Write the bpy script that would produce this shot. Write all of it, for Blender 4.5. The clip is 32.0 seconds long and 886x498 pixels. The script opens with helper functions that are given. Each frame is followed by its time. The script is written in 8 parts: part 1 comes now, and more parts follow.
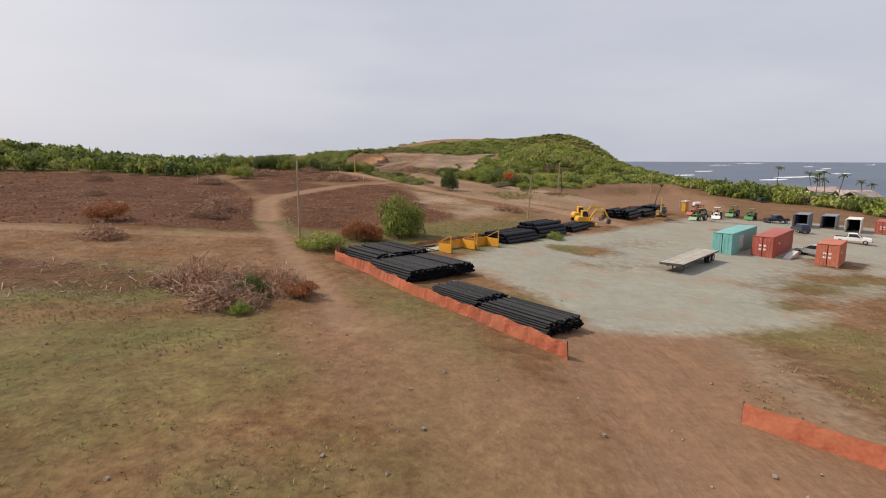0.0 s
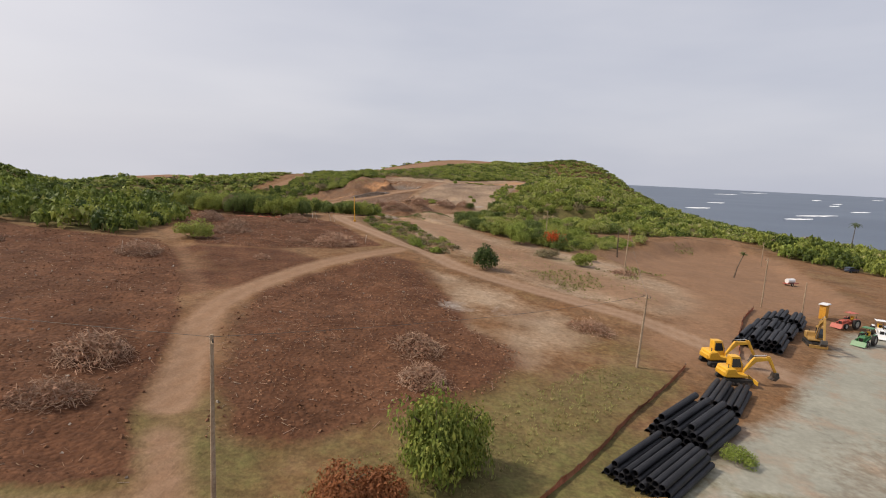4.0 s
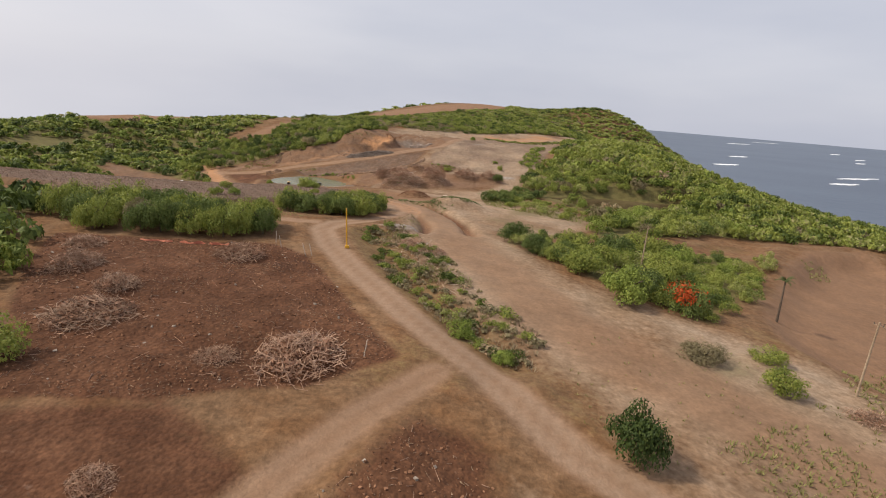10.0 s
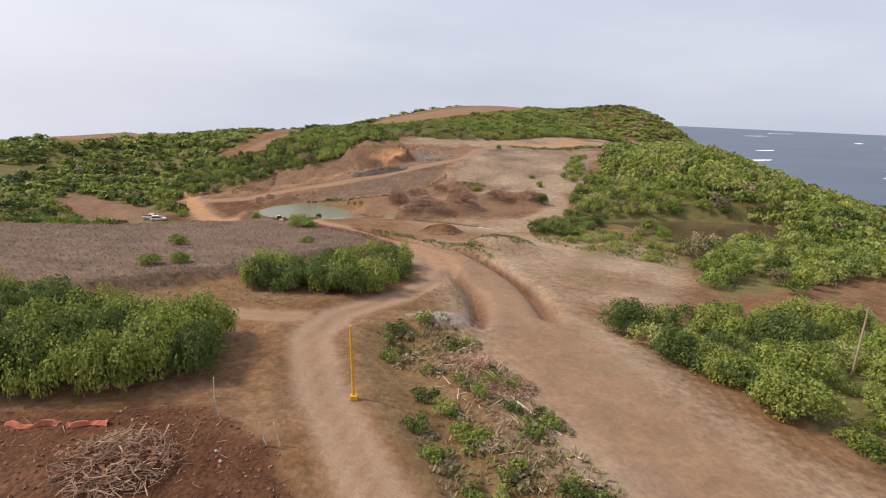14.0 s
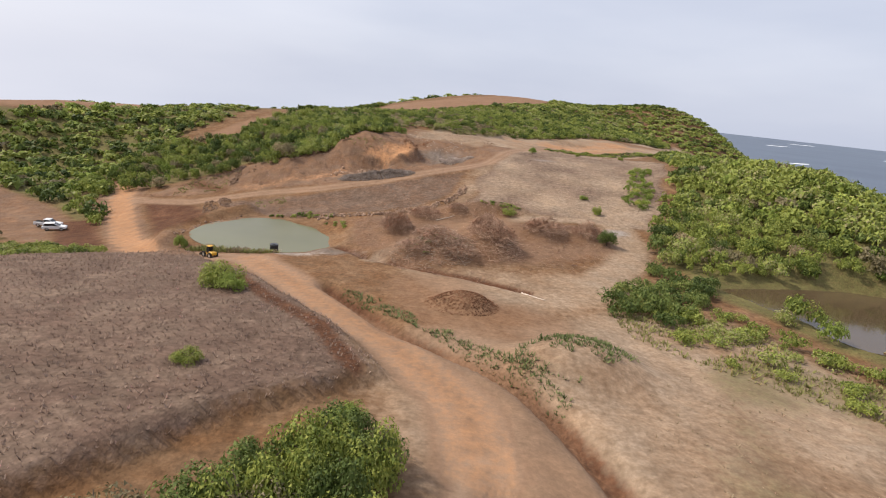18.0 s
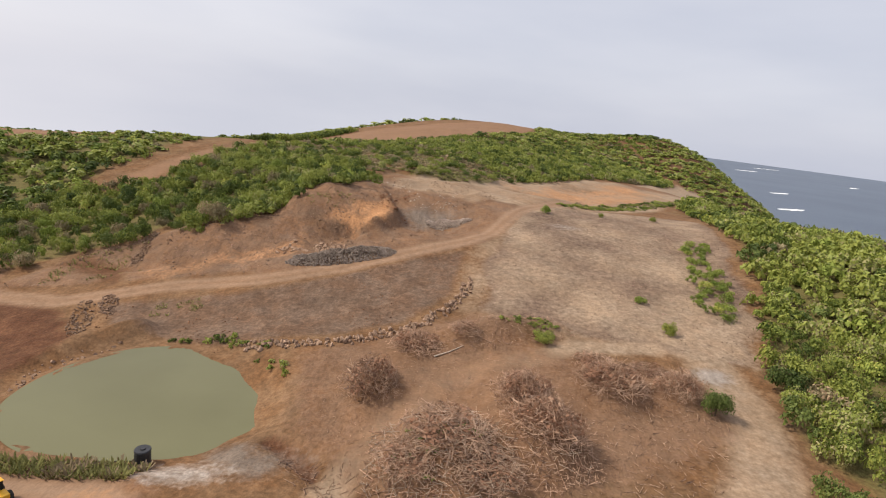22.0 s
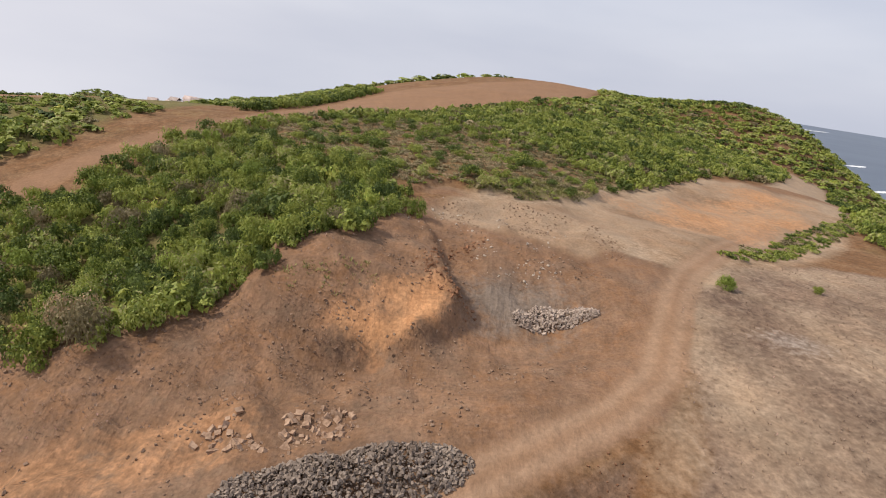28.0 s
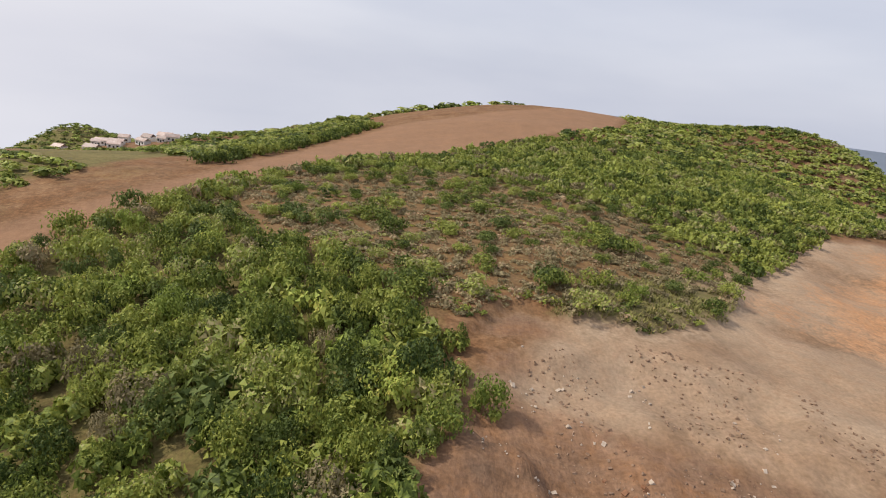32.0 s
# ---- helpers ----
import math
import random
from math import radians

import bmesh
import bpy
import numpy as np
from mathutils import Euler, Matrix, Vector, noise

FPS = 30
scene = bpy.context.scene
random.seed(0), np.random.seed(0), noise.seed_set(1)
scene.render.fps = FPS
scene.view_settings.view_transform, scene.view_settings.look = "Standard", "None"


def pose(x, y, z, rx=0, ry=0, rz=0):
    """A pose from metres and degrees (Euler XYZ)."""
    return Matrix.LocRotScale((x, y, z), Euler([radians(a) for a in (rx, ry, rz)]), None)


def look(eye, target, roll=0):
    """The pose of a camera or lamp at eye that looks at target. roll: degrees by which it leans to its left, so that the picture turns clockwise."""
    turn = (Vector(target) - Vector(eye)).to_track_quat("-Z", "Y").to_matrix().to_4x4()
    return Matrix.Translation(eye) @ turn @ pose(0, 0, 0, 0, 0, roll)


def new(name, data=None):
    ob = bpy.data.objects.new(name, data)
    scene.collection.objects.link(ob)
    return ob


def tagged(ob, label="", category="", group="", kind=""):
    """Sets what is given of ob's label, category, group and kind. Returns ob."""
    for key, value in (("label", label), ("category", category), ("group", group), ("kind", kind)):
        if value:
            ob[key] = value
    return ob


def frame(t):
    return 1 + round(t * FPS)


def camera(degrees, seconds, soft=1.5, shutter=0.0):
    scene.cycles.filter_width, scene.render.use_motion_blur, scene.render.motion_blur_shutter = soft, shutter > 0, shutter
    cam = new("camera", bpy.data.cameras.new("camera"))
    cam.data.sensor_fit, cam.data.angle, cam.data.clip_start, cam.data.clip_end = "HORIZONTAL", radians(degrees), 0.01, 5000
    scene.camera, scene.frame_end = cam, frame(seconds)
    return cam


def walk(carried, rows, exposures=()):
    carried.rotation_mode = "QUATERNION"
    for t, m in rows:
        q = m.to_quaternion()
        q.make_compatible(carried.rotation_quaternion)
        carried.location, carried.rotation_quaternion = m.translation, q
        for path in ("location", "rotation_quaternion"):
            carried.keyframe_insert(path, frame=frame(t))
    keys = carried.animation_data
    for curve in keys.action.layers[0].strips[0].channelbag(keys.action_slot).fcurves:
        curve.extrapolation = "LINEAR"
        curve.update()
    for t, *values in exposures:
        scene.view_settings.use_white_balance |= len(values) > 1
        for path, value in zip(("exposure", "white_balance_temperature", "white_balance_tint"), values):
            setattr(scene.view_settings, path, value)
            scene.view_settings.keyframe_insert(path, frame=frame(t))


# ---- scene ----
cam = camera(77.7, 32.0, soft=1.05)
# seconds, eye (metres), turn (degrees)
PATH = [
    (0.0, 0.00, 0.00, 10.70, 80.63, -0.13, -0.14),
    (0.5, 0.31, 4.94, 11.86, 81.88, 0.06, 0.99),
    (1.0, 0.44, 9.87, 12.92, 83.36, -1.43, 2.63),
    (1.5, 0.31, 14.67, 13.93, 84.67, -2.82, 4.17),
    (2.0, -0.29, 19.40, 14.89, 85.53, -3.42, 5.04),
    (2.5, -1.46, 24.24, 15.87, 85.69, -3.74, 5.25),
    (3.0, -2.97, 29.07, 16.80, 84.78, -4.01, 4.16),
    (3.5, -4.63, 34.04, 17.84, 83.28, -3.70, 1.47),
    (5.5, -9.20, 54.09, 22.34, 79.63, -0.89, -2.41),
    (6.0, -10.18, 58.79, 23.30, 78.97, 0.23, -2.90),
    (6.5, -11.12, 63.34, 23.86, 78.93, 0.69, -3.19),
    (7.0, -11.88, 67.76, 24.34, 79.23, 0.96, -3.27),
    (7.5, -12.43, 72.12, 24.94, 79.42, 0.73, -3.22),
    (8.0, -12.83, 76.50, 25.58, 79.31, -0.12, -2.93),
    (8.5, -13.25, 80.96, 26.17, 78.47, -1.46, -2.28),
    (9.0, -13.61, 85.49, 26.71, 77.28, -2.94, -1.39),
    (9.5, -14.00, 90.10, 26.98, 76.15, -4.02, -0.54),
    (10.0, -14.51, 94.72, 27.15, 75.61, -4.56, -0.06),
    (10.5, -15.11, 99.37, 27.20, 75.25, -4.68, 0.19),
    (11.0, -15.91, 104.24, 26.92, 74.99, -4.59, 0.28),
    (11.5, -16.86, 109.29, 26.39, 75.07, -4.25, 0.39),
    (12.0, -17.89, 114.39, 25.97, 75.29, -3.77, 0.33),
    (12.5, -18.91, 119.40, 25.91, 75.53, -3.33, 0.37),
    (13.0, -19.81, 124.59, 26.12, 75.79, -3.23, 0.38),
    (13.5, -20.38, 130.16, 26.62, 76.07, -2.59, 0.46),
    (14.0, -20.81, 135.69, 27.63, 75.86, -2.39, 0.42),
    (14.5, -21.25, 141.33, 28.60, 74.84, -2.37, 0.30),
    (16.5, -22.01, 166.39, 28.18, 71.19, -5.24, 0.94),
    (17.0, -22.59, 173.41, 27.99, 71.93, -5.68, 1.43),
    (17.5, -23.42, 180.64, 27.68, 73.04, -5.94, 1.72),
    (18.0, -24.21, 187.81, 27.46, 74.53, -6.02, 1.74),
    (18.5, -24.89, 194.66, 27.32, 76.37, -6.20, 1.75),
    (19.0, -25.56, 201.12, 27.46, 78.19, -5.83, 1.65),
    (19.5, -26.39, 207.21, 27.77, 79.63, -6.04, 1.65),
    (20.0, -27.24, 212.92, 28.47, 80.30, -6.03, 1.58),
    (20.5, -28.11, 218.29, 29.47, 80.25, -6.04, 1.16),
    (21.0, -28.98, 223.67, 30.70, 79.64, -6.39, 0.14),
    (21.5, -29.91, 229.07, 32.03, 78.33, -6.91, -0.82),
    (22.0, -30.77, 234.32, 33.33, 76.46, -7.28, -1.22),
    (22.5, -31.48, 239.38, 34.44, 74.96, -7.48, -1.09),
    (23.0, -32.05, 244.57, 35.26, 74.00, -7.47, -0.85),
    (23.5, -32.70, 250.06, 35.80, 73.57, -7.40, -0.65),
    (24.0, -33.46, 255.72, 36.29, 73.34, -7.69, -0.40),
    (24.5, -34.11, 261.30, 36.93, 72.89, -7.53, -0.14),
    (25.0, -34.77, 266.61, 37.49, 72.40, -7.73, 0.23),
    (25.5, -35.53, 271.90, 37.80, 72.01, -8.00, 0.61),
    (27.5, -39.52, 296.09, 37.03, 71.23, -8.65, 1.45),
    (28.0, -40.45, 302.61, 36.93, 71.08, -8.43, 1.45),
    (28.5, -41.49, 309.28, 36.68, 71.05, -8.04, 1.49),
    (29.0, -42.71, 315.81, 36.29, 71.26, -8.00, 1.46),
    (29.5, -43.83, 322.03, 36.07, 71.57, -7.74, 1.18),
    (30.0, -44.89, 327.89, 36.02, 72.09, -7.53, 0.77),
    (30.5, -46.00, 333.45, 36.03, 72.64, -7.33, 0.42),
    (31.0, -47.23, 338.95, 36.14, 73.00, -7.17, 0.31),
    (31.5, -48.60, 344.47, 36.69, 73.28, -7.22, 0.35),
    (32.0, -49.97, 349.79, 37.42, 73.50, -7.27, 0.46),
]
walk(cam, [(t, pose(x, y, z, rx, ry, rz)) for t, x, y, z, rx, ry, rz in PATH],
     [(0.0, 0.06, 6600, 10), (8.0, 0.07, 6600, 10), (12.0, 0.20, 6500, 10), (17.0, 0.32, 6150, 10), (20.0, 0.24, 6600, 10), (25.0, 0.24, 6450, 10), (32.0, 0.24, 6450, 10)])

# ---- sky, sun ----
SUN_TURN, SUN_HEIGHT = radians(-88), radians(46)      # from the left
world = bpy.data.worlds.new("sky")
scene.world = world
world.use_nodes = True
wn, wl = world.node_tree.nodes, world.node_tree.links
wn.clear()
sky = wn.new("ShaderNodeTexSky")
sky.sky_type, sky.sun_disc = "NISHITA", False
sky.sun_elevation, sky.sun_rotation = SUN_HEIGHT, SUN_TURN
sky.air_density, sky.dust_density, sky.ozone_density = 1.0, 4.0, 1.0
tc = wn.new("ShaderNodeTexCoord")
mp = wn.new("ShaderNodeMapping")
mp.inputs["Scale"].default_value = (1.2, 1.2, 5.0)
cl = wn.new("ShaderNodeTexNoise")
cl.inputs["Scale"].default_value, cl.inputs["Detail"].default_value, cl.inputs["Roughness"].default_value = 1.6, 4.0, 0.5
rp = wn.new("ShaderNodeValToRGB")
rp.color_ramp.elements[0].position, rp.color_ramp.elements[0].color = 0.30, (0.53, 0.555, 0.65, 1)
rp.color_ramp.elements[1].position, rp.color_ramp.elements[1].color = 0.76, (0.66, 0.67, 0.74, 1)
# the haze is brighter towards the sun
dot = wn.new("ShaderNodeVectorMath")
dot.operation = "DOT_PRODUCT"
dot.inputs[1].default_value = (math.sin(SUN_TURN) * math.cos(SUN_HEIGHT), math.cos(SUN_TURN) * math.cos(SUN_HEIGHT), 0.35)
glow = wn.new("ShaderNodeMapRange")
glow.inputs["From Min"].default_value, glow.inputs["From Max"].default_value = 0.15, 0.72
glow.inputs["To Min"].default_value, glow.inputs["To Max"].default_value = 0.0, 0.8
haze = wn.new("ShaderNodeMixRGB")
haze.inputs["Color2"].default_value = (0.90, 0.87, 0.90, 1)
mix = wn.new("ShaderNodeMixRGB")
mix.inputs["Fac"].default_value = 0.88
dim = wn.new("ShaderNodeMixRGB")
dim.blend_type, dim.inputs["Fac"].default_value = "MULTIPLY", 1.0
dim.inputs["Color2"].default_value = (0.10, 0.10, 0.10, 1)
bg = wn.new("ShaderNodeBackground")
bg.inputs["Strength"].default_value = 1.0
wo = wn.new("ShaderNodeOutputWorld")
wl.new(tc.outputs["Generated"], mp.inputs["Vector"])
wl.new(mp.outputs["Vector"], cl.inputs["Vector"])
wl.new(cl.outputs["Fac"], rp.inputs["Fac"])
wl.new(tc.outputs["Generated"], dot.inputs[0])
wl.new(dot.outputs["Value"], glow.inputs["Value"])
wl.new(glow.outputs["Result"], haze.inputs["Fac"])
wl.new(rp.outputs["Color"], haze.inputs["Color1"])
wl.new(sky.outputs["Color"], dim.inputs["Color1"])
wl.new(dim.outputs["Color"], mix.inputs["Color1"])
wl.new(haze.outputs["Color"], mix.inputs["Color2"])
wl.new(mix.outputs["Color"], bg.inputs["Color"])
wl.new(bg.outputs["Background"], wo.inputs["Surface"])

sun = new("sun", bpy.data.lights.new("sun", "SUN"))
sun.data.energy, sun.data.angle, sun.data.color = 3.4, radians(5), (1.0, 0.90, 0.76)
sun.matrix_world = look((math.sin(SUN_TURN) * 100, math.cos(SUN_TURN) * 100, 100 * math.tan(SUN_HEIGHT)), (0, 0, 0))


# ---- materials ----
def shader(name, rough=0.9, metal=0.0):
    m = bpy.data.materials.new(name)
    m.use_nodes = True
    b = m.node_tree.nodes["Principled BSDF"]
    b.inputs["Roughness"].default_value, b.inputs["Metallic"].default_value = rough, metal
    if rough > 0.75:
        b.inputs["Specular IOR Level"].default_value = 0.15
    return m, m.node_tree.nodes, m.node_tree.links, b


def plain(name, dark, light, scale=3.0, rough=0.7, metal=0.0, bump=0.0, spread=0.25, dirt=None):
    """Two tones mixed by noise at two scales, each object a little different, with dirt in patches."""
    m, n, l, b = shader(name, rough, metal)
    co = n.new("ShaderNodeTexCoord")
    a, c = n.new("ShaderNodeTexNoise"), n.new("ShaderNodeTexNoise")
    a.inputs["Scale"].default_value, c.inputs["Scale"].default_value = scale, scale * 7
    a.inputs["Detail"].default_value = c.inputs["Detail"].default_value = 3
    l.new(co.outputs["Object"], a.inputs["Vector"])
    l.new(co.outputs["Object"], c.inputs["Vector"])
    add = n.new("ShaderNodeMath")
    add.operation = "MULTIPLY_ADD"
    add.inputs[1].default_value = 0.5
    half = n.new("ShaderNodeMath")
    half.operation, half.inputs[1].default_value = "MULTIPLY", 0.5
    l.new(c.outputs["Fac"], half.inputs[0])
    l.new(a.outputs["Fac"], add.inputs[0])
    l.new(half.outputs[0], add.inputs[2])
    ramp = n.new("ShaderNodeValToRGB")
    ramp.color_ramp.elements[0].position, ramp.color_ramp.elements[0].color = 0.36, (*dark, 1)
    ramp.color_ramp.elements[1].position, ramp.color_ramp.elements[1].color = 0.64, (*light, 1)
    l.new(add.outputs[0], ramp.inputs["Fac"])
    info = n.new("ShaderNodeObjectInfo")
    val = n.new("ShaderNodeMapRange")
    val.inputs["To Min"].default_value, val.inputs["To Max"].default_value = 1 - spread, 1 + spread
    l.new(info.outputs["Random"], val.inputs["Value"])
    hsv = n.new("ShaderNodeHueSaturation")
    l.new(val.outputs["Result"], hsv.inputs["Value"])
    l.new(ramp.outputs["Color"], hsv.inputs["Color"])
    out = hsv.outputs["Color"]
    if dirt:
        d = n.new("ShaderNodeTexNoise")
        d.inputs["Scale"].default_value, d.inputs["Detail"].default_value = scale * 0.6, 6
        l.new(co.outputs["Object"], d.inputs["Vector"])
        dr = n.new("ShaderNodeMapRange")
        dr.inputs["From Min"].default_value, dr.inputs["From Max"].default_value = 0.5, 0.75
        dr.inputs["To Max"].default_value = 0.7
        l.new(d.outputs["Fac"], dr.inputs["Value"])
        mx = n.new("ShaderNodeMixRGB")
        mx.inputs["Color2"].default_value = (*dirt, 1)
        l.new(dr.outputs["Result"], mx.inputs["Fac"])
        l.new(out, mx.inputs["Color1"])
        out = mx.outputs["Color"]
    l.new(out, b.inputs["Base Color"])
    if bump:
        bp = n.new("ShaderNodeBump")
        bp.inputs["Strength"].default_value, bp.inputs["Distance"].default_value = bump, 0.05
        l.new(add.outputs[0], bp.inputs["Height"])
        l.new(bp.outputs["Normal"], b.inputs["Normal"])
    return m


def foliage(name, dark, light, stops=()):
    """Leaves: a tone for each bush and each leaf clump, light shining through."""
    m, n, l, b = shader(name, 0.6)
    b.inputs["Specular IOR Level"].default_value = 0.2
    geo, at = n.new("ShaderNodeNewGeometry"), n.new("ShaderNodeAttribute")
    at.attribute_name = "tone"
    s = n.new("ShaderNodeMath")
    s.operation = "MULTIPLY_ADD"
    s.inputs[1].default_value = 0.34
    t = n.new("ShaderNodeMath")
    t.operation, t.inputs[1].default_value = "MULTIPLY", 0.66
    l.new(at.outputs["Fac"], t.inputs[0])
    l.new(geo.outputs["Random Per Island"], s.inputs[0])
    l.new(t.outputs[0], s.inputs[2])
    ramp = n.new("ShaderNodeValToRGB")
    e = ramp.color_ramp.elements
    e[0].position, e[0].color = 0.05, (*dark, 1)
    e[1].position, e[1].color = 0.85, (*light, 1)
    mid = e.new(0.45)
    mid.color = (*[0.6 * p + 0.4 * q for p, q in zip(dark, light)], 1)
    e.new(0.98).color = (light[0] * 1.45, light[1] * 1.1, light[2] * 1.3, 1)
    if stops:
        while len(e) > len(stops):
            e.remove(e[-1])
        for k, (at_, colour) in enumerate(stops):
            spot = e[k] if k < len(e) else e.new(at_)
            spot.position, spot.color = at_, (*colour, 1)
    co, sp, sa = n.new("ShaderNodeTexCoord"), n.new("ShaderNodeTexNoise"), n.new("ShaderNodeMath")
    sp.inputs["Scale"].default_value, sp.inputs["Detail"].default_value = 5.0, 3
    l.new(co.outputs["Object"], sp.inputs["Vector"])
    sa.operation, sa.inputs[1].default_value = "MULTIPLY_ADD", 0.9
    l.new(sp.outputs["Fac"], sa.inputs[0])
    lower = n.new("ShaderNodeMath")
    lower.operation, lower.inputs[1].default_value = "SUBTRACT", 0.45
    l.new(s.outputs[0], lower.inputs[0])
    l.new(lower.outputs[0], sa.inputs[2])
    l.new(sa.outputs[0], ramp.inputs["Fac"])
    tr = n.new("ShaderNodeBsdfTranslucent")
    ms = n.new("ShaderNodeMixShader")
    ms.inputs["Fac"].default_value = 0.27
    l.new(ramp.outputs["Color"], b.inputs["Base Color"])
    l.new(ramp.outputs["Color"], tr.inputs["Color"])
    l.new(b.outputs["BSDF"], ms.inputs[1])
    l.new(tr.outputs["BSDF"], ms.inputs[2])
    l.new(ms.outputs["Shader"], n["Material Output"].inputs["Surface"])
    return m


def ground_material():
    """Dry earth and grass; the cover attributes say where track, tilth, gravel, clay, rock, ash and green grass lie."""
    m, n, l, b = shader("ground_earth", 0.95)
    co = n.new("ShaderNodeTexCoord")

    def noisy(scale, detail=5, rough=0.6):
        k = n.new("ShaderNodeTexNoise")
        k.inputs["Scale"].default_value, k.inputs["Detail"].default_value, k.inputs["Roughness"].default_value = scale, detail, rough
        l.new(co.outputs["Object"], k.inputs["Vector"])
        return k.outputs["Fac"]

    turn = n.new("ShaderNodeMapping")
    turn.inputs["Rotation"].default_value, turn.inputs["Scale"].default_value = (0, 0, radians(-28)), (1.0, 0.30, 0.4)
    l.new(co.outputs["Object"], turn.inputs["Vector"])
    rills = n.new("ShaderNodeTexNoise")
    rills.inputs["Scale"].default_value, rills.inputs["Detail"].default_value, rills.inputs["Roughness"].default_value = 0.9, 4, 0.55
    l.new(turn.outputs["Vector"], rills.inputs["Vector"])
    rills = rills.outputs["Fac"]
    lumps = n.new("ShaderNodeTexVoronoi")
    lumps.inputs["Scale"].default_value = 2.6
    l.new(co.outputs["Object"], lumps.inputs["Vector"])
    lumps = lumps.outputs["Distance"]
    big, mid, fine, grit = noisy(0.035), noisy(0.22, 6, 0.62), noisy(1.2, 4, 0.55), noisy(4.5, 3, 0.5)

    def ramp(fac, lo, hi, a, c):
        if c != (1, 1, 1):
            a, c = [0.72 * p + 0.28 * q for p, q in zip(a, c)], [0.72 * q + 0.28 * p for p, q in zip(a, c)]
        r = n.new("ShaderNodeValToRGB")
        r.color_ramp.elements[0].position, r.color_ramp.elements[0].color = lo, (*a, 1)
        r.color_ramp.elements[1].position, r.color_ramp.elements[1].color = hi, (*c, 1)
        l.new(fac, r.inputs["Fac"])
        return r.outputs["Color"]

    def blend(fac, a, c):
        x = n.new("ShaderNodeMixRGB")
        l.new(fac, x.inputs["Fac"])
        l.new(a, x.inputs["Color1"])
        l.new(c, x.inputs["Color2"])
        return x.outputs["Color"]

    def ragged(mask, lo=0.32, hi=0.68, amount=0.55):
        """A mask with its edge broken up."""
        s = n.new("ShaderNodeMath")
        s.operation = "MULTIPLY_ADD"
        s.inputs[1].default_value = amount
        l.new(fine, s.inputs[0])
        l.new(mask, s.inputs[2])
        r = n.new("ShaderNodeMapRange")
        r.inputs["From Min"].default_value, r.inputs["From Max"].default_value = lo + amount / 2, hi + amount / 2
        l.new(s.outputs[0], r.inputs["Value"])
        return r.outputs["Result"]

    def masks(name):
        a = n.new("ShaderNodeAttribute")
        a.attribute_name = name
        sp = n.new("ShaderNodeSeparateColor")
        l.new(a.outputs["Color"], sp.inputs["Color"])
        return sp.outputs["Red"], sp.outputs["Green"], sp.outputs["Blue"]

    track, tilth, gravel = masks("cover_a")
    clay, rock, green = masks("cover_b")
    ash, straw, ruts = masks("cover_c")
    orange, sand, grey = masks("cover_d")
    earth = blend(ramp(mid, 0.38, 0.62, (0, 0, 0), (1, 1, 1)), ramp(fine, 0.3, 0.7, (0.100, 0.049, 0.022), (0.200, 0.106, 0.050)),
                  ramp(fine, 0.3, 0.7, (0.125, 0.073, 0.038), (0.235, 0.140, 0.078)))
    dry = blend(ramp(mid, 0.42, 0.62, (0, 0, 0), (1, 1, 1)), ramp(fine, 0.3, 0.72, (0.084, 0.053, 0.038), (0.175, 0.114, 0.083)), ramp(fine, 0.3, 0.72, (0.110, 0.073, 0.052), (0.225, 0.158, 0.114)))
    earth = blend(ragged(straw), earth, dry)
    earth = blend(ragged(sand, 0.2, 0.8, 0.5), earth, blend(ramp(mid, 0.38, 0.62, (0, 0, 0), (1, 1, 1)), ramp(grit, 0.3, 0.7, (0.262, 0.180, 0.118), (0.345, 0.250, 0.168)),
                                                            ramp(fine, 0.3, 0.7, (0.228, 0.164, 0.110), (0.345, 0.262, 0.188))))
    grass = blend(ramp(grit, 0.35, 0.65, (0, 0, 0), (1, 1, 1)), ramp(fine, 0.3, 0.7, (0.075, 0.072, 0.024), (0.14, 0.125, 0.046)),
                  ramp(fine, 0.3, 0.7, (0.17, 0.135, 0.06), (0.11, 0.105, 0.034)))
    earth = blend(ragged(green, 0.3, 0.9), earth, grass)
    till = blend(ramp(mid, 0.35, 0.65, (0, 0, 0), (1, 1, 1)), ramp(grit, 0.3, 0.75, (0.036, 0.014, 0.007), (0.125, 0.054, 0.027)),
                 ramp(fine, 0.3, 0.75, (0.058, 0.025, 0.013), (0.185, 0.089, 0.048)))
    earth = blend(ragged(tilth), earth, till)
    bare = blend(ramp(mid, 0.35, 0.65, (0, 0, 0), (1, 1, 1)), ramp(rills, 0.28, 0.72, (0.130, 0.066, 0.034), (0.275, 0.150, 0.080)),
                 ramp(rills, 0.28, 0.72, (0.112, 0.070, 0.046), (0.235, 0.155, 0.104)))
    bare = blend(ramp(fine, 0.42, 0.68, (0, 0, 0), (1, 1, 1)), bare, ramp(grit, 0.3, 0.7, (0.100, 0.056, 0.036), (0.225, 0.138, 0.088)))
    earth = blend(ragged(clay), earth, bare)
    earth = blend(ragged(rock), earth, blend(ramp(mid, 0.40, 0.62, (0, 0, 0), (1, 1, 1)), ramp(fine, 0.3, 0.7, (0.080, 0.046, 0.029), (0.185, 0.112, 0.071)),
                                             ramp(fine, 0.3, 0.7, (0.095, 0.060, 0.042), (0.190, 0.130, 0.092))))
    earth = blend(ragged(grey), earth, ramp(rills, 0.25, 0.75, (0.105, 0.080, 0.064), (0.225, 0.175, 0.138)))
    earth = blend(ragged(ash), earth, ramp(fine, 0.3, 0.7, (0.22, 0.18, 0.15), (0.36, 0.31, 0.27)))
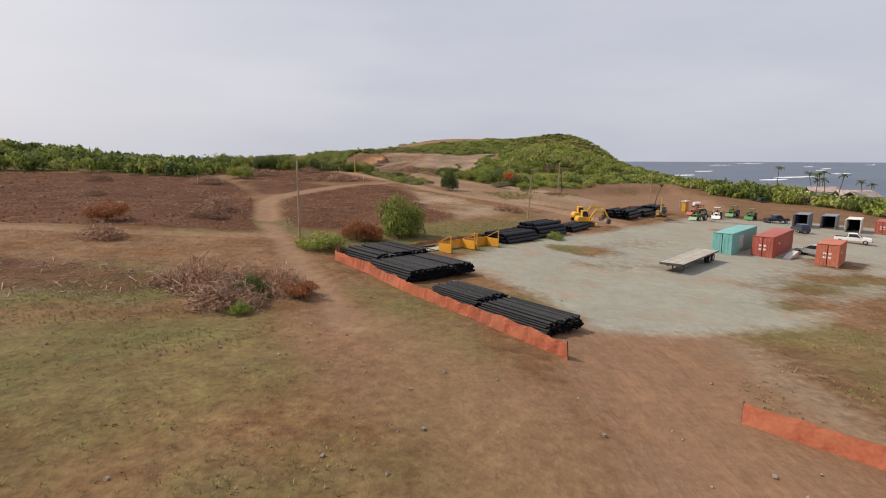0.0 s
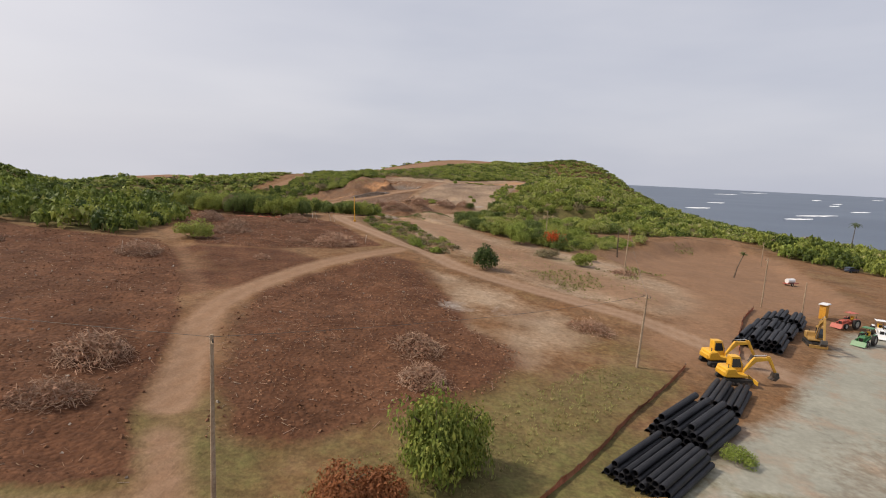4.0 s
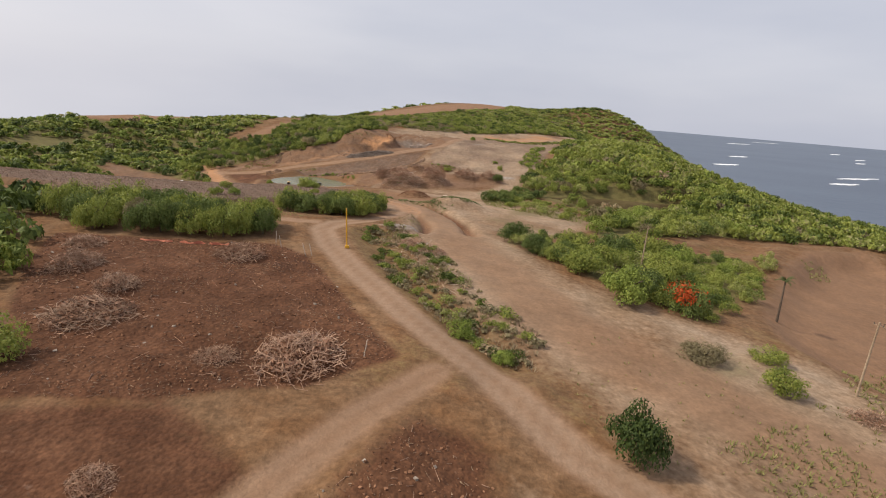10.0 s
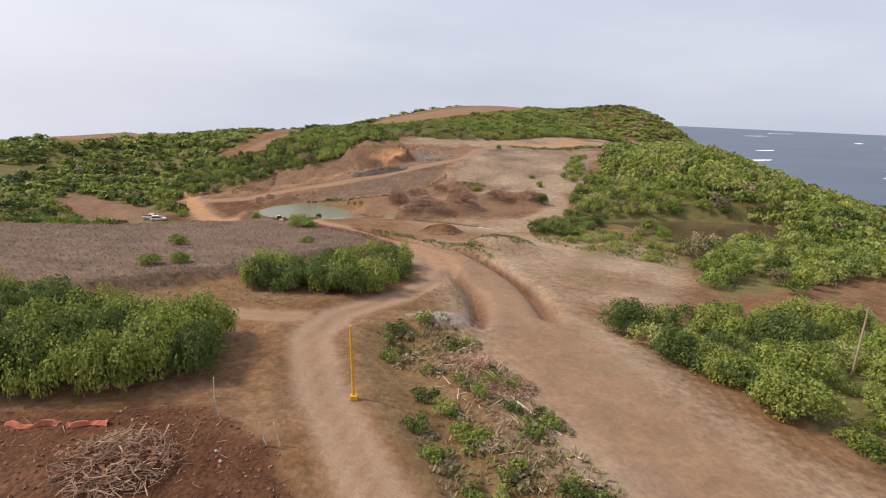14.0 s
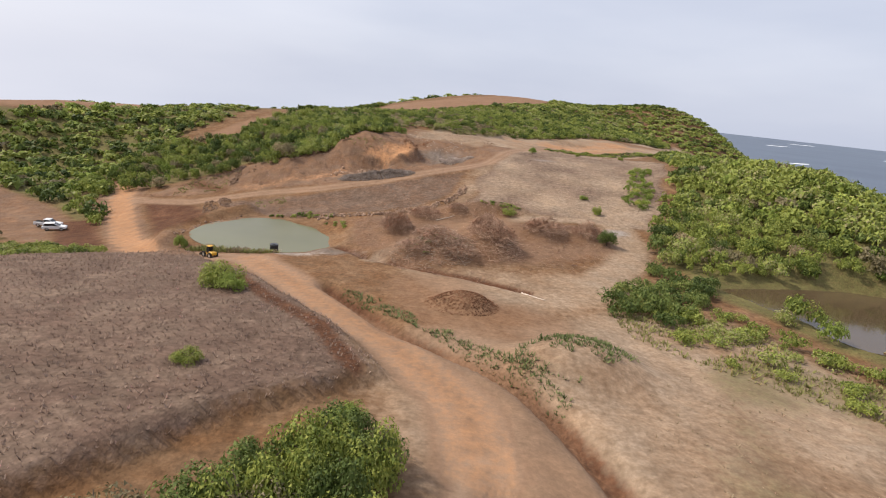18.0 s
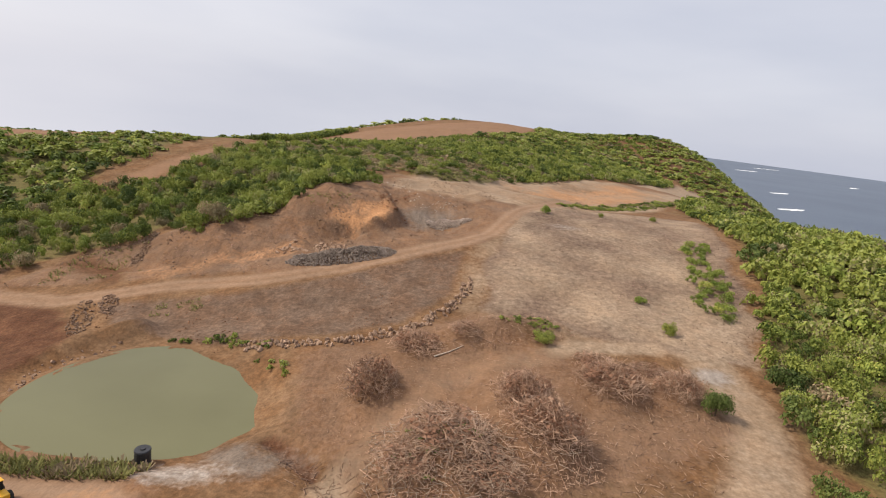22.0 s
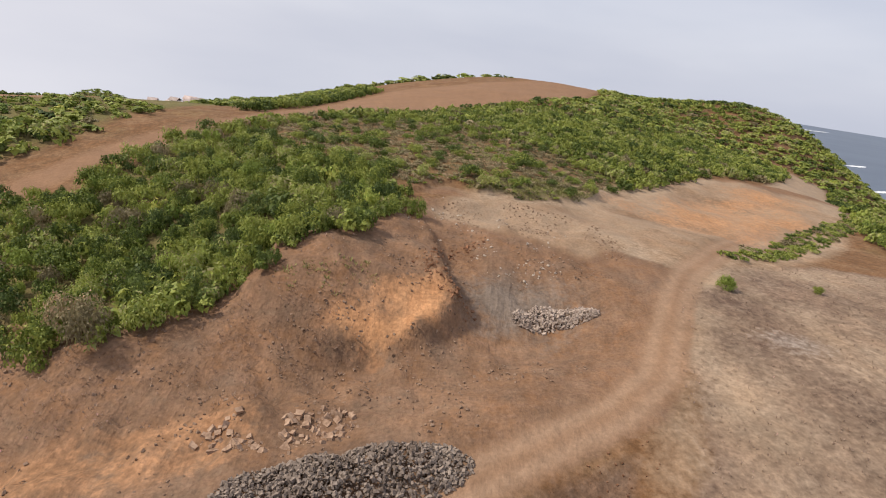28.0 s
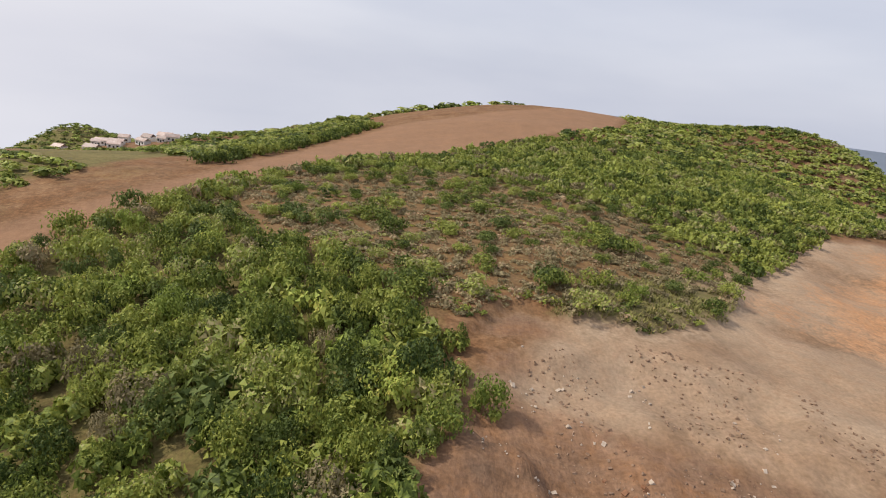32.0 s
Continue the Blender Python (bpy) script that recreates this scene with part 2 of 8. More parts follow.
    road = blend(ramp(mid, 0.35, 0.65, (0, 0, 0), (1, 1, 1)), ramp(fine, 0.3, 0.7, (0.188, 0.106, 0.060), (0.258, 0.152, 0.090)),
                 ramp(grit, 0.3, 0.7, (0.165, 0.093, 0.054), (0.250, 0.150, 0.091)))
    road = blend(ruts, road, ramp(grit, 0.3, 0.7, (0.268, 0.178, 0.118), (0.340, 0.240, 0.168)))
    earth = blend(ragged(track, 0.2, 0.8, 0.35), earth, road)
    earth = blend(ragged(orange), earth, ramp(rills, 0.25, 0.75, (0.325, 0.150, 0.066), (0.44, 0.248, 0.128)))
    stone = blend(ramp(mid, 0.50, 0.66, (0, 0, 0), (1, 1, 1)), ramp(fine, 0.25, 0.75, (0.238, 0.232, 0.190), (0.300, 0.292, 0.245)),
                  ramp(mid, 0.3, 0.7, (0.245, 0.158, 0.102), (0.315, 0.262, 0.205)))
    earth = blend(ragged(gravel, 0.25, 0.75), earth, stone)
    # clods, pebbles and dust: fine light and dark, less on tracks and gravel
    calm = n.new("ShaderNodeMath")
    calm.operation = "MAXIMUM"
    sandy = n.new("ShaderNodeMath")
    sandy.operation, sandy.inputs[1].default_value = "MULTIPLY", 0.6
    l.new(sand, sandy.inputs[0])
    most = n.new("ShaderNodeMath")
    most.operation = "MAXIMUM"
    l.new(track, most.inputs[0])
    l.new(sandy.outputs[0], most.inputs[1])
    l.new(most.outputs[0], calm.inputs[0])
    l.new(gravel, calm.inputs[1])
    for scale, much in ((2.6, 0.20), (0.6, 0.15), (0.12, 0.16)):
        k = noisy(scale, 4, 0.6)
        r = n.new("ShaderNodeMapRange")
        r.inputs["From Min"].default_value, r.inputs["From Max"].default_value = 0.33, 0.67
        r.inputs["To Min"].default_value, r.inputs["To Max"].default_value = 1 - much, 1 + much
        l.new(k, r.inputs["Value"])
        soft = n.new("ShaderNodeMix")
        l.new(calm.outputs[0], soft.inputs[0])
        l.new(r.outputs["Result"], soft.inputs[2])
        soft.inputs[3].default_value = 1.0
        half = n.new("ShaderNodeMath")
        half.operation, half.inputs[1].default_value = "MULTIPLY_ADD", 0.3
        l.new(r.outputs["Result"], half.inputs[0])
        keep = n.new("ShaderNodeMath")
        keep.operation, keep.inputs[1].default_value = "MULTIPLY", 0.7
        l.new(soft.outputs[0], keep.inputs[0])
        l.new(keep.outputs[0], half.inputs[2])
        sc = n.new("ShaderNodeVectorMath")
        sc.operation = "SCALE"
        l.new(earth, sc.inputs[0])
        l.new(half.outputs[0], sc.inputs["Scale"])
        earth = sc.outputs["Vector"]
    l.new(earth, b.inputs["Base Color"])
    hs = n.new("ShaderNodeMath")
    hs.operation = "MULTIPLY_ADD"
    hs.inputs[1].default_value = 0.35
    l.new(grit, hs.inputs[0])
    l.new(fine, hs.inputs[2])
    bp = n.new("ShaderNodeBump")
    bp.inputs["Strength"].default_value, bp.inputs["Distance"].default_value = 0.5, 0.32
    height_sum = hs.outputs[0]
    for mask, pattern, much in ((tilth, lumps, -0.9), (clay, rills, 1.6), (rock, fine, 0.6), (grey, rills, 1.5), (gravel, fine, -0.97), (gravel, grit, -0.33), (sand, fine, -0.7), (sand, grit, -0.2), (track, fine, -0.5)):
        w = n.new("ShaderNodeMath")
        w.operation = "MULTIPLY"
        l.new(mask, w.inputs[0])
        l.new(pattern, w.inputs[1])
        k = n.new("ShaderNodeMath")
        k.operation, k.inputs[1].default_value = "MULTIPLY_ADD", much
        l.new(w.outputs[0], k.inputs[0])
        l.new(height_sum, k.inputs[2])
        height_sum = k.outputs[0]
    l.new(height_sum, bp.inputs["Height"])
    l.new(bp.outputs["Normal"], b.inputs["Normal"])
    return m


def water_material(name, deep, light, scale, bump, rough, foam=0.0):
    m, n, l, b = shader(name, rough)
    b.inputs["Specular IOR Level"].default_value = 0.5
    b.inputs["IOR"].default_value = 1.33
    co = n.new("ShaderNodeTexCoord")
    a, c = n.new("ShaderNodeTexNoise"), n.new("ShaderNodeTexNoise")
    a.inputs["Scale"].default_value, c.inputs["Scale"].default_value = scale, scale * 0.05
    a.inputs["Detail"].default_value = c.inputs["Detail"].default_value = 5
    l.new(co.outputs["Object"], a.inputs["Vector"])
    l.new(co.outputs["Object"], c.inputs["Vector"])
    r = n.new("ShaderNodeValToRGB")
    r.color_ramp.elements[0].position, r.color_ramp.elements[0].color = 0.35, (*deep, 1)
    r.color_ramp.elements[1].position, r.color_ramp.elements[1].color = 0.65, (*light, 1)
    l.new(c.outputs["Fac"], r.inputs["Fac"])
    l.new(r.outputs["Color"], b.inputs["Base Color"])
    bp = n.new("ShaderNodeBump")
    bp.inputs["Strength"].default_value, bp.inputs["Distance"].default_value = bump, 0.3
    l.new(a.outputs["Fac"], bp.inputs["Height"])
    l.new(bp.outputs["Normal"], b.inputs["Normal"])
    return m


GROUND = ground_material()
SEA = water_material("sea_water", (0.030, 0.050, 0.085), (0.055, 0.080, 0.120), 0.12, 0.9, 0.35)
POND = water_material("green_pond_water", (0.120, 0.115, 0.056), (0.150, 0.145, 0.074), 0.8, 0.02, 0.22)
POND_BROWN = water_material("brown_pond_water", (0.075, 0.052, 0.028), (0.10, 0.07, 0.04), 0.8, 0.02, 0.08)
FOAM = plain("sea_foam", (0.75, 0.77, 0.8), (0.9, 0.9, 0.9), 0.3, 0.9)
SCRUB = ((0.05, (0.044, 0.066, 0.015)), (0.26, (0.100, 0.135, 0.026)), (0.46, (0.190, 0.232, 0.046)), (0.64, (0.310, 0.320, 0.068)), (0.82, (0.255, 0.325, 0.074)), (0.97, (0.37, 0.315, 0.160)))
LEAF = foliage("scrub_leaves", (0.080, 0.098, 0.024), (0.33, 0.335, 0.095), SCRUB)
LEAF_BRIGHT = foliage("bright_leaves", (0.095, 0.14, 0.022), (0.36, 0.42, 0.09))
LEAF_DARK = foliage("dark_leaves", (0.038, 0.064, 0.016), (0.190, 0.235, 0.060))
LEAF_DRY = foliage("dry_grey_leaves", (0.14, 0.115, 0.060), (0.33, 0.28, 0.155))
LEAF_RUST = foliage("rusty_dead_leaves", (0.18, 0.065, 0.025), (0.42, 0.17, 0.07))
LEAF_WITHERED = foliage("withered_brown_leaves", (0.17, 0.085, 0.050), (0.42, 0.235, 0.150))
FLOWER = foliage("orange_red_blossom", (0.35, 0.05, 0.01), (0.60, 0.12, 0.03))
BARK = plain("grey_brown_bark", (0.07, 0.05, 0.035), (0.16, 0.125, 0.095), 4, 0.95, bump=0.5)
STICK = plain("dead_branches", (0.185, 0.105, 0.070), (0.47, 0.305, 0.215), 0.7, 0.95)
STICK_PALE = plain("bleached_branches", (0.26, 0.185, 0.135), (0.48, 0.38, 0.29), 0.7, 0.95)

# ---- relief ----
SEA_LEVEL = -12.0
# coarse heights in metres, every 60 m: a row for each step ahead, from left to right
RELIEF = (
    (3.6, 2.6, 1.3, -0.1, -1.3, -4.4, -9.9, -15.8),
    (6.3, 5.5, 4.0, 0.9, -1.9, -3.5, -8.4, -15.7),
    (9.0, 7.6, 5.7, 2.2, -3.6, -3.2, -7.6, -16.1),
    (11.3, 8.5, 3.6, 5.5, 0.3, -1.8, -7.4, -15.5),
    (12.2, 10.8, 7.4, 8.7, 2.9, -5.0, -7.7, -11.8),
    (6.7, 4.1, 2.9, 1.5, 0.3, -1.6, -3.9, -10.6),
    (-6.6, -17.8, -13.1, 1.2, -0.2, 5.5, -3.3, -18.8),
    (-11.3, -24.0, 4.7, 12.5, 16.1, 18.8, -11.0, -34.5),
    (0.4, 3.2, 11.3, 18.8, 4.1, 15.2, -11.6, -41.6),
    (1.8, 7.2, 11.6, 19.3, 15.9, 14.2, -8.0, -39.8),
    (-5.1, 3.8, 11.9, 19.2, 21.7, 14.4, -1.4, -32.0),
    (-15.4, -0.9, 14.9, 28.5, 30.4, 16.7, 22.2, -13.0),
)


def bspline(u):
    return ((1 - u) ** 3 / 6, (3 * u ** 3 - 6 * u ** 2 + 4) / 6, (-3 * u ** 3 + 3 * u ** 2 + 3 * u + 1) / 6, u ** 3 / 6)


def relief(x, y):
    g = np.array(RELIEF)
    rows, cols = g.shape
    gx, gy = np.clip((x + 210) / 60, 0, cols - 1.000001), np.clip((y + 60) / 60, 0, rows - 1.000001)
    i, j = gx.astype(int), gy.astype(int)
    bx, by = bspline(gx - i), bspline(gy - j)
    z = np.zeros_like(x)
    for a in range(4):
        for c in range(4):
            z += bx[a] * by[c] * g[np.clip(j + c - 1, 0, rows - 1), np.clip(i + a - 1, 0, cols - 1)]
    return z


def lattice(ix, iy, seed):
    """A pseudo-random value in 0..1 for each whole-numbered place."""
    k = (ix * 374761393 + iy * 668265263 + seed * 974711) & 0x7FFFFFFF
    k = ((k ^ (k >> 13)) * 1274126177) & 0x7FFFFFFF
    return ((k ^ (k >> 16)) & 0xFFFF) / 65535.0


def rough(x, y, size, seed=0, octaves=3):
    """Value noise in -1..1 with features of that size."""
    z, amp, total = np.zeros_like(x), 1.0, 0.0
    for o in range(octaves):
        u, v = x / size * 2 ** o, y / size * 2 ** o
        iu, iv = np.floor(u).astype(np.int64), np.floor(v).astype(np.int64)
        fu, fv = u - iu, v - iv
        fu, fv = fu * fu * (3 - 2 * fu), fv * fv * (3 - 2 * fv)
        a = lattice(iu, iv, seed + o) * (1 - fu) + lattice(iu + 1, iv, seed + o) * fu
        c = lattice(iu, iv + 1, seed + o) * (1 - fu) + lattice(iu + 1, iv + 1, seed + o) * fu
        z += amp * (a * (1 - fv) + c * fv)
        total += amp
        amp *= 0.5
    return 2 * z / total - 1


def along(x, y, line):
    """Distance from each place to a polyline."""
    best = np.full(x.shape, 1e9)
    for (ax, ay), (cx, cy) in zip(line[:-1], line[1:]):
        dx, dy = cx - ax, cy - ay
        t = np.clip(((x - ax) * dx + (y - ay) * dy) / (dx * dx + dy * dy), 0, 1)
        best = np.minimum(best, np.hypot(x - ax - t * dx, y - ay - t * dy))
    return best


def inside(x, y, ring):
    """Signed distance to a closed outline: positive inside."""
    d = along(x, y, list(ring) + [ring[0]])
    hit = np.zeros(x.shape, bool)
    for (ax, ay), (cx, cy) in zip(ring, list(ring[1:]) + [ring[0]]):
        cross = (ay > y) != (cy > y)
        at = ax + (y - ay) / (cy - ay if cy != ay else 1e-9) * (cx - ax)
        hit ^= cross & (x < at)
    return np.where(hit, d, -d)


def smooth(v, lo, hi):
    t = np.clip((v - lo) / (hi - lo), 0, 1)
    return t * t * (3 - 2 * t)


def bump(x, y, cx, cy, rx, ry, high, turn=0.0, flat=2.0):
    """A mound (or hollow) with that half-width and half-depth."""
    c, s = math.cos(radians(turn)), math.sin(radians(turn))
    u, v = ((x - cx) * c + (y - cy) * s) / rx, (-(x - cx) * s + (y - cy) * c) / ry
    return high * np.exp(-((u * u + v * v) ** (flat / 2)) * 1.2)


# ---- plan ----
TRACKS = {  # centre line, half width
    "field_track": ([(-6, 34), (-9, 42), (-13, 50), (-18, 62), (-22.5, 71)], 1.4),
    "grass_lane": ([(-22.5, 71), (-26.5, 83), (-29.3, 92), (-32.6, 100), (-36.2, 107), (-42.4, 118), (-49.5, 130), (-57, 141)], 1.25),
    "cross_track": ([(-90, 58), (-60, 59), (-37, 61), (-21, 64)], 1.7),
    "haul_track": ([(-20, 220), (-21, 229), (-28, 240), (-38, 252), (-49, 266), (-56, 274)], 3.6),
    "main_track": ([(34, 92), (27, 101), (23, 108), (20, 112), (10, 119), (3, 124), (-3, 130), (-8, 139), (-16, 150), (-24, 163), (-30, 175), (-33, 185), (-31.5, 192), (-28, 197.5), (-24.2, 203.2), (-21.2, 211),
                    (-20, 220)], 2.3),
    "side_track": ([(-24, 75), (-26.5, 83.5), (-29, 91), (-30, 97.5), (-29.4, 104), (-28, 110), (-26, 116.5), (-23.4, 123), (-19, 131), (-13.5, 139)], 1.7),
    "left_track": ([(-120, 184), (-90, 187), (-62, 189), (-47, 190), (-36, 190)], 1.9),
    "pond_track": ([(-56, 274), (-66, 275), (-76, 278), (-86, 290), (-97, 307), (-110, 328), (-117, 344), (-126, 356)], 3.0),
    "quarry_track": ([(-117, 332), (-101, 326), (-89, 323), (-73, 327), (-57, 328), (-44, 332), (-31, 340), (-21, 346.5), (-15, 353), (-11, 362), (-7, 371), (-2, 380), (12, 398), (36, 426)], 2.6),
}
WASH = [(-21, 238), (-15, 214), (-11, 202), (-9, 190), (-7, 178), (-3, 168), (0, 158), (6, 148), (16, 138), (26, 124)]
GRAVEL = [(1, 57), (7, 67), (17, 79), (25, 87), (38, 99), (54, 117), (76, 121), (96, 117), (92, 101), (72, 80), (46, 54), (29, 41), (17, 37), (11, 37), (8, 46)]
TILTH = [
    [(-20.5, 66), (-25.5, 74), (-28.5, 84), (-32.4, 95), (-37.5, 106), (-45.8, 122), (-53, 129.5), (-84, 134), (-106, 116), (-136, 92), (-130, 66), (-60, 62), (-36, 64)],
    [(-64, 166), (-37, 171), (-31, 167), (-17, 141), (-23, 135), (-33, 131), (-46, 128), (-51, 140), (-60, 154)],
    [(-20, 71), (-24, 83), (-26.8, 91), (-27.8, 98), (-27, 105), (-25.2, 111.5), (-22.5, 118), (-19, 125), (-14.5, 132), (-10, 127.5), (-5, 113), (-3, 101), (3, 93), (0, 84), (-8, 76)],
    [(-44, 304), (-41, 286), (-30, 274), (-16, 277), (-4, 282), (9, 291), (9, 303), (-10, 305), (-20, 316), (-32, 309)],
]
POND_RING = [(-67.5, 282.6), (-71, 286), (-72.6, 290), (-72.2, 295.5), (-70, 300.5), (-66, 304.6), (-60, 306), (-52.8, 302.4), (-47.6, 296), (-46.6, 289), (-50, 284), (-56.5, 281.8), (-63, 281.2)]
POND2_RING = [(23, 278), (29, 268), (34, 257), (46, 257), (58, 262), (68, 273), (70, 283), (50, 285), (34, 282)]
POND_LEVEL, POND2_LEVEL = -2.4, 0.9
PIT = [(30, 160), (34, 172), (58, 205), (76, 226), (96, 232), (104, 212), (84, 160), (70, 130), (52, 122), (40, 130)]
CUT = [(-106, 330), (-98, 345), (-84, 352), (-70, 364), (-58, 372), (-49, 379), (-43, 398), (-30, 404), (-12, 398), (-8, 382), (-12, 366), (-26, 350), (-42, 336), (-58, 331), (-80, 330)]
LEDGE = [(-61, 371), (-47, 386), (-41, 384), (-38.5, 378), (-38, 370), (-35.2, 365.5), (-36.5, 360), (-42, 355.5), (-51, 353.5), (-62, 361)]
ORANGE = [(-53, 355), (-51.5, 360), (-45.5, 364), (-39, 368), (-36, 364.5), (-38, 359.5), (-44, 354)]
FILL = [(-84, 322), (-74, 309), (-56, 305), (-40, 307), (-30, 311), (-22, 322), (-18, 345), (-32, 338), (-45, 330), (-60, 325), (-75, 324)]
SPUR = [(-20, 318), (-6, 312), (8, 308), (20, 306), (28, 322), (36, 345), (46, 372), (50, 392), (30, 398), (8, 388), (-6, 372), (-13, 352)]
BENCH = [(-160, 340), (-124, 322), (-92, 292), (-84, 284), (-92, 280), (-112, 292), (-150, 320)]
TOPDIRT = [(-46, 401), (-20, 396), (0, 385), (14, 392), (48, 420), (80, 470), (100, 486), (70, 484), (46, 478), (18, 449), (-1, 427), (-13, 412), (-26, 405.5), (-34, 406.5), (-40, 408)]
ORANGE_TOP = [(-6, 420), (18, 444), (42, 470), (62, 478), (68, 466), (58, 437), (36, 412), (20, 398), (6, 402)]
SAND_TOP = [(62, 478), (70, 466), (84, 472), (136, 556), (120, 560), (88, 512)]
SPARSE = [(-88, 440), (-72, 425), (-59, 416), (-51, 404), (-46, 398), (-40, 408), (-34, 406.5), (-26, 405.5), (-13, 412), (-1, 427), (6, 442), (-6, 462), (-34, 482), (-62, 496), (-84, 468)]
FAR_STRIP = [(-126, 396), (-116, 426), (-107, 445), (-101, 465), (-97, 500), (-93, 542), (-74, 596), (-30, 640), (40, 700), (60, 690), (30, 610), (-16, 560), (-50, 520), (-72, 500), (-90, 460), (-103, 425), (-112, 396)]
FAR_STRIP2 = [(-240, 420), (-190, 470), (-150, 520), (-140, 500), (-170, 440), (-205, 400)]
BROWN_FIELD = [(-112, 196), (-60, 193), (-50, 202), (-40, 220), (-28, 232), (-34, 242), (-48, 258), (-66, 274), (-86, 264), (-112, 240)]

HILL_WOOD = [(20, 212), (38, 222), (60, 236), (78, 238), (108, 244), (172, 262), (160, 380), (128, 430), (84, 470), (62, 428), (54, 396), (47, 370), (38, 345), (29, 322), (19, 304), (15, 288), (20, 270), (30, 252), (24, 232)]
SHORE_WOOD = [(108, 212), (124, 196), (131, 180), (130, 158), (120, 124), (112, 90), (130, 40), (190, 20), (176, 240), (150, 260), (110, 243)]
RIM_WOOD = [(-122, 332), (-108, 338), (-98, 345), (-89, 348), (-86, 356), (-82, 348), (-75, 347.5), (-70, 351.5), (-64, 357.5), (-60, 361.5), (-54, 367), (-50, 373), (-47, 380), (-43, 390), (-46, 400), (-40, 408), (-34, 407.5), (-26, 406.5), (-13, 413), (-1, 428), (18, 450), (46, 479), (72, 488), (104, 490), (160, 540), (90, 560),
       (30, 560), (-20, 556), (-52, 518), (-73, 498), (-90, 458), (-101, 425), (-108, 396), (-128, 392), (-140, 360)]
LEFT_WOOD = [(-118, 330), (-98, 300), (-112, 282), (-118, 240), (-124, 196), (-210, 170), (-330, 240), (-360, 420), (-340, 620), (-220, 720), (-90, 660), (-80, 590), (-104, 530), (-118, 470), (-126, 420), (-134, 372)]
WEST_WOOD = [(-57, 133), (-58, 150), (-65, 163), (-72, 168), (-72, 186), (-110, 182), (-200, 168), (-260, 120), (-260, 20), (-170, 40), (-142, 92), (-106, 118), (-85, 136), (-66, 131)]
EDGE_WOOD = [(0, 194), (4, 185), (10, 175), (15, 165), (23, 161), (34, 172), (50, 196), (58, 208), (42, 214), (24, 208), (12, 205)]


def height(x, y):
    """The ground's height at places given as arrays."""
    x, y = np.asarray(x, float), np.asarray(y, float)
    z = relief(x, y)
    z -= 0.10 * np.maximum(0, -x - 210) + 0.05 * np.maximum(0, y - 640) + 0.06 * np.maximum(0, x - 210) + 0.02 * np.maximum(0, -y - 60)
    # far hills and headland
    z += bump(x, y, 150, 668, 105, 60, 17, -8) + bump(x, y, 10, 700, 120, 60, 7) + bump(x, y, -150, 462, 75, 60, 4.5) + bump(x, y, 165, 645, 60, 50, 9)
    z -= 0.11 * np.maximum(0, -x - 120) * smooth(y, 420, 700) + 7 * smooth(-x, 195, 270) * smooth(y, 360, 430)
    z += bump(x, y, -590, 1170, 90, 90, 50, 0, 1.6) + bump(x, y, -280, 760, 110, 90, 17)
    z += bump(x, y, -175, 330, 60, 40, 8)
    z += bump(x, y, -232, 405, 62, 50, 11) + bump(x, y, -292, 333, 68, 42, 40) + bump(x, y, -330, 530, 90, 70, 12) + bump(x, y, -430, 640, 110, 90, 16)
    z += bump(x, y, 68, 325, 26, 46, 7.0, -8) + bump(x, y, -140, 150, 60, 60, 4.0)
    # yard, pit and berm beside it
    yard = smooth(inside(x, y, GRAVEL), -10, 2)
    z = z * (1 - yard) + yard * (-0.35 - 0.062 * (x - 8) + 0.028 * (y - 60))
    pit = inside(x, y, PIT)
    z -= 1.6 * smooth(pit, 0, 7)
    z += 2.0 * np.exp(-((along(x, y, PIT[2:5]) - 2) / 4.5) ** 2)
    # ponds
    for ring, level in ((POND_RING, POND_LEVEL), (POND2_RING, POND2_LEVEL)):
        d = inside(x, y, ring) + 0.8 * rough(x, y, 7, 5)
        near = smooth(d, -5, 0.5)
        z = z * (1 - near) + near * (level + 0.15) - 2.2 * smooth(d, -0.3, 4)
    z += 2.3 * np.exp(-(along(x, y, [(-75.5, 285), (-78.5, 291), (-78.2, 299), (-75, 306), (-70, 311)]) / 2.6) ** 2)
    # quarry: the cut face, its bowls and benches
    cut = inside(x, y, CUT)
    z += bump(x, y, -72, 350, 15, 9, 3.0, 30) + bump(x, y, -54, 366, 12, 9, 3.2, 40) - bump(x, y, -46, 352, 8, 7, 2.6) - bump(x, y, -26, 362, 13, 10, 3.6)
    z += smooth(cut, 0, 5) * (1.1 * rough(x, y, 9, 11) + 0.45 * np.abs(rough(x, y, 3.2, 12)))
    across = x * math.cos(radians(28)) + y * math.sin(radians(28))
    down = -x * math.sin(radians(28)) + y * math.cos(radians(28))
    z -= smooth(np.maximum(cut, inside(x, y, FILL)), 0, 5) * 0.55 * np.maximum(0, 0.45 - np.abs(rough(across, down / 5, 4.2, 17, 2))) * 2
    face = along(x, y, [(-84, 337), (-70, 338.5), (-60, 344), (-50, 349), (-44, 354)])
    z -= 0.9 * np.exp(-(face / 6) ** 2) * np.maximum(0, 0.5 - np.abs(rough(across, down / 6, 3.1, 19, 2))) * 2
    ledge = inside(x, y, LEDGE) + 0.7 * rough(x, y, 3.5, 14)
    z += 2.0 * smooth(ledge, -0.3, 1.3) - 0.8 * smooth(cut, 2, 8)
    edge = np.abs(along(x, y, [(-82, 333), (-66, 337), (-56, 344), (-46, 347), (-40, 356), (-37, 364), (-42, 374)]))
    z += 1.5 * np.exp(-(edge / 2.2) ** 2) * (0.5 + 0.5 * rough(x, y, 5, 13))
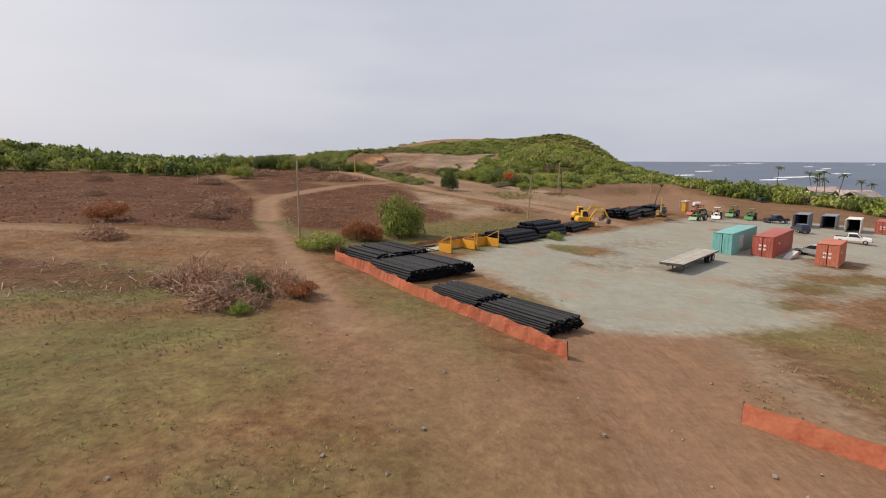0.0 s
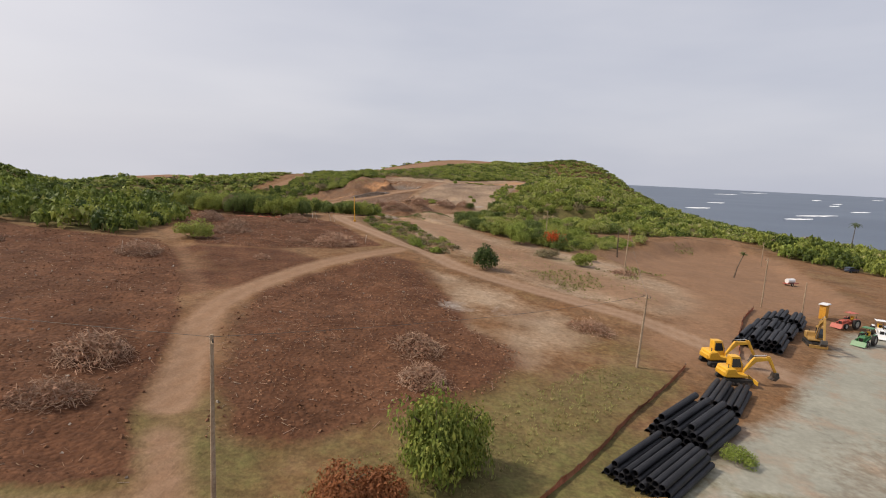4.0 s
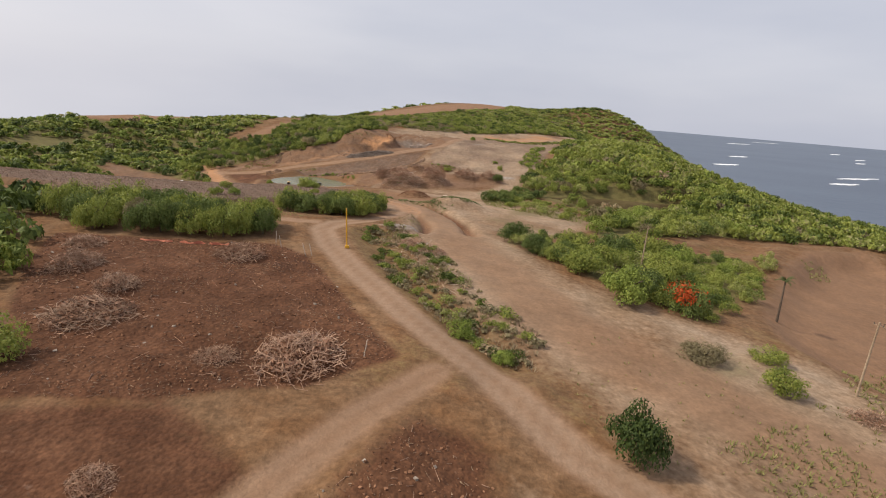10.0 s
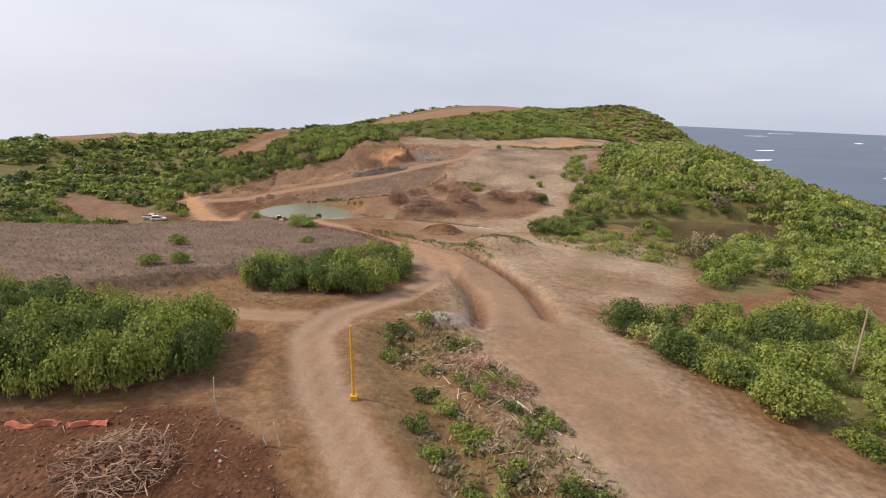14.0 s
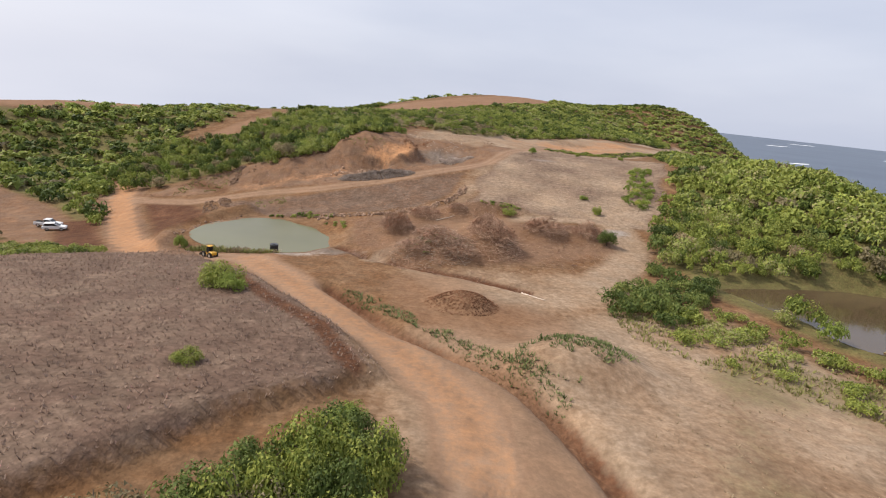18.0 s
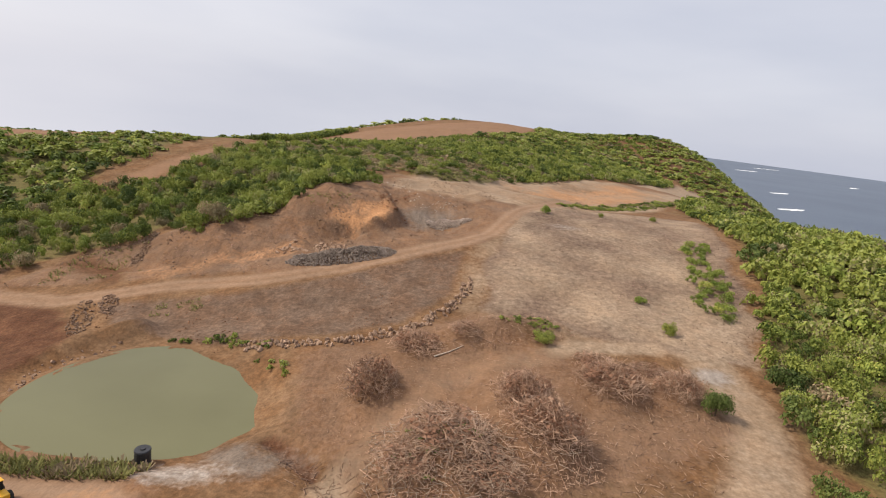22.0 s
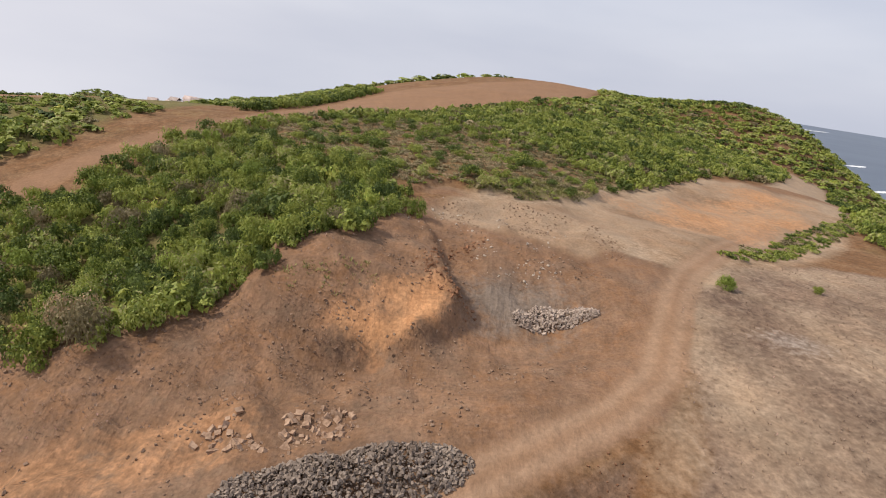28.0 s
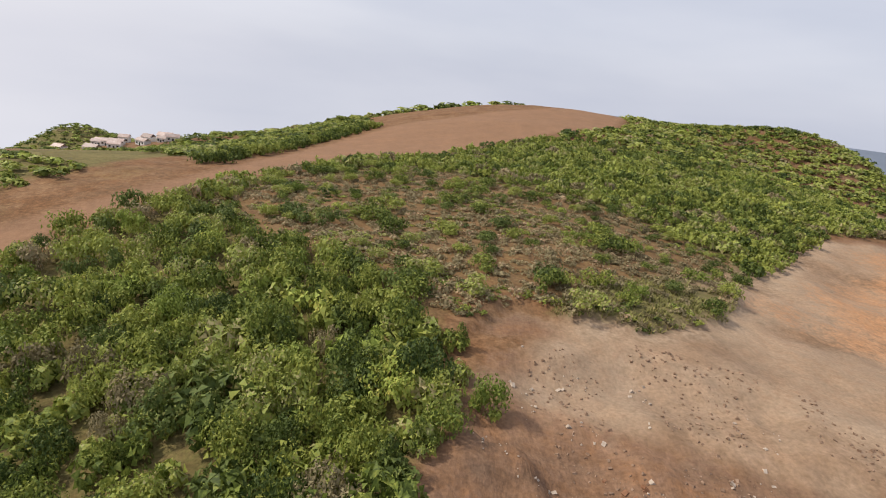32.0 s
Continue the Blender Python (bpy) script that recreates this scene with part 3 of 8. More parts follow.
    z += smooth(inside(x, y, TOPDIRT), 0, 6) * (1.0 * rough(x, y, 13, 23) + 0.35 * np.abs(rough(x, y, 4, 24)))
    z += 0.9 * smooth(inside(x, y, SPARSE) + 0.6 * rough(x, y, 4, 28), -0.4, 1.2) * smooth(-y, -436, -424)
    # mounds in the clearing by the pond, a round heap and a green heap
    z += bump(x, y, -16, 288, 4.2, 8.5, 3.0, 8, 2.6) + bump(x, y, -25.5, 282.5, 7, 6, 2.6, 15, 2.6) + bump(x, y, -34, 294.5, 4.2, 3.6, 1.0) + bump(x, y, -4, 297, 4.8, 4.2, 1.5) + bump(x, y, 4.6, 296.8, 3.2, 3, 0.8)
    z += bump(x, y, -17, 310.5, 10, 3.2, 2.0, 18, 2.6) + smooth(inside(x, y, TILTH[3]), 0, 5) * 0.5 * np.abs(rough(x, y, 5, 27))
    z += bump(x, y, -21, 256.5, 4.2, 3.6, 1.7, 0, 4) + bump(x, y, -9, 241, 8, 6, 2.4, 20, 3)
    # the edge of the brown field over the road, the ditch beside it
    z += 1.5 * smooth(inside(x, y, BROWN_FIELD) + 0.5 * rough(x, y, 4, 15), -0.6, 1.2)
    ditch = along(x, y, [(-40, 261), (-34, 253), (-29, 246), (-24, 242.5), (-18, 237), (-14.9, 233.5), (-12.2, 227.7), (-10.2, 221.5), (-8.5, 214.8), (-7.5, 208), (-7, 198)])
    z -= 1.7 * np.exp(-(ditch / 1.25) ** 2)
    z -= 1.1 * np.exp(-(along(x, y, [(-18.6, 217), (-17.6, 212), (-16.2, 206), (-15.8, 199), (-16.5, 192)]) / 1.1) ** 2)
    z -= 0.9 * np.exp(-(along(x, y, [(-43.2, 284.8), (-41.6, 283.7), (-36.7, 278.6), (-29, 274), (-19, 270), (-11, 266)]) / 1.1) ** 2)
    z += 0.7 * smooth(inside(x, y, [(-19.4, 215), (-18.2, 207), (-17.4, 198), (-23, 196), (-26, 193), (-21.4, 205), (-19.8, 211)]) + 0.4 * rough(x, y, 3, 18), -0.3, 1.0)
    z -= 1.0 * np.exp(-(along(x, y, [(-25, 186), (-20, 170), (-15, 159), (-10, 149), (-6, 143)]) / 2.6) ** 2)
    z += bump(x, y, -20, 192, 5, 3, 1.2)
    # tracks press the ground flat, with low shoulders
    worn = np.zeros_like(z)
    for line, half in TRACKS.values():
        d = along(x, y, line)
        worn = np.maximum(worn, smooth(-d, -half - 1.5, -half + 0.5))
        z += 0.16 * np.exp(-((d - half - 1.2) / 1.0) ** 2)
    till = np.zeros_like(z)
    for ring in TILTH:
        till = np.maximum(till, smooth(inside(x, y, ring), -1, 2))
    till *= 1 - worn
    z += till * (0.30 * rough(x, y, 2.6, 21) + 0.10)
    z += (1 - worn) * (1 - yard) * (0.16 * rough(x, y, 4.5, 31) + 0.35 * rough(x, y, 16, 32))
    z += (1 - worn) * (1 - yard) * 1.2 * rough(x, y, 60, 33) * smooth(np.abs(x + 20), 60, 140)
    # the shore
    coast = 185 - 0.10 * np.maximum(0, y - 200) + 0.55 * np.maximum(0, y - 480) + 0.35 * np.maximum(0, y - 700) + 9 * rough(x * 0 + 7, y, 60, 41)
    z -= 16 * smooth(x - coast, -18, 30)
    return z


def ground_at(x, y):
    return float(height(np.array([x]), np.array([y]))[0])


def spaced(*stops):
    """Grid lines: (start, step), (start, step) ... end."""
    out = []
    for (a, step), (c, _) in zip(stops[:-1], stops[1:]):
        out += list(np.arange(a, c - step * 0.5, step))
    return np.array(out + [stops[-1][0]])


def sheet(name, xs, ys, z, mat):
    """A grid mesh over those lines, with its height from z."""
    gx, gy = np.meshgrid(xs, ys)
    v = np.stack([gx, gy, z], -1).reshape(-1, 3)
    k = np.arange(len(xs) * len(ys)).reshape(len(ys), len(xs))
    q = np.stack([k[:-1, :-1], k[:-1, 1:], k[1:, 1:], k[1:, :-1]], -1).reshape(-1, 4)
    me = bpy.data.meshes.new(name)
    me.vertices.add(len(v))
    me.vertices.foreach_set("co", v.ravel())
    me.loops.add(q.size)
    me.loops.foreach_set("vertex_index", q.ravel().astype(np.int32))
    me.polygons.add(len(q))
    me.polygons.foreach_set("loop_start", np.arange(0, q.size, 4, dtype=np.int32))
    me.polygons.foreach_set("use_smooth", np.ones(len(q), bool))
    me.update()
    me.materials.append(mat)
    return new(name, me)


XS = spaced((-4500, 500), (-1500, 120), (-780, 30), (-420, 20), (-200, 6), (-122, 2.4), (-80, 0.9), (32, 1.5), (96, 4), (216, 25), (400, 100), (600, 0))
YS = spaced((-600, 100), (-200, 30), (-20, 4), (4, 0.9), (130, 0.9), (300, 0.95), (412, 2), (500, 5), (720, 20), (1000, 32), (1320, 80), (1800, 300), (4500, 0))
GX, GY = np.meshgrid(XS, YS)
ground = sheet("ground", XS, YS, height(GX, GY), GROUND)


def cover(name, r, g, b):
    a = ground.data.color_attributes.new(name, "FLOAT_COLOR", "POINT")
    a.data.foreach_set("color", np.stack([r, g, b, np.ones_like(r)], -1).astype(np.float32).ravel())


zero = np.zeros_like(GX)
c_track, c_ruts = zero.copy(), zero.copy()
for kind, (line, half) in TRACKS.items():
    d = along(GX, GY, line)
    c_track = np.maximum(c_track, {"field_track": 0.85, "grass_lane": 0.42, "cross_track": 0.55, "quarry_track": 0.75}.get(kind, 1.0) * smooth(-d, -half - 1.2, -half + 1.2))
    c_ruts = np.maximum(c_ruts, {"main_track": 0.8, "grass_lane": 0.1, "field_track": 0.3, "side_track": 0.35}.get(kind, 0.6) * np.exp(-((d - 0.5 * half) / (0.38 * half)) ** 2))
c_track = np.maximum(c_track, 0.62 * smooth(-along(GX, GY, WASH), -10, -3))
c_track = np.maximum(c_track, 0.75 * smooth(inside(GX, GY, PIT), -2, 4))
c_track = np.maximum(c_track, 0.75 * smooth(-along(GX, GY, [(14, 14), (12, 30), (14, 42)]), -9, -3))
c_track = np.maximum(c_track, 0.6 * smooth(-along(GX, GY, [(-6, 34), (6, 18), (8, -10)]), -8, -2))
c_track = np.maximum(c_track, 0.7 * smooth(-along(GX, GY, [(26, 100), (40, 120), (44, 134)]), -12, -4))
c_track = np.maximum(c_track, 0.55 * smooth(-along(GX, GY, [(-25, 264), (-20, 248), (-14, 252)]), -12, -4))
for ring, much in ((FAR_STRIP, 0.9), (FAR_STRIP2, 0.9), (TOPDIRT, 0.3)):
    c_track = np.maximum(c_track, much * smooth(inside(GX, GY, ring), -2, 5))
c_till = 0.36 * smooth(inside(GX, GY, [(-14, 74), (-4, 112), (-8, 126), (0, 116), (9, 108), (13, 100), (6, 91), (-2, 80)]), -4, 4) * np.clip(0.75 + 0.7 * rough(GX, GY, 7, 118), 0, 1)
for ring, much in zip(TILTH, (1.0, 1.0, 1.0, 0.52)):
    edge = 4.0 if ring is TILTH[2] else 1.4
    c_till = np.maximum(c_till, much * smooth(inside(GX, GY, ring) + 0.5 * edge * rough(GX, GY, 5, 119), -edge, edge))
c_till = np.clip(c_till + 0.25 * rough(GX, GY, 12, 52) * (c_till > 0.3), 0, 1)
DITCHES = ([(-40, 261), (-34, 253), (-29, 246), (-24, 242.5), (-18, 237), (-14.9, 233.5), (-12.2, 227.7), (-10.2, 221.5), (-8.5, 214.8), (-7.5, 208), (-7, 198)],
           [(-18.6, 217), (-17.6, 212), (-16.2, 206), (-15.8, 199), (-16.5, 192)], [(-51, 257), (-43.5, 247.5), (-36.5, 241), (-31, 231)], [(-43.2, 284.8), (-41.6, 283.7), (-36.7, 278.6), (-29, 274), (-19, 270), (-11, 266)])
# ditches and the field's bank take the dark tilth colour, strongest mid-line
for line in DITCHES:
    c_till = np.maximum(c_till, 0.85 * np.exp(-(along(GX, GY, line) / 1.4) ** 2))
c_gravel = smooth(inside(GX, GY, GRAVEL), -3, 3)
c_gravel *= 1 - 0.75 * smooth(rough(GX, GY, 17, 56) + 0.35 * rough(GX, GY, 5, 57), 0.18, 0.62)
for px, py, rx, ry in ((24, 88, 6, 4), (27, 76, 8, 4), (20, 60, 6, 3), (44, 62, 9, 5), (36, 52, 8, 5)):
    c_gravel -= bump(GX, GY, px, py, rx * 1.3, ry * 1.4, 0.42, 35)
c_gravel = np.clip(c_gravel, 0, 1)
c_clay = np.maximum(smooth(inside(GX, GY, CUT), -3, 3), np.maximum(0.75 * smooth(inside(GX, GY, BENCH), -4, 3), 0.8 * smooth(-along(GX, GY, TRACKS["pond_track"][0]), -9, -3)))
c_clay = np.maximum(c_clay, 0.6 * smooth(inside(GX, GY, TILTH[3]), -6, 2))
c_sand = 0.85 * smooth(-along(GX, GY, WASH), -15, -5)
for ring in ([(2, 128), (14, 118), (32, 112), (40, 130), (32, 152), (20, 162), (6, 172), (-2, 160)], [(-8, 200), (8, 204), (22, 224), (28, 244), (16, 262), (0, 262), (-14, 250), (-16, 236)], [(-24, 262), (-10, 256), (10, 268), (8, 276), (-16, 276), (-30, 272)]):
    c_sand = np.maximum(c_sand, 0.8 * smooth(inside(GX, GY, ring), -5, 4))
c_sand *= np.clip(0.8 + 0.5 * rough(GX, GY, 11, 55), 0, 1)
c_clay = np.maximum(c_clay, 0.75 * smooth(-along(GX, GY, [(10, 6), (13, 20), (12, 30), (16, 42)]), -9, -3))
c_clay = np.maximum(c_clay, 0.62 * smooth(inside(GX, GY, PIT), -3, 4))
c_clay = np.maximum(c_clay, 0.9 * smooth(inside(GX, GY, TOPDIRT), -2, 4))
c_till = np.maximum(c_till, 0.55 * smooth(inside(GX, GY, [(-106, 330), (-98, 346), (-84, 350), (-79, 342), (-86, 331)]), -3, 3))
c_clay = np.maximum(c_clay, 0.8 * smooth(inside(GX, GY, GRAVEL), -2, 2) * (GX > 8))
c_sand = np.maximum(c_sand, 0.85 * smooth(inside(GX, GY, [(-6, 92), (-4, 112), (-8, 126), (2, 120), (12, 108), (13, 100), (3, 88)]), -3, 3) * np.clip(0.6 + 0.7 * rough(GX, GY, 7, 58), 0, 1))
c_till = np.maximum(c_till, 0.74 * smooth(inside(GX, GY, [(-48, 126), (-33, 131), (-24, 124), (-29, 106), (-35, 100), (-41, 112)]), -3, 2) * np.clip(0.9 + 0.5 * rough(GX, GY, 6, 59), 0, 1))
c_sand = np.maximum(c_sand, 0.7 * smooth(-along(GX, GY, [(10, 4), (14, 20), (15, 34)]), -10, -3))
c_sand = np.maximum(c_sand, 0.7 * smooth(inside(GX, GY, TOPDIRT), -2, 4) * np.clip(0.55 + 0.8 * rough(GX, GY, 12, 66), 0, 1))
c_sand = np.maximum(c_sand, smooth(inside(GX, GY, [(-44, 392), (-22, 384), (-4, 372), (20, 392), (50, 420), (90, 476), (40, 474), (0, 438), (-30, 412)]), -4, 3) * np.clip(0.75 + 0.5 * rough(GX, GY, 9, 68), 0, 1))
c_orange = np.maximum(0.78 * np.clip(0.88 + 0.35 * rough(GX, GY, 5, 123), 0, 1) * smooth(inside(GX, GY, ORANGE) + 1.5 * rough(GX, GY, 5, 124), -3.0, 3.5), 0.42 * smooth(inside(GX, GY, TOPDIRT), 0, 5) * smooth(rough(GX, GY, 16, 67), -0.1, 0.6))
c_rock = 0.95 * smooth(inside(GX, GY, FILL), -1, 5)
c_grey = bump(GX, GY, -27, 367, 13, 10, 0.85) * np.clip(0.75 + 0.6 * rough(GX, GY, 5, 65), 0, 1)
c_rock = np.maximum(c_rock, bump(GX, GY, -46, 338, 10, 4, 0.9, 15))
c_green = np.clip(0.62 * smooth(rough(GX, GY, 14, 51), -0.1, 0.5) + 0.25, 0, 1) * (1 - smooth(GY, 60, 120) * 0.55)
c_green = np.maximum(c_green, 0.68 * smooth(-along(GX, GY, [(-12, 60), (-6, 70), (2, 78), (14, 90)]), -7, -2))
c_green = np.maximum(c_green, 0.45 * smooth(-along(GX, GY, [(-25, 186), (-20, 170), (-15, 159), (-8, 145)]), -7, -3))
c_straw = np.maximum(smooth(inside(GX, GY, BROWN_FIELD) + 1.5 * rough(GX, GY, 6, 63), -2, 3), smooth(inside(GX, GY, SPUR) + 3.0 * rough(GX, GY, 9, 64), -3, 4))
c_straw = np.maximum(c_straw, 0.9 * smooth(inside(GX, GY, [(-80, 340), (-74, 352), (-62, 359), (-51, 358), (-49, 352), (-56, 346), (-68, 344)]), -3, 3))
c_green *= (1 - c_straw) * (1 - 0.6 * c_sand)
c_ash = (bump(GX, GY, -1, 107.5, 8, 4, 0.75) + bump(GX, GY, -40, 122, 8, 9, 0.5)) * np.clip(0.6 + 0.8 * rough(GX, GY, 4, 76), 0, 1) + bump(GX, GY, -20, 192, 6, 4, 0.7) + bump(GX, GY, 12, 303, 4, 3, 0.8) + bump(GX, GY, -50, 279, 7, 3, 0.7) + bump(GX, GY, 4, 362, 8, 5, 0.5)
top_sand = smooth(inside(GX, GY, [(-44, 392), (-22, 384), (-4, 372), (20, 392), (50, 420), (90, 476), (40, 474), (0, 438), (-30, 412)]), -4, 3)
c_clay *= (1 - 0.62 * top_sand) * (1 - 0.9 * smooth(inside(GX, GY, GRAVEL), -3, 3))
c_rock *= 1 - top_sand
c_sand = np.maximum(c_sand, 0.78 * smooth(inside(GX, GY, SPUR) + 3.0 * rough(GX, GY, 9, 64), -3, 4) * np.clip(0.7 + 0.6 * rough(GX, GY, 10, 69), 0, 1))
c_track = np.maximum(c_track, 0.48 * smooth(inside(GX, GY, TILTH[3]), -3, 3) * np.clip(0.85 + 0.5 * rough(GX, GY, 8, 107), 0, 1))
c_sand = np.maximum(c_sand, 0.7 * smooth(-along(GX, GY, [(13, 308), (13, 296), (9, 284), (3, 276)]), -6, -2))
# open ground beyond the junction has hardly any grass
c_green *= 1 - 0.8 * smooth(GY, 246, 262) * smooth(-np.abs(GX + 30), -75, -45)
c_clay = np.maximum(c_clay, 0.85 * smooth(inside(GX, GY, [(-60, 328), (-45, 331), (-30, 337), (-16, 346), (-8, 362), (-2, 380), (-12, 386), (-26, 374), (-40, 347), (-58, 334)]), -2, 2))
# sandy strip between the filled slope and the spur, the path through the clearing
c_sand = np.maximum(c_sand, 0.6 * np.clip(0.8 + 0.5 * rough(GX, GY, 6, 121), 0, 1) * smooth(-along(GX, GY, [(-14, 352), (-18, 338), (-19.5, 328), (-22, 318), (-16, 314), (-4, 311), (10, 309)]), -6, -0.5))
CLEARING_PATH = [(-36, 277), (-32.6, 283.7), (-30.8, 288.6), (-25.7, 296), (-20.6, 300), (-14, 303), (-6, 308), (6, 309.5)]
c_sand = np.maximum(c_sand, 0.75 * smooth(-along(GX, GY, CLEARING_PATH), -3.2, -1.0))
c_till *= 1 - 0.9 * smooth(-along(GX, GY, CLEARING_PATH), -3.2, -1.0)
c_sand = np.maximum(c_sand, smooth(inside(GX, GY, SAND_TOP), -3, 3))
# green undergrowth in and round the woods, grass on the first field
for ring, much in ((LEFT_WOOD, 0.85), (RIM_WOOD, 0.8), (HILL_WOOD, 0.85), (EDGE_WOOD, 0.85), (SHORE_WOOD, 0.8), (WEST_WOOD, 0.8)):
    c_green = np.maximum(c_green, much * smooth(inside(GX, GY, ring) + 2.0 * rough(GX, GY, 8, 111), -1, 4))
open_ground = np.maximum(np.maximum(smooth(inside(GX, GY, FAR_STRIP), -2, 2), smooth(inside(GX, GY, FAR_STRIP2), -2, 2)), np.maximum(smooth(inside(GX, GY, TOPDIRT), -2, 2), smooth(inside(GX, GY, BENCH), -2, 2)))
open_ground = np.maximum(open_ground, np.maximum(smooth(inside(GX, GY, SAND_TOP), -2, 2), 0.45 * smooth(inside(GX, GY, SPARSE), -2, 2)))
c_green *= 1 - open_ground
c_green = np.maximum(c_green, 0.8 * smooth(inside(GX, GY, [(-60, 10), (-2, 6), (-1, 18), (-6, 28), (-10, 38), (-16, 36), (-24, 33), (-34, 34), (-60, 38)]), -4, 4) * np.clip(0.75 + 0.6 * rough(GX, GY, 7, 112), 0, 1))
c_green = np.maximum(c_green, 0.6 * bump(GX, GY, 17, 149, 10, 9, 1.0) * np.clip(0.7 + 0.6 * rough(GX, GY, 5, 113), 0, 1))
c_green = np.maximum(c_green, 0.62 * smooth(inside(GX, GY, [(-4, 200), (10, 200), (36, 232), (30, 252), (8, 250), (-2, 236), (-6, 215)]), -4, 5) * np.clip(0.55 + 0.8 * rough(GX, GY, 9, 121), 0, 1))
c_till = np.maximum(c_till, 0.62 * smooth(inside(GX, GY, [(-70, 50), (-26, 47), (-20, 43), (-22, 38), (-36, 36), (-70, 40)]) + 1.5 * rough(GX, GY, 6, 114), -2, 3))
# orange earth: the upper terrace, the cut face over the quarry track, the loop of the pond track
c_orange = np.maximum(c_orange, 0.58 * np.clip(0.85 + 0.5 * rough(GX, GY, 8, 122), 0, 1) * smooth(inside(GX, GY, ORANGE_TOP) + 8.0 * rough(GX, GY, 15, 101), -11, 12))
c_orange = np.maximum(c_orange, 0.42 * smooth(-along(GX, GY, [(-76, 334), (-70, 337), (-63, 340), (-57, 342)]) + 1.5 * rough(GX, GY, 5, 102), -8, -2))
c_orange = np.maximum(c_orange, 0.58 * smooth(-along(GX, GY, TRACKS["pond_track"][0][2:]), -4.5, -2.0))
c_orange = np.maximum(c_orange, 0.30 * smooth(inside(GX, GY, BENCH), -3, 4) * np.clip(0.8 + 0.5 * rough(GX, GY, 9, 103), 0, 1))
bank = smooth(inside(GX, GY, [(-78, 284), (-88, 301), (-98, 317), (-104, 327), (-97, 324.5), (-86, 320), (-78, 311), (-75, 305), (-77, 294)]), -1.5, 2)
bank = np.maximum(bank, 0.8 * smooth(inside(GX, GY, [(-98, 346), (-86, 340), (-81, 330), (-82, 326), (-90, 333), (-100, 339)]), -1.5, 2))
bank = np.maximum(bank, smooth(inside(GX, GY, [(-84, 281), (-95, 297), (-105, 312), (-113, 306), (-100, 288), (-92, 277)]), -1.5, 2))
c_clay *= 1 - 0.85 * bank
c_till = np.maximum(c_till, 0.72 * bank)
c_orange = np.maximum(c_orange, 0.44 * smooth(-along(GX, GY, TRACKS["haul_track"][0]), -4.2, -2.0))
c_grey = np.maximum(c_grey, bump(GX, GY, -44, 281.5, 8, 4.5, 0.9, -20) * np.clip(0.8 + 0.5 * rough(GX, GY, 4, 104), 0, 1))
c_green = np.maximum(c_green, 0.85 * smooth(inside(GX, GY, [(-36, 407), (-24, 406), (-12, 413), (-6, 422), (-16, 424), (-30, 416)]), -2, 2))
far_away = np.maximum(smooth(GY, 740, 800), smooth(-GX, 340, 380))
c_green, c_track = np.maximum(c_green, far_away), c_track * (1 - far_away)
cover("cover_a", c_track, c_till, c_gravel)
cover("cover_b", c_clay, c_rock, c_green)
cover("cover_d", c_orange, c_sand, np.clip(c_grey, 0, 1))
cover("cover_c", np.clip(c_ash, 0, 1), c_straw, c_ruts)
tagged(ground, "hilly dry ground of brown earth, dirt tracks and tilled fields", "ground", kind="structure")


def flat_water(name, ring, level, mat, label):
    bm = bmesh.new()
    # a rounded outline through the ring's corners
    n, pts = len(ring), []
    for i in range(n):
        p = [Vector(ring[(i + k) % n]) for k in (-1, 0, 1, 2)]
        for s in range(6):
            u = s / 6
            pts.append(0.5 * ((2 * p[1]) + (p[2] - p[0]) * u + (2 * p[0] - 5 * p[1] + 4 * p[2] - p[3]) * u * u + (3 * p[1] - p[0] - 3 * p[2] + p[3]) * u ** 3))
    mid = sum(pts, Vector((0, 0))) / len(pts)
    bm.faces.new([bm.verts.new((*(mid + (p - mid) * 1.045), level)) for p in pts])
    me = bpy.data.meshes.new(name)
    bm.to_mesh(me)
    bm.free()
    me.materials.append(mat)
    return tagged(new(name, me), label, "pond", kind="structure")


flat_water("pond_water", POND_RING, POND_LEVEL, POND, "still olive-green pond water in a clay hollow")
flat_water("pond_water", POND2_RING, POND2_LEVEL, POND_BROWN, "still brown pond water below the wooded hill")
bm = bmesh.new()
bm.faces.new([bm.verts.new((x, y, SEA_LEVEL)) for x, y in ((90, -900), (4300, -900), (4600, 600), (4000, 2900), (3000, 3900), (900, 4650), (160, 900), (70, 640), (80, 420))])
me = bpy.data.meshes.new("sea")
bm.to_mesh(me)
bm.free()
me.materials.append(SEA)
tagged(new("sea", me), "dark blue-grey open sea with a few breakers", "sea", kind="structure")


# ---- vegetation ----
rng = np.random.default_rng(7)


def soup(name, quads, mat, tone=None, smooth_shade=False):
    """One mesh out of loose pieces of three or four corners, given as an array (n, corners, 3)."""
    n, c = quads.shape[:2]
    me = bpy.data.meshes.new(name)
    me.vertices.add(n * c)
    me.vertices.foreach_set("co", np.ascontiguousarray(quads, np.float32).ravel())
    me.loops.add(n * c)
    me.loops.foreach_set("vertex_index", np.arange(n * c, dtype=np.int32))
    me.polygons.add(n)
    me.polygons.foreach_set("loop_start", np.arange(0, n * c, c, dtype=np.int32))
    me.update()
    if tone is not None:
        a = me.attributes.new("tone", "FLOAT", "FACE")
        a.data.foreach_set("value", np.ascontiguousarray(tone, np.float32))
    me.materials.append(mat)
    return me


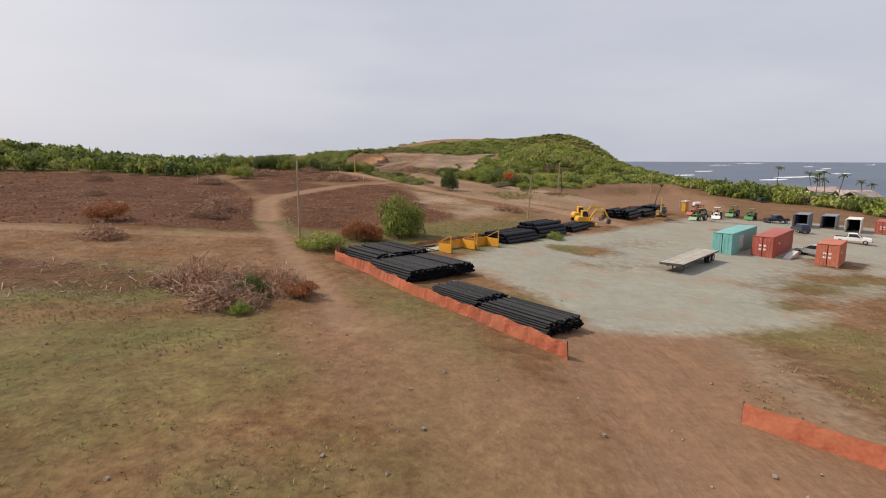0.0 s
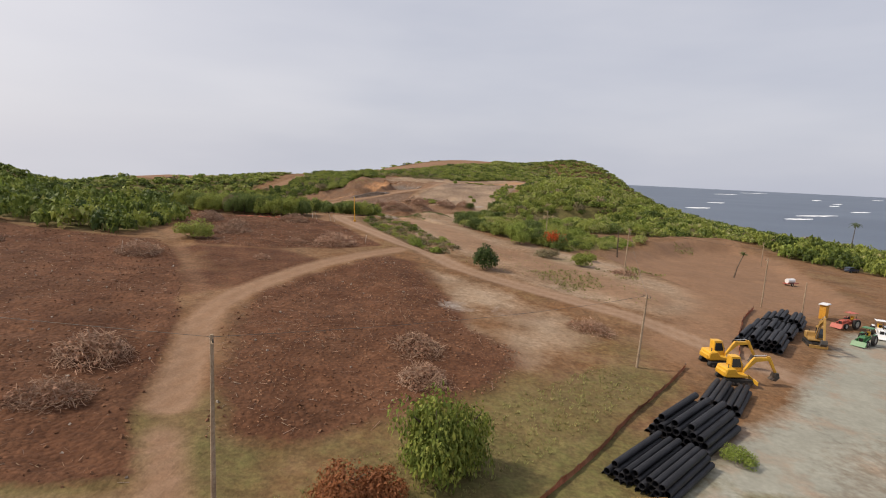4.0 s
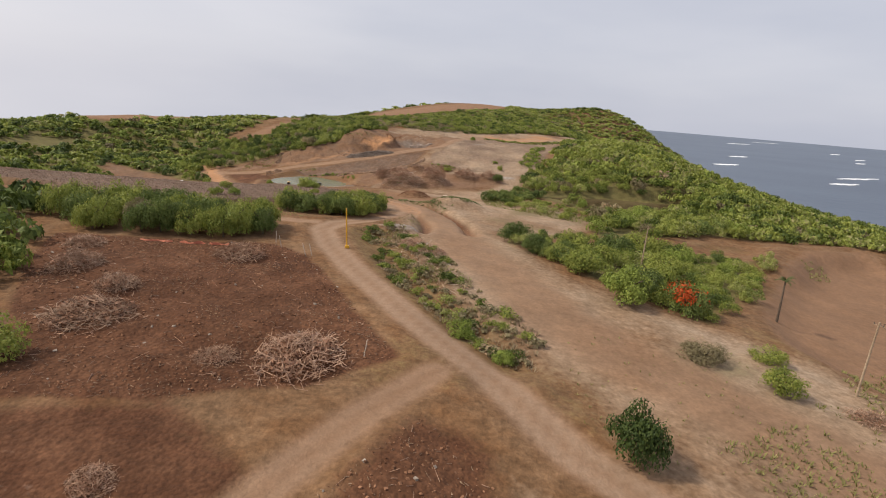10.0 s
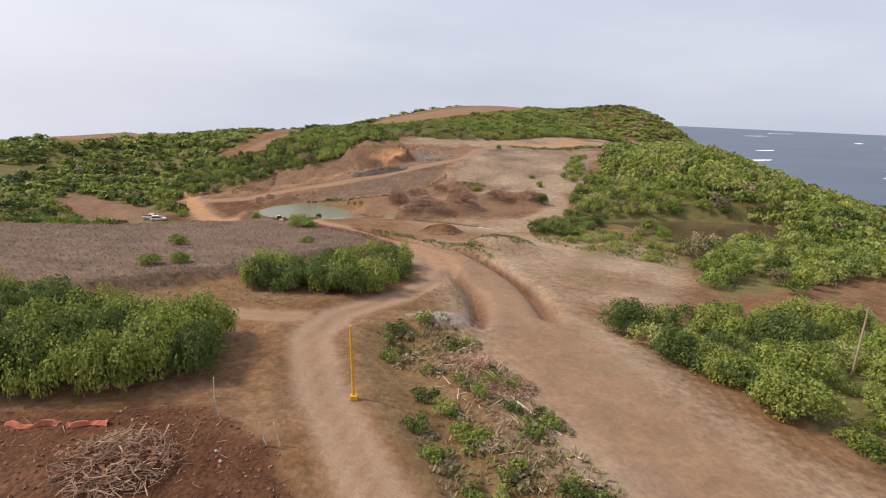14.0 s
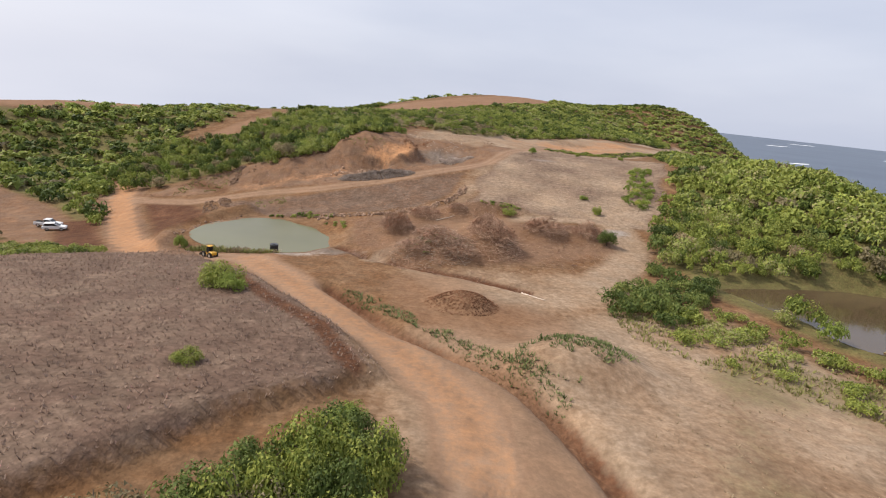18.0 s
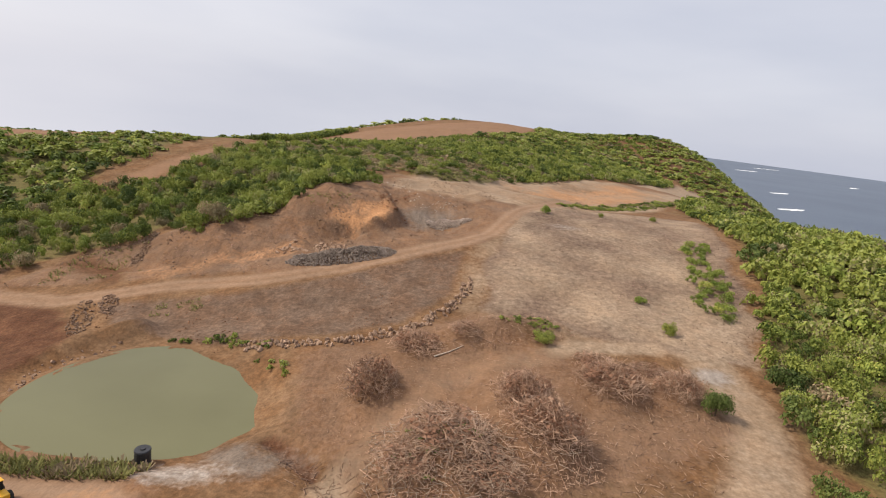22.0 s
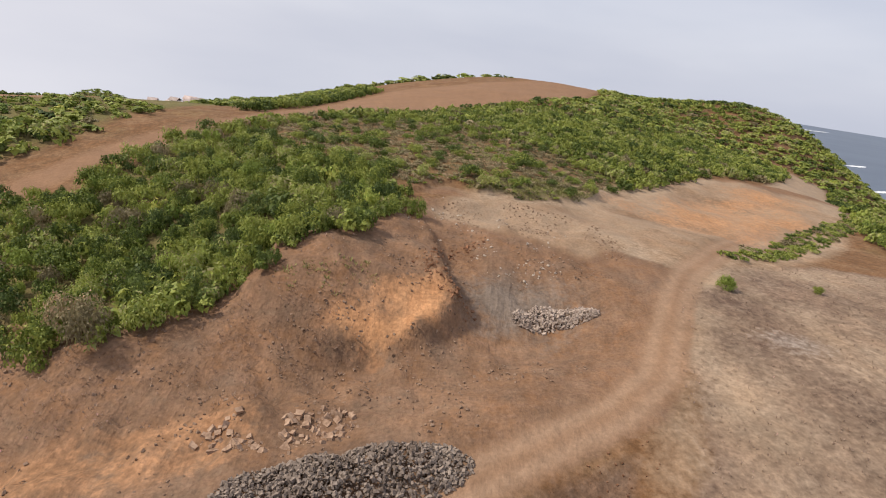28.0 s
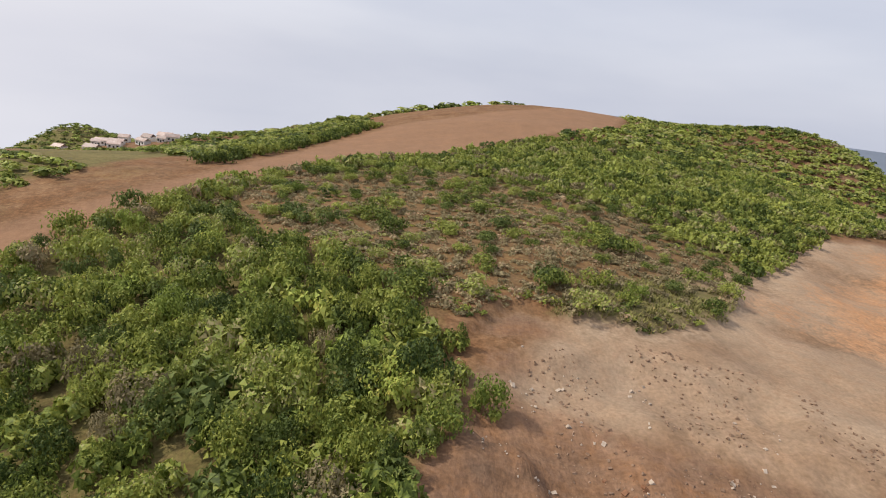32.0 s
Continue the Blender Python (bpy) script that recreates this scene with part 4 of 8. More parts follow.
def leaf_quads(centres, normals, size):
    """Small leaf clumps: one pointed piece at each centre, lying across its normal."""
    n = len(centres)
    t = np.cross(normals, rng.normal(size=(n, 3)))
    t /= np.linalg.norm(t, axis=1, keepdims=True) + 1e-9
    u = np.cross(normals, t)
    s = (size * rng.uniform(0.6, 1.35, n))[:, None]
    w = rng.uniform(0.55, 0.95, n)[:, None]
    droop = normals * s * rng.uniform(-0.3, 0.1, n)[:, None]
    return np.stack([centres - t * s * 0.6 + u * s * w + droop, centres - t * s * 0.6 - u * s * w + droop, centres + t * s * 1.1], 1)


def crown(leaves, size, lumps=9, low=0.0, tall=1.0, base=0.25):
    """Leaves of a bush one metre in radius and about `tall` high, in uneven lumps; low: how far the skirt is lifted."""
    a, r = rng.uniform(0, 2 * math.pi, lumps), np.sqrt(rng.uniform(0.02, 0.62, lumps))
    h = low + (tall - low) * rng.uniform(base, 0.80, lumps) * (1 - 0.45 * r)
    c = np.stack([r * np.cos(a), r * np.sin(a), h], 1)
    rad = rng.uniform(0.26, 0.46, lumps)
    k = rng.integers(0, lumps, leaves)
    d = rng.normal(size=(leaves, 3))
    d[:, 2] = np.abs(d[:, 2]) * 1.1 - 0.32
    d /= np.linalg.norm(d, axis=1, keepdims=True)
    p = c[k] + d * (rad[k] * rng.uniform(0.72, 1.08, leaves))[:, None] * np.array([1, 1, 0.8])
    p[:, 2] = np.maximum(p[:, 2], low + rng.uniform(0, 0.12, leaves))
    nrm = d + 0.40 * rng.normal(size=(leaves, 3)) + np.array([0, 0, 0.25])
    nrm /= np.linalg.norm(nrm, axis=1, keepdims=True)
    return leaf_quads(p, nrm, np.full(leaves, size))


def plant(templates, x, y, radius, tall, tone, sink=0.1):
    """Copies of the templates at those places, as one array of quads with a tone for each quad."""
    quads, tones = [], []
    z = height(x, y) - sink
    kind = rng.integers(0, len(templates), len(x))
    turn = rng.uniform(0, 2 * math.pi, len(x))
    for k, t in enumerate(templates):
        i = np.where(kind == k)[0]
        if not len(i):
            continue
        c, s = np.cos(turn[i])[:, None, None], np.sin(turn[i])[:, None, None]
        r = radius[i][:, None, None]
        px, py = t[None, :, :, 0] * r, t[None, :, :, 1] * r
        q = np.stack([px * c - py * s + x[i][:, None, None], px * s + py * c + y[i][:, None, None], t[None, :, :, 2] * tall[i][:, None, None] + z[i][:, None, None]], -1)
        quads.append(q.reshape(-1, t.shape[1], 3))
        tones.append(np.repeat(tone[i], len(t)))
    return np.concatenate(quads), np.concatenate(tones)


def scatter(ring, step, keep=1.0):
    """Places on a shaken grid inside an outline."""
    r = np.array(ring)
    gx, gy = np.meshgrid(np.arange(r[:, 0].min(), r[:, 0].max(), step), np.arange(r[:, 1].min(), r[:, 1].max(), step))
    gx = (gx + rng.uniform(-0.48, 0.48, gx.shape) * step).ravel()
    gy = (gy + rng.uniform(-0.48, 0.48, gy.shape) * step).ravel()
    ok = (inside(gx, gy, ring) > 0) & (rng.uniform(size=gx.shape) < keep)
    return gx[ok], gy[ok]


def clear(x, y, rings=(), lines=(), margin=1.0):
    """Which places lie off those outlines and tracks."""
    ok = np.ones(x.shape, bool)
    for r in rings:
        ok &= inside(x, y, r) < -margin
    for line, half in lines:
        ok &= along(x, y, line) > half + margin
    return ok


NEAR = [crown(620, 0.072, 13), crown(640, 0.071, 16), crown(600, 0.073, 10), crown(620, 0.072, 18, 0.05, 1.1), crown(480, 0.073, 8, 0.0, 1.2)]
FINE = [crown(1150, 0.053, 17), crown(1200, 0.052, 20), crown(1100, 0.054, 14), crown(1150, 0.053, 22, 0.05, 1.1), crown(900, 0.054, 10, 0.0, 1.2)]
MIDDLE = [crown(180, 0.148, 10), crown(190, 0.145, 11), crown(170, 0.15, 9)]
LOW = [crown(80, 0.18, 7, 0.0, 0.9), crown(90, 0.17, 9, 0.0, 0.9)]
FAR = [crown(80, 0.22, 6), crown(84, 0.21, 7)]
FARTHEST = [crown(34, 0.34, 6), crown(36, 0.33, 7)]


def wood(name, x, y, templates, r_lo, r_hi, t_lo, t_hi, mat, label, shift=0.0, lean=0.0, dry=-0.92):
    """A stand of scrub that nobody could count: a piece of stuff for each kind of leaf."""
    if mat is LEAF and len(x) > 120:
        kind = 0.6 * rough(x, y, 18, 77) + rng.normal(0, 0.45, len(x)) + lean
        for sort, pick, what in ((LEAF_DARK, kind > 0.62, "dark "), (LEAF_DRY, kind < dry, "dry grey-"), (LEAF_BRIGHT, (kind > 0.40) & (kind <= 0.54), "bright ")):
            if pick.sum() > 3:
                wood(name, x[pick], y[pick], templates, r_lo, r_hi, t_lo, t_hi, sort, label.replace("green", what + "green"), shift)
        rest = (kind <= 0.40) & (kind >= dry) | (kind > 0.54) & (kind <= 0.62)
        x, y = x[rest], y[rest]
    patch = rough(x, y, 55, 60) * 0.4 + rough(x, y, 22, 61) * 0.45 + rough(x, y, 8, 62) * 0.4
    size = rng.uniform(0, 1, len(x)) ** 1.3 * 0.75 + 0.25 * (patch > 0.1)
    radius = r_lo + (r_hi - r_lo) * size
    tall = t_lo + (t_hi - t_lo) * np.clip(size * 0.7 + 0.3 * rng.uniform(size=len(x)), 0, 1)
    tone = np.clip(0.50 + shift + 0.5 * patch + rng.normal(0, 0.33, len(x)), 0, 1)
    q, t = plant(templates, x, y, radius, tall, tone)
    return tagged(new(name, soup(name, q, mat, t)), label, "scrub", kind="stuff")


ALL_TRACKS = list(TRACKS.values())
# the wooded hill towards the sea
HILL_CLEAR = (POND2_RING, PIT, SPUR, TOPDIRT)
x, y = scatter(HILL_WOOD, 3.35)
ok = clear(x, y, HILL_CLEAR, margin=1.2) & ((x > 36) | (y > 283) | (rng.uniform(size=x.shape) < 0.35))
near = ok & (np.hypot(x + 25, y - 240) < 95)
wood("hill_scrub", x[near], y[near], NEAR, 1.3, 3.4, 2.0, 5.2, LEAF, "dense green scrub covering the hillside above the sea", 0.0, 0.05, -0.75)
far = ok & ~near
wood("hill_scrub", x[far], y[far], MIDDLE, 1.8, 3.7, 2.2, 5.0, LEAF, "dense green scrub covering the hillside above the sea", 0.14)
x, y = scatter(SHORE_WOOD, 4.4)
ok = (x < 152) | (y < 190) | (y > 240)
x, y = x[ok], y[ok]
wood("shore_scrub", x, y, MIDDLE, 2.2, 4.2, 3.4, 6.8, LEAF, "green scrub on the low ground by the shore")
# behind the quarry
FIREBREAK = [(-98, 400), (-93.3, 412), (-90, 419.6), (-88.3, 434), (-84, 444), (-72, 426)]
x, y = scatter(RIM_WOOD, 3.1)
open_patch = rough(x, y, 34, 71) + 0.25 * rough(x, y, 9, 72)
sparse = smooth(inside(x, y, SPARSE), -2, 3)
ok = clear(x, y, (FAR_STRIP, FAR_STRIP2, TOPDIRT, SAND_TOP), [(FIREBREAK, 1.0)], 0.8) & (open_patch > -0.78) & (rng.uniform(size=x.shape) > 0.72 * sparse)
dense = inside(x, y, SPARSE) < 0
near = ok & (y < 440) & (x < -40) & dense
close = near & (np.hypot(x + 50, y - 376) < 36)
wood("rim_scrub", x[close], y[close], FINE, 0.9, 2.9, 1.4, 5.4, LEAF, "dense green scrub along the quarry rim", -0.22, 0.12, -0.6)
near &= ~close
wood("rim_scrub", x[near], y[near], NEAR, 1.0, 3.0, 1.6, 5.2, LEAF, "dense green scrub along the quarry rim", -0.18, 0.10, -0.65)
middle = ok & ~dense
wood("rim_scrub", x[middle], y[middle], NEAR, 1.0, 2.8, 1.0, 3.4, LEAF, "scattered green bushes on a dry slope", -0.10, 0.12)
far = ok & ~near & ~middle
wood("rim_scrub", x[far], y[far], MIDDLE, 1.4, 3.1, 1.5, 4.4, LEAF, "green scrub on the slope behind the quarry", 0.02)
x, y = scatter(SPARSE, 1.6, 0.62)
ok = clear(x, y, (FAR_STRIP, TOPDIRT), [(FIREBREAK, 0.5)], 0.4)
wood("undergrowth", x[ok], y[ok], LOW, 0.6, 1.4, 0.5, 1.3, LEAF_DRY, "dry grey-green undergrowth between the bushes", 0.05)
pick = ok & (rough(x, y, 8, 78) > 0.1)
wood("undergrowth", x[pick] + 0.8, y[pick], LOW, 0.6, 1.3, 0.4, 1.0, LEAF, "low green weeds between the bushes", -0.05)
x, y = scatter([(-20, 452), (20, 452), (110, 520), (60, 560), (-40, 520)], 2.4, 0.55)
ok = clear(x, y, (FAR_STRIP, TOPDIRT, SAND_TOP), margin=0.5)
wood("undergrowth", x[ok], y[ok], FARTHEST, 0.7, 1.6, 0.6, 1.5, LEAF_DRY, "dry grey-green undergrowth between the bushes")
x, y = scatter([(58, 400), (70, 440), (52, 482), (100, 492), (160, 540), (90, 560), (30, 560), (-20, 556), (-52, 518), (-4, 462), (20, 455), (150, 470), (165, 380), (110, 360)], 3.4, 0.8)
ok = clear(x, y, (FAR_STRIP, TOPDIRT, SAND_TOP, SPUR), margin=1.0)
wood("undergrowth", x[ok], y[ok], LOW, 1.0, 2.0, 0.8, 1.8, LEAF, "low green undergrowth between the hillside bushes", 0.05)
# the row of trees beyond the bare strip, the low verge on the crest of the spur
x, y = scatter([(-106, 474), (-101, 476), (-99, 500), (-95, 543), (-77, 598), (-86, 604), (-105, 546), (-108, 500)], 3.2)
wood("tree_row", x, y, MIDDLE, 1.8, 3.2, 2.6, 4.8, LEAF, "row of dark green trees beside the bare strip", -0.22, 0.3)
x, y = scatter([(8, 394), (24, 405), (36, 420), (58, 440), (80, 457), (83, 452), (60, 433), (40, 414), (27, 401), (10, 391)], 1.7, 0.85)
wood("verge_scrub", x, y, MIDDLE, 0.7, 1.7, 0.5, 1.5, LEAF, "low brown and green verge along the crest", -0.05, -0.25)
# the far headland and the slopes to the left
BACK = [(-40, 640), (-20, 566), (90, 562), (165, 545), (235, 600), (300, 700), (200, 760), (60, 745), (60, 700), (40, 650)]
x, y = scatter(BACK, 5.2)
ok = clear(x, y, (FAR_STRIP,), margin=2) & (rough(x, y, 40, 73) > -0.45)
wood("headland_scrub", x[ok], y[ok], FAR, 2.6, 4.6, 1.8, 3.6, LEAF, "low green scrub on the far headland", 0.12)
x, y = scatter(LEFT_WOOD, 5.2)
ok = clear(x, y, (FAR_STRIP, FAR_STRIP2, BENCH), [TRACKS["pond_track"]], 2.0) & (rough(x, y, 48, 74) > -0.35)
near = ok & (np.hypot(x + 25, y - 230) < 150)
wood("slope_scrub", x[near], y[near], MIDDLE, 1.7, 3.4, 2.0, 5.0, LEAF, "green scrub on the slope beyond the fields", -0.12, 0.15)
far = ok & ~near
low = far & (y > 430)
wood("slope_scrub", x[low], y[low], FAR, 2.2, 3.8, 1.2, 2.6, LEAF, "low green scrub on the far slope", -0.08, 0.1)
far = far & ~low
wood("slope_scrub", x[far], y[far], FAR, 2.6, 4.6, 2.2, 4.4, LEAF, "green scrub on the far slope", -0.10, 0.15)
x, y = scatter([(-330, 620), (-200, 700), (-60, 690), (40, 730), (-40, 900), (-300, 1100), (-900, 1300), (-1000, 700), (-500, 400), (-360, 300)], 12)
ok = clear(x, y, (FAR_STRIP, FAR_STRIP2, [(-318, 700), (-222, 700), (-222, 772), (-318, 772)]), margin=2) & (np.hypot(x + 590, y - 1170) > 150)
wood("distant_scrub", x[ok], y[ok], FARTHEST, 4.5, 8.0, 2.5, 4.5, LEAF, "hazy green woods on the distant hills")
x, y = scatter([(-740, 1080), (-590, 1010), (-450, 1080), (-430, 1180), (-560, 1300), (-740, 1250)], 9)
wood("distant_scrub", x, y, FARTHEST, 4.0, 6.5, 2.0, 4.0, LEAF, "hazy green woods on the distant peak")
# behind the left fields
x, y = scatter(WEST_WOOD, 4.0)
ok = clear(x, y, (TILTH[0],), [TRACKS["left_track"]], 2.0)
near = ok & (x > -125)
wood("field_edge_scrub", x[near], y[near], MIDDLE, 1.8, 3.5, 2.8, 5.6, LEAF, "green scrub behind the tilled fields", -0.22, 0.3)
far = ok & (x <= -125) & (rng.uniform(size=x.shape) < 0.75)
wood("field_edge_scrub", x[far], y[far], FAR, 2.2, 3.8, 2.8, 5.6, LEAF, "green scrub behind the tilled fields", -0.22, 0.3)
STRIP = [(-118, 250), (-96, 262), (-84, 268), (-80, 276), (-104, 282), (-120, 270)]
x, y = scatter(STRIP, 2.6)
wood("field_edge_scrub", x, y, NEAR, 1.2, 2.2, 1.2, 2.4, LEAF, "low green hedge at the edge of the brown field")


def trunk_mesh(tall=1.0, limbs=5, thick=0.06):
    bm = bmesh.new()

    def limb(a, c, ra, rc, sides=6):
        d = (c - a)
        q = d.to_track_quat("Z", "Y").to_matrix()
        lo = [bm.verts.new(a + q @ Vector((ra * math.cos(k * 2 * math.pi / sides), ra * math.sin(k * 2 * math.pi / sides), 0))) for k in range(sides)]
        hi = [bm.verts.new(c + q @ Vector((rc * math.cos(k * 2 * math.pi / sides), rc * math.sin(k * 2 * math.pi / sides), 0))) for k in range(sides)]
        for k in range(sides):
            bm.faces.new((lo[k], lo[(k + 1) % sides], hi[(k + 1) % sides], hi[k]))
        bm.faces.new(hi)

    fork = Vector((0.03, -0.02, 0.34 * tall))
    limb(Vector((0, 0, -0.05)), fork, thick, thick * 0.75)
    for k in range(limbs):
        a = k * 2 * math.pi / limbs + random.uniform(-0.4, 0.4)
        end = Vector((math.cos(a) * random.uniform(0.35, 0.6), math.sin(a) * random.uniform(0.35, 0.6), random.uniform(0.6, 0.82) * tall))
        bend = fork.lerp(end, 0.5) + Vector((0, 0, 0.05))
        limb(fork, bend, thick * 0.6, thick * 0.4, 5)
        limb(bend, end, thick * 0.4, thick * 0.12, 4)
    me = bpy.data.meshes.new("trunk")
    bm.to_mesh(me)
    bm.free()
    me.materials.append(BARK)
    return me


TRUNKS = [trunk_mesh() for _ in range(3)]


def crown_mesh(mat, leaves=4000, size=0.040, lumps=26, low=0.08):
    q = crown(leaves, size, lumps, low, 1.0, 0.12)
    return soup("crown", q, mat, np.full(len(q), rng.uniform(0.3, 0.7)))


CROWNS = {m.name: [crown_mesh(m) for _ in range(3)] for m in (LEAF, LEAF_BRIGHT, LEAF_DARK, LEAF_DRY, LEAF_RUST)}
ROUND = soup("crown", crown(4200, 0.042, 30, 0.02, 1.0, 0.12), LEAF_DARK, None)


def tree(name, x, y, radius, tall, mat, label, group="", category="tree", crown_data=None):
    root = new(name)
    root.matrix_world = Matrix.Translation((x, y, ground_at(x, y) - 0.05)) @ pose(0, 0, 0, 0, 0, random.uniform(0, 360)) @ Matrix.Diagonal((radius, radius, tall, 1))
    a = new("trunk", random.choice(TRUNKS))
    c = new("crown", crown_data or random.choice(CROWNS[mat.name]))
    a.parent = c.parent = root
    return tagged(root, label, category, group)


tree("bush", 1.8, 130.5, 2.4, 4.4, LEAF_DARK, "round dense dark green bush standing alone on bare earth", category="bush", crown_data=ROUND)
FULL = [soup("crown", crown(4600, 0.040, 44, 0.0, 1.0, 0.10), LEAF, np.full(4600, 0.42)) for _ in range(2)]
tree("tree", -5.8, 70.2, 2.5, 5.8, LEAF, "bright green young tree beside the pipe stacks", crown_data=FULL[0])
tree("tree", -4.0, 71.3, 1.9, 4.8, LEAF_BRIGHT, "bright green young tree beside the pipe stacks", crown_data=FULL[1])
tree("dead_bush", -10.4, 66.5, 2.2, 2.6, LEAF_RUST, "rusty brown dead bush by the field edge", category="bush")
tree("dead_bush", -8.6, 67.3, 1.6, 2.1, LEAF_RUST, "rusty brown dead bush by the field edge", category="bush")
tree("dead_bush", -41.0, 67.2, 2.6, 2.6, LEAF_RUST, "rusty brown withered brush on tilled earth", category="bush")
tree("bush", -14.2, 39.8, 1.3, 2.0, LEAF_DARK, "dark green bush growing out of the brush pile", category="bush")
tree("bush", -13.4, 35.4, 0.8, 0.9, LEAF_BRIGHT, "small bright green shrub beside the brush pile", category="bush")
tree("dead_bush", -10.6, 40.4, 1.5, 1.4, LEAF_RUST, "rusty brown withered brush beside a pile of branches", category="bush")
tree("bush", -13.2, 59.0, 2.6, 2.0, LEAF, "low yellow-green bush beside the orange fence", category="bush")
tree("bush", -48.5, 134.0, 3.0, 3.4, LEAF, "bright green bush at the end of the field track", category="bush")
tree("bush", 15.9, 75.6, 1.2, 1.3, LEAF_BRIGHT, "small green weed against the pipe stack", category="bush")
for bx, by, br, bt, bmat, lab in ((0.8, 195, 3.0, 4.4, LEAF_DARK, "dark green tree at the clearing's edge"), (3.4, 187.5, 2.8, 3.8, LEAF_DARK, "dark green tree at the clearing's edge"),
                                  (7.0, 184, 2.6, 3.4, LEAF, "green tree at the clearing's edge"), (9.4, 178.5, 3.2, 3.8, LEAF, "grey-green tree at the clearing's edge"),
                                  (12.6, 166, 3.5, 5.2, LEAF_BRIGHT, "yellow-green leafy tree at the clearing's edge"), (16.4, 171, 3.4, 4.4, LEAF_DARK, "dark green tree at the clearing's edge"),
                                  (20.4, 178, 3.6, 4.2, LEAF, "green tree at the wood's edge"), (26, 186, 3.6, 4.2, LEAF, "green tree at the wood's edge"), (14, 186, 3.4, 4.0, LEAF, "green tree at the wood's edge"),
                                  (20, 196, 3.6, 4.4, LEAF_DARK, "dark green tree at the wood's edge"), (28, 204, 3.6, 4.4, LEAF, "green tree at the wood's edge"), (12.5, 198, 3.2, 3.6, LEAF, "green tree at the wood's edge"),
                                  (32, 196, 3.4, 4.2, LEAF_BRIGHT, "bright green tree at the wood's edge"), (36, 238, 3.8, 3.6, LEAF_BRIGHT, "bright green tree by the brown pond"), (42, 246, 4.0, 4.2, LEAF_BRIGHT, "bright green tree by the brown pond"),
                                  (48, 250, 3.4, 3.6, LEAF, "green tree by the brown pond"),
                                  (16.0, 150, 2.6, 2.0, LEAF_DRY, "grey-green spreading bush on a grassy knoll"), (21.6, 144.5, 2.2, 2.6, LEAF, "green bush below the knoll"), (24.5, 152, 2.0, 2.0, LEAF, "green bush below the knoll")):
    tree("tree", bx, by, br, bt, bmat, lab, "trees at the clearing's edge")
x, y = scatter(EDGE_WOOD, 3.0, 0.8)
ok = clear(x, y, (PIT,), margin=1.0)
wood("edge_scrub", x[ok], y[ok], FINE, 1.1, 2.6, 1.3, 3.4, LEAF, "green scrub between the trees at the clearing's edge")
flame = tree("flame_tree", 20.8, 165.8, 3.3, 4.2, LEAF_DARK, "green tree covered with orange-red blossom")
q = crown(600, 0.05, 12, 0.35, 1.05)
blossom = new("blossom", soup("blossom", q, FLOWER, np.full(len(q), 0.5)))
blossom.parent = flame
tagged(blossom, "orange-red blossom")
# scrub in the roadside gully
x, y = scatter([(-27, 188), (-20, 192), (-14, 178), (-8, 162), (-2, 150), (-4, 142), (-10, 144), (-15, 152), (-21, 166)], 2.1, 0.5)
ok = clear(x, y, (), [TRACKS["main_track"]], 1.2)
wood("gully_scrub", x[ok], y[ok], NEAR, 0.7, 1.5, 0.6, 1.7, LEAF, "low green weeds and shrubs in the roadside gully", -0.18, 0.1, -0.5)
wood("gully_scrub", x[ok] + 0.9, y[ok] - 0.7, MIDDLE, 0.7, 1.4, 0.5, 1.2, LEAF_DRY, "dry brown weeds in the roadside gully")
tree("bush", -10.8, 148.6, 1.5, 2.0, LEAF_BRIGHT, "bright green shrub in the roadside gully", category="bush")
tree("bush", -6.6, 144.0, 1.2, 1.4, LEAF_BRIGHT, "bright green shrub in the roadside gully", category="bush")
# the two hedges at the junction: trees one could count
for ring, step, lo, hi in (([(-70, 169), (-52, 169.5), (-39, 173.5), (-39.5, 180), (-45, 186), (-58, 186), (-70, 185)], 3.2, 4.0, 5.4), ([(-45, 203), (-42, 198), (-37, 196.5), (-32, 198.5), (-27.5, 204), (-25, 212), (-25, 218), (-27.5, 222), (-34, 217), (-41, 209)], 2.9, 3.5, 4.8)):
    hx, hy = scatter(ring, step)
    for a, c in zip(hx, hy):
        tree("hedge_tree", a, c, random.uniform(2.1, 2.9), random.uniform(lo, hi), random.choice((LEAF, LEAF_DARK, LEAF_DARK, LEAF)) if random.random() < 0.95 else LEAF_DRY,
             "bushy green tree in a dense roadside thicket", "thicket trees")
for bx, by, br, bt in ((-62, 219, 1.6, 1.8), (-55, 205, 1.4, 1.6), (-58, 203, 1.5, 1.6), (-51.5, 252.5, 2.7, 3.2), (-49.6, 250.4, 2.0, 2.2), (-71, 281.5, 1.2, 2.6), (-44, 228, 1.2, 1.4), (-30, 224, 1.6, 1.4)):
    tree("bush", bx, by, br, bt, random.choice((LEAF, LEAF_BRIGHT)), "green bush at the edge of the brown field", "field bushes", "bush")
for bx, by, br, bt, bmat in ((2.0, 376, 1.5, 2.2, LEAF_BRIGHT), (9.0, 324, 1.1, 1.3, LEAF_BRIGHT), (10.2, 314, 1.1, 2.4, LEAF), (7.6, 293.5, 2.0, 3.4, LEAF_DARK), (-10.5, 309, 1.8, 1.6, LEAF), (18, 380, 0.8, 1.3, LEAF), (34, 384, 0.9, 1.6, LEAF)):
    tree("bush", bx, by, br, bt, bmat, "small green bush on the bare slope", "slope bushes", "bush")
x, y = scatter([(22, 318), (28, 330), (34, 352), (30, 356), (24, 340), (18, 322)], 2.2, 0.8)
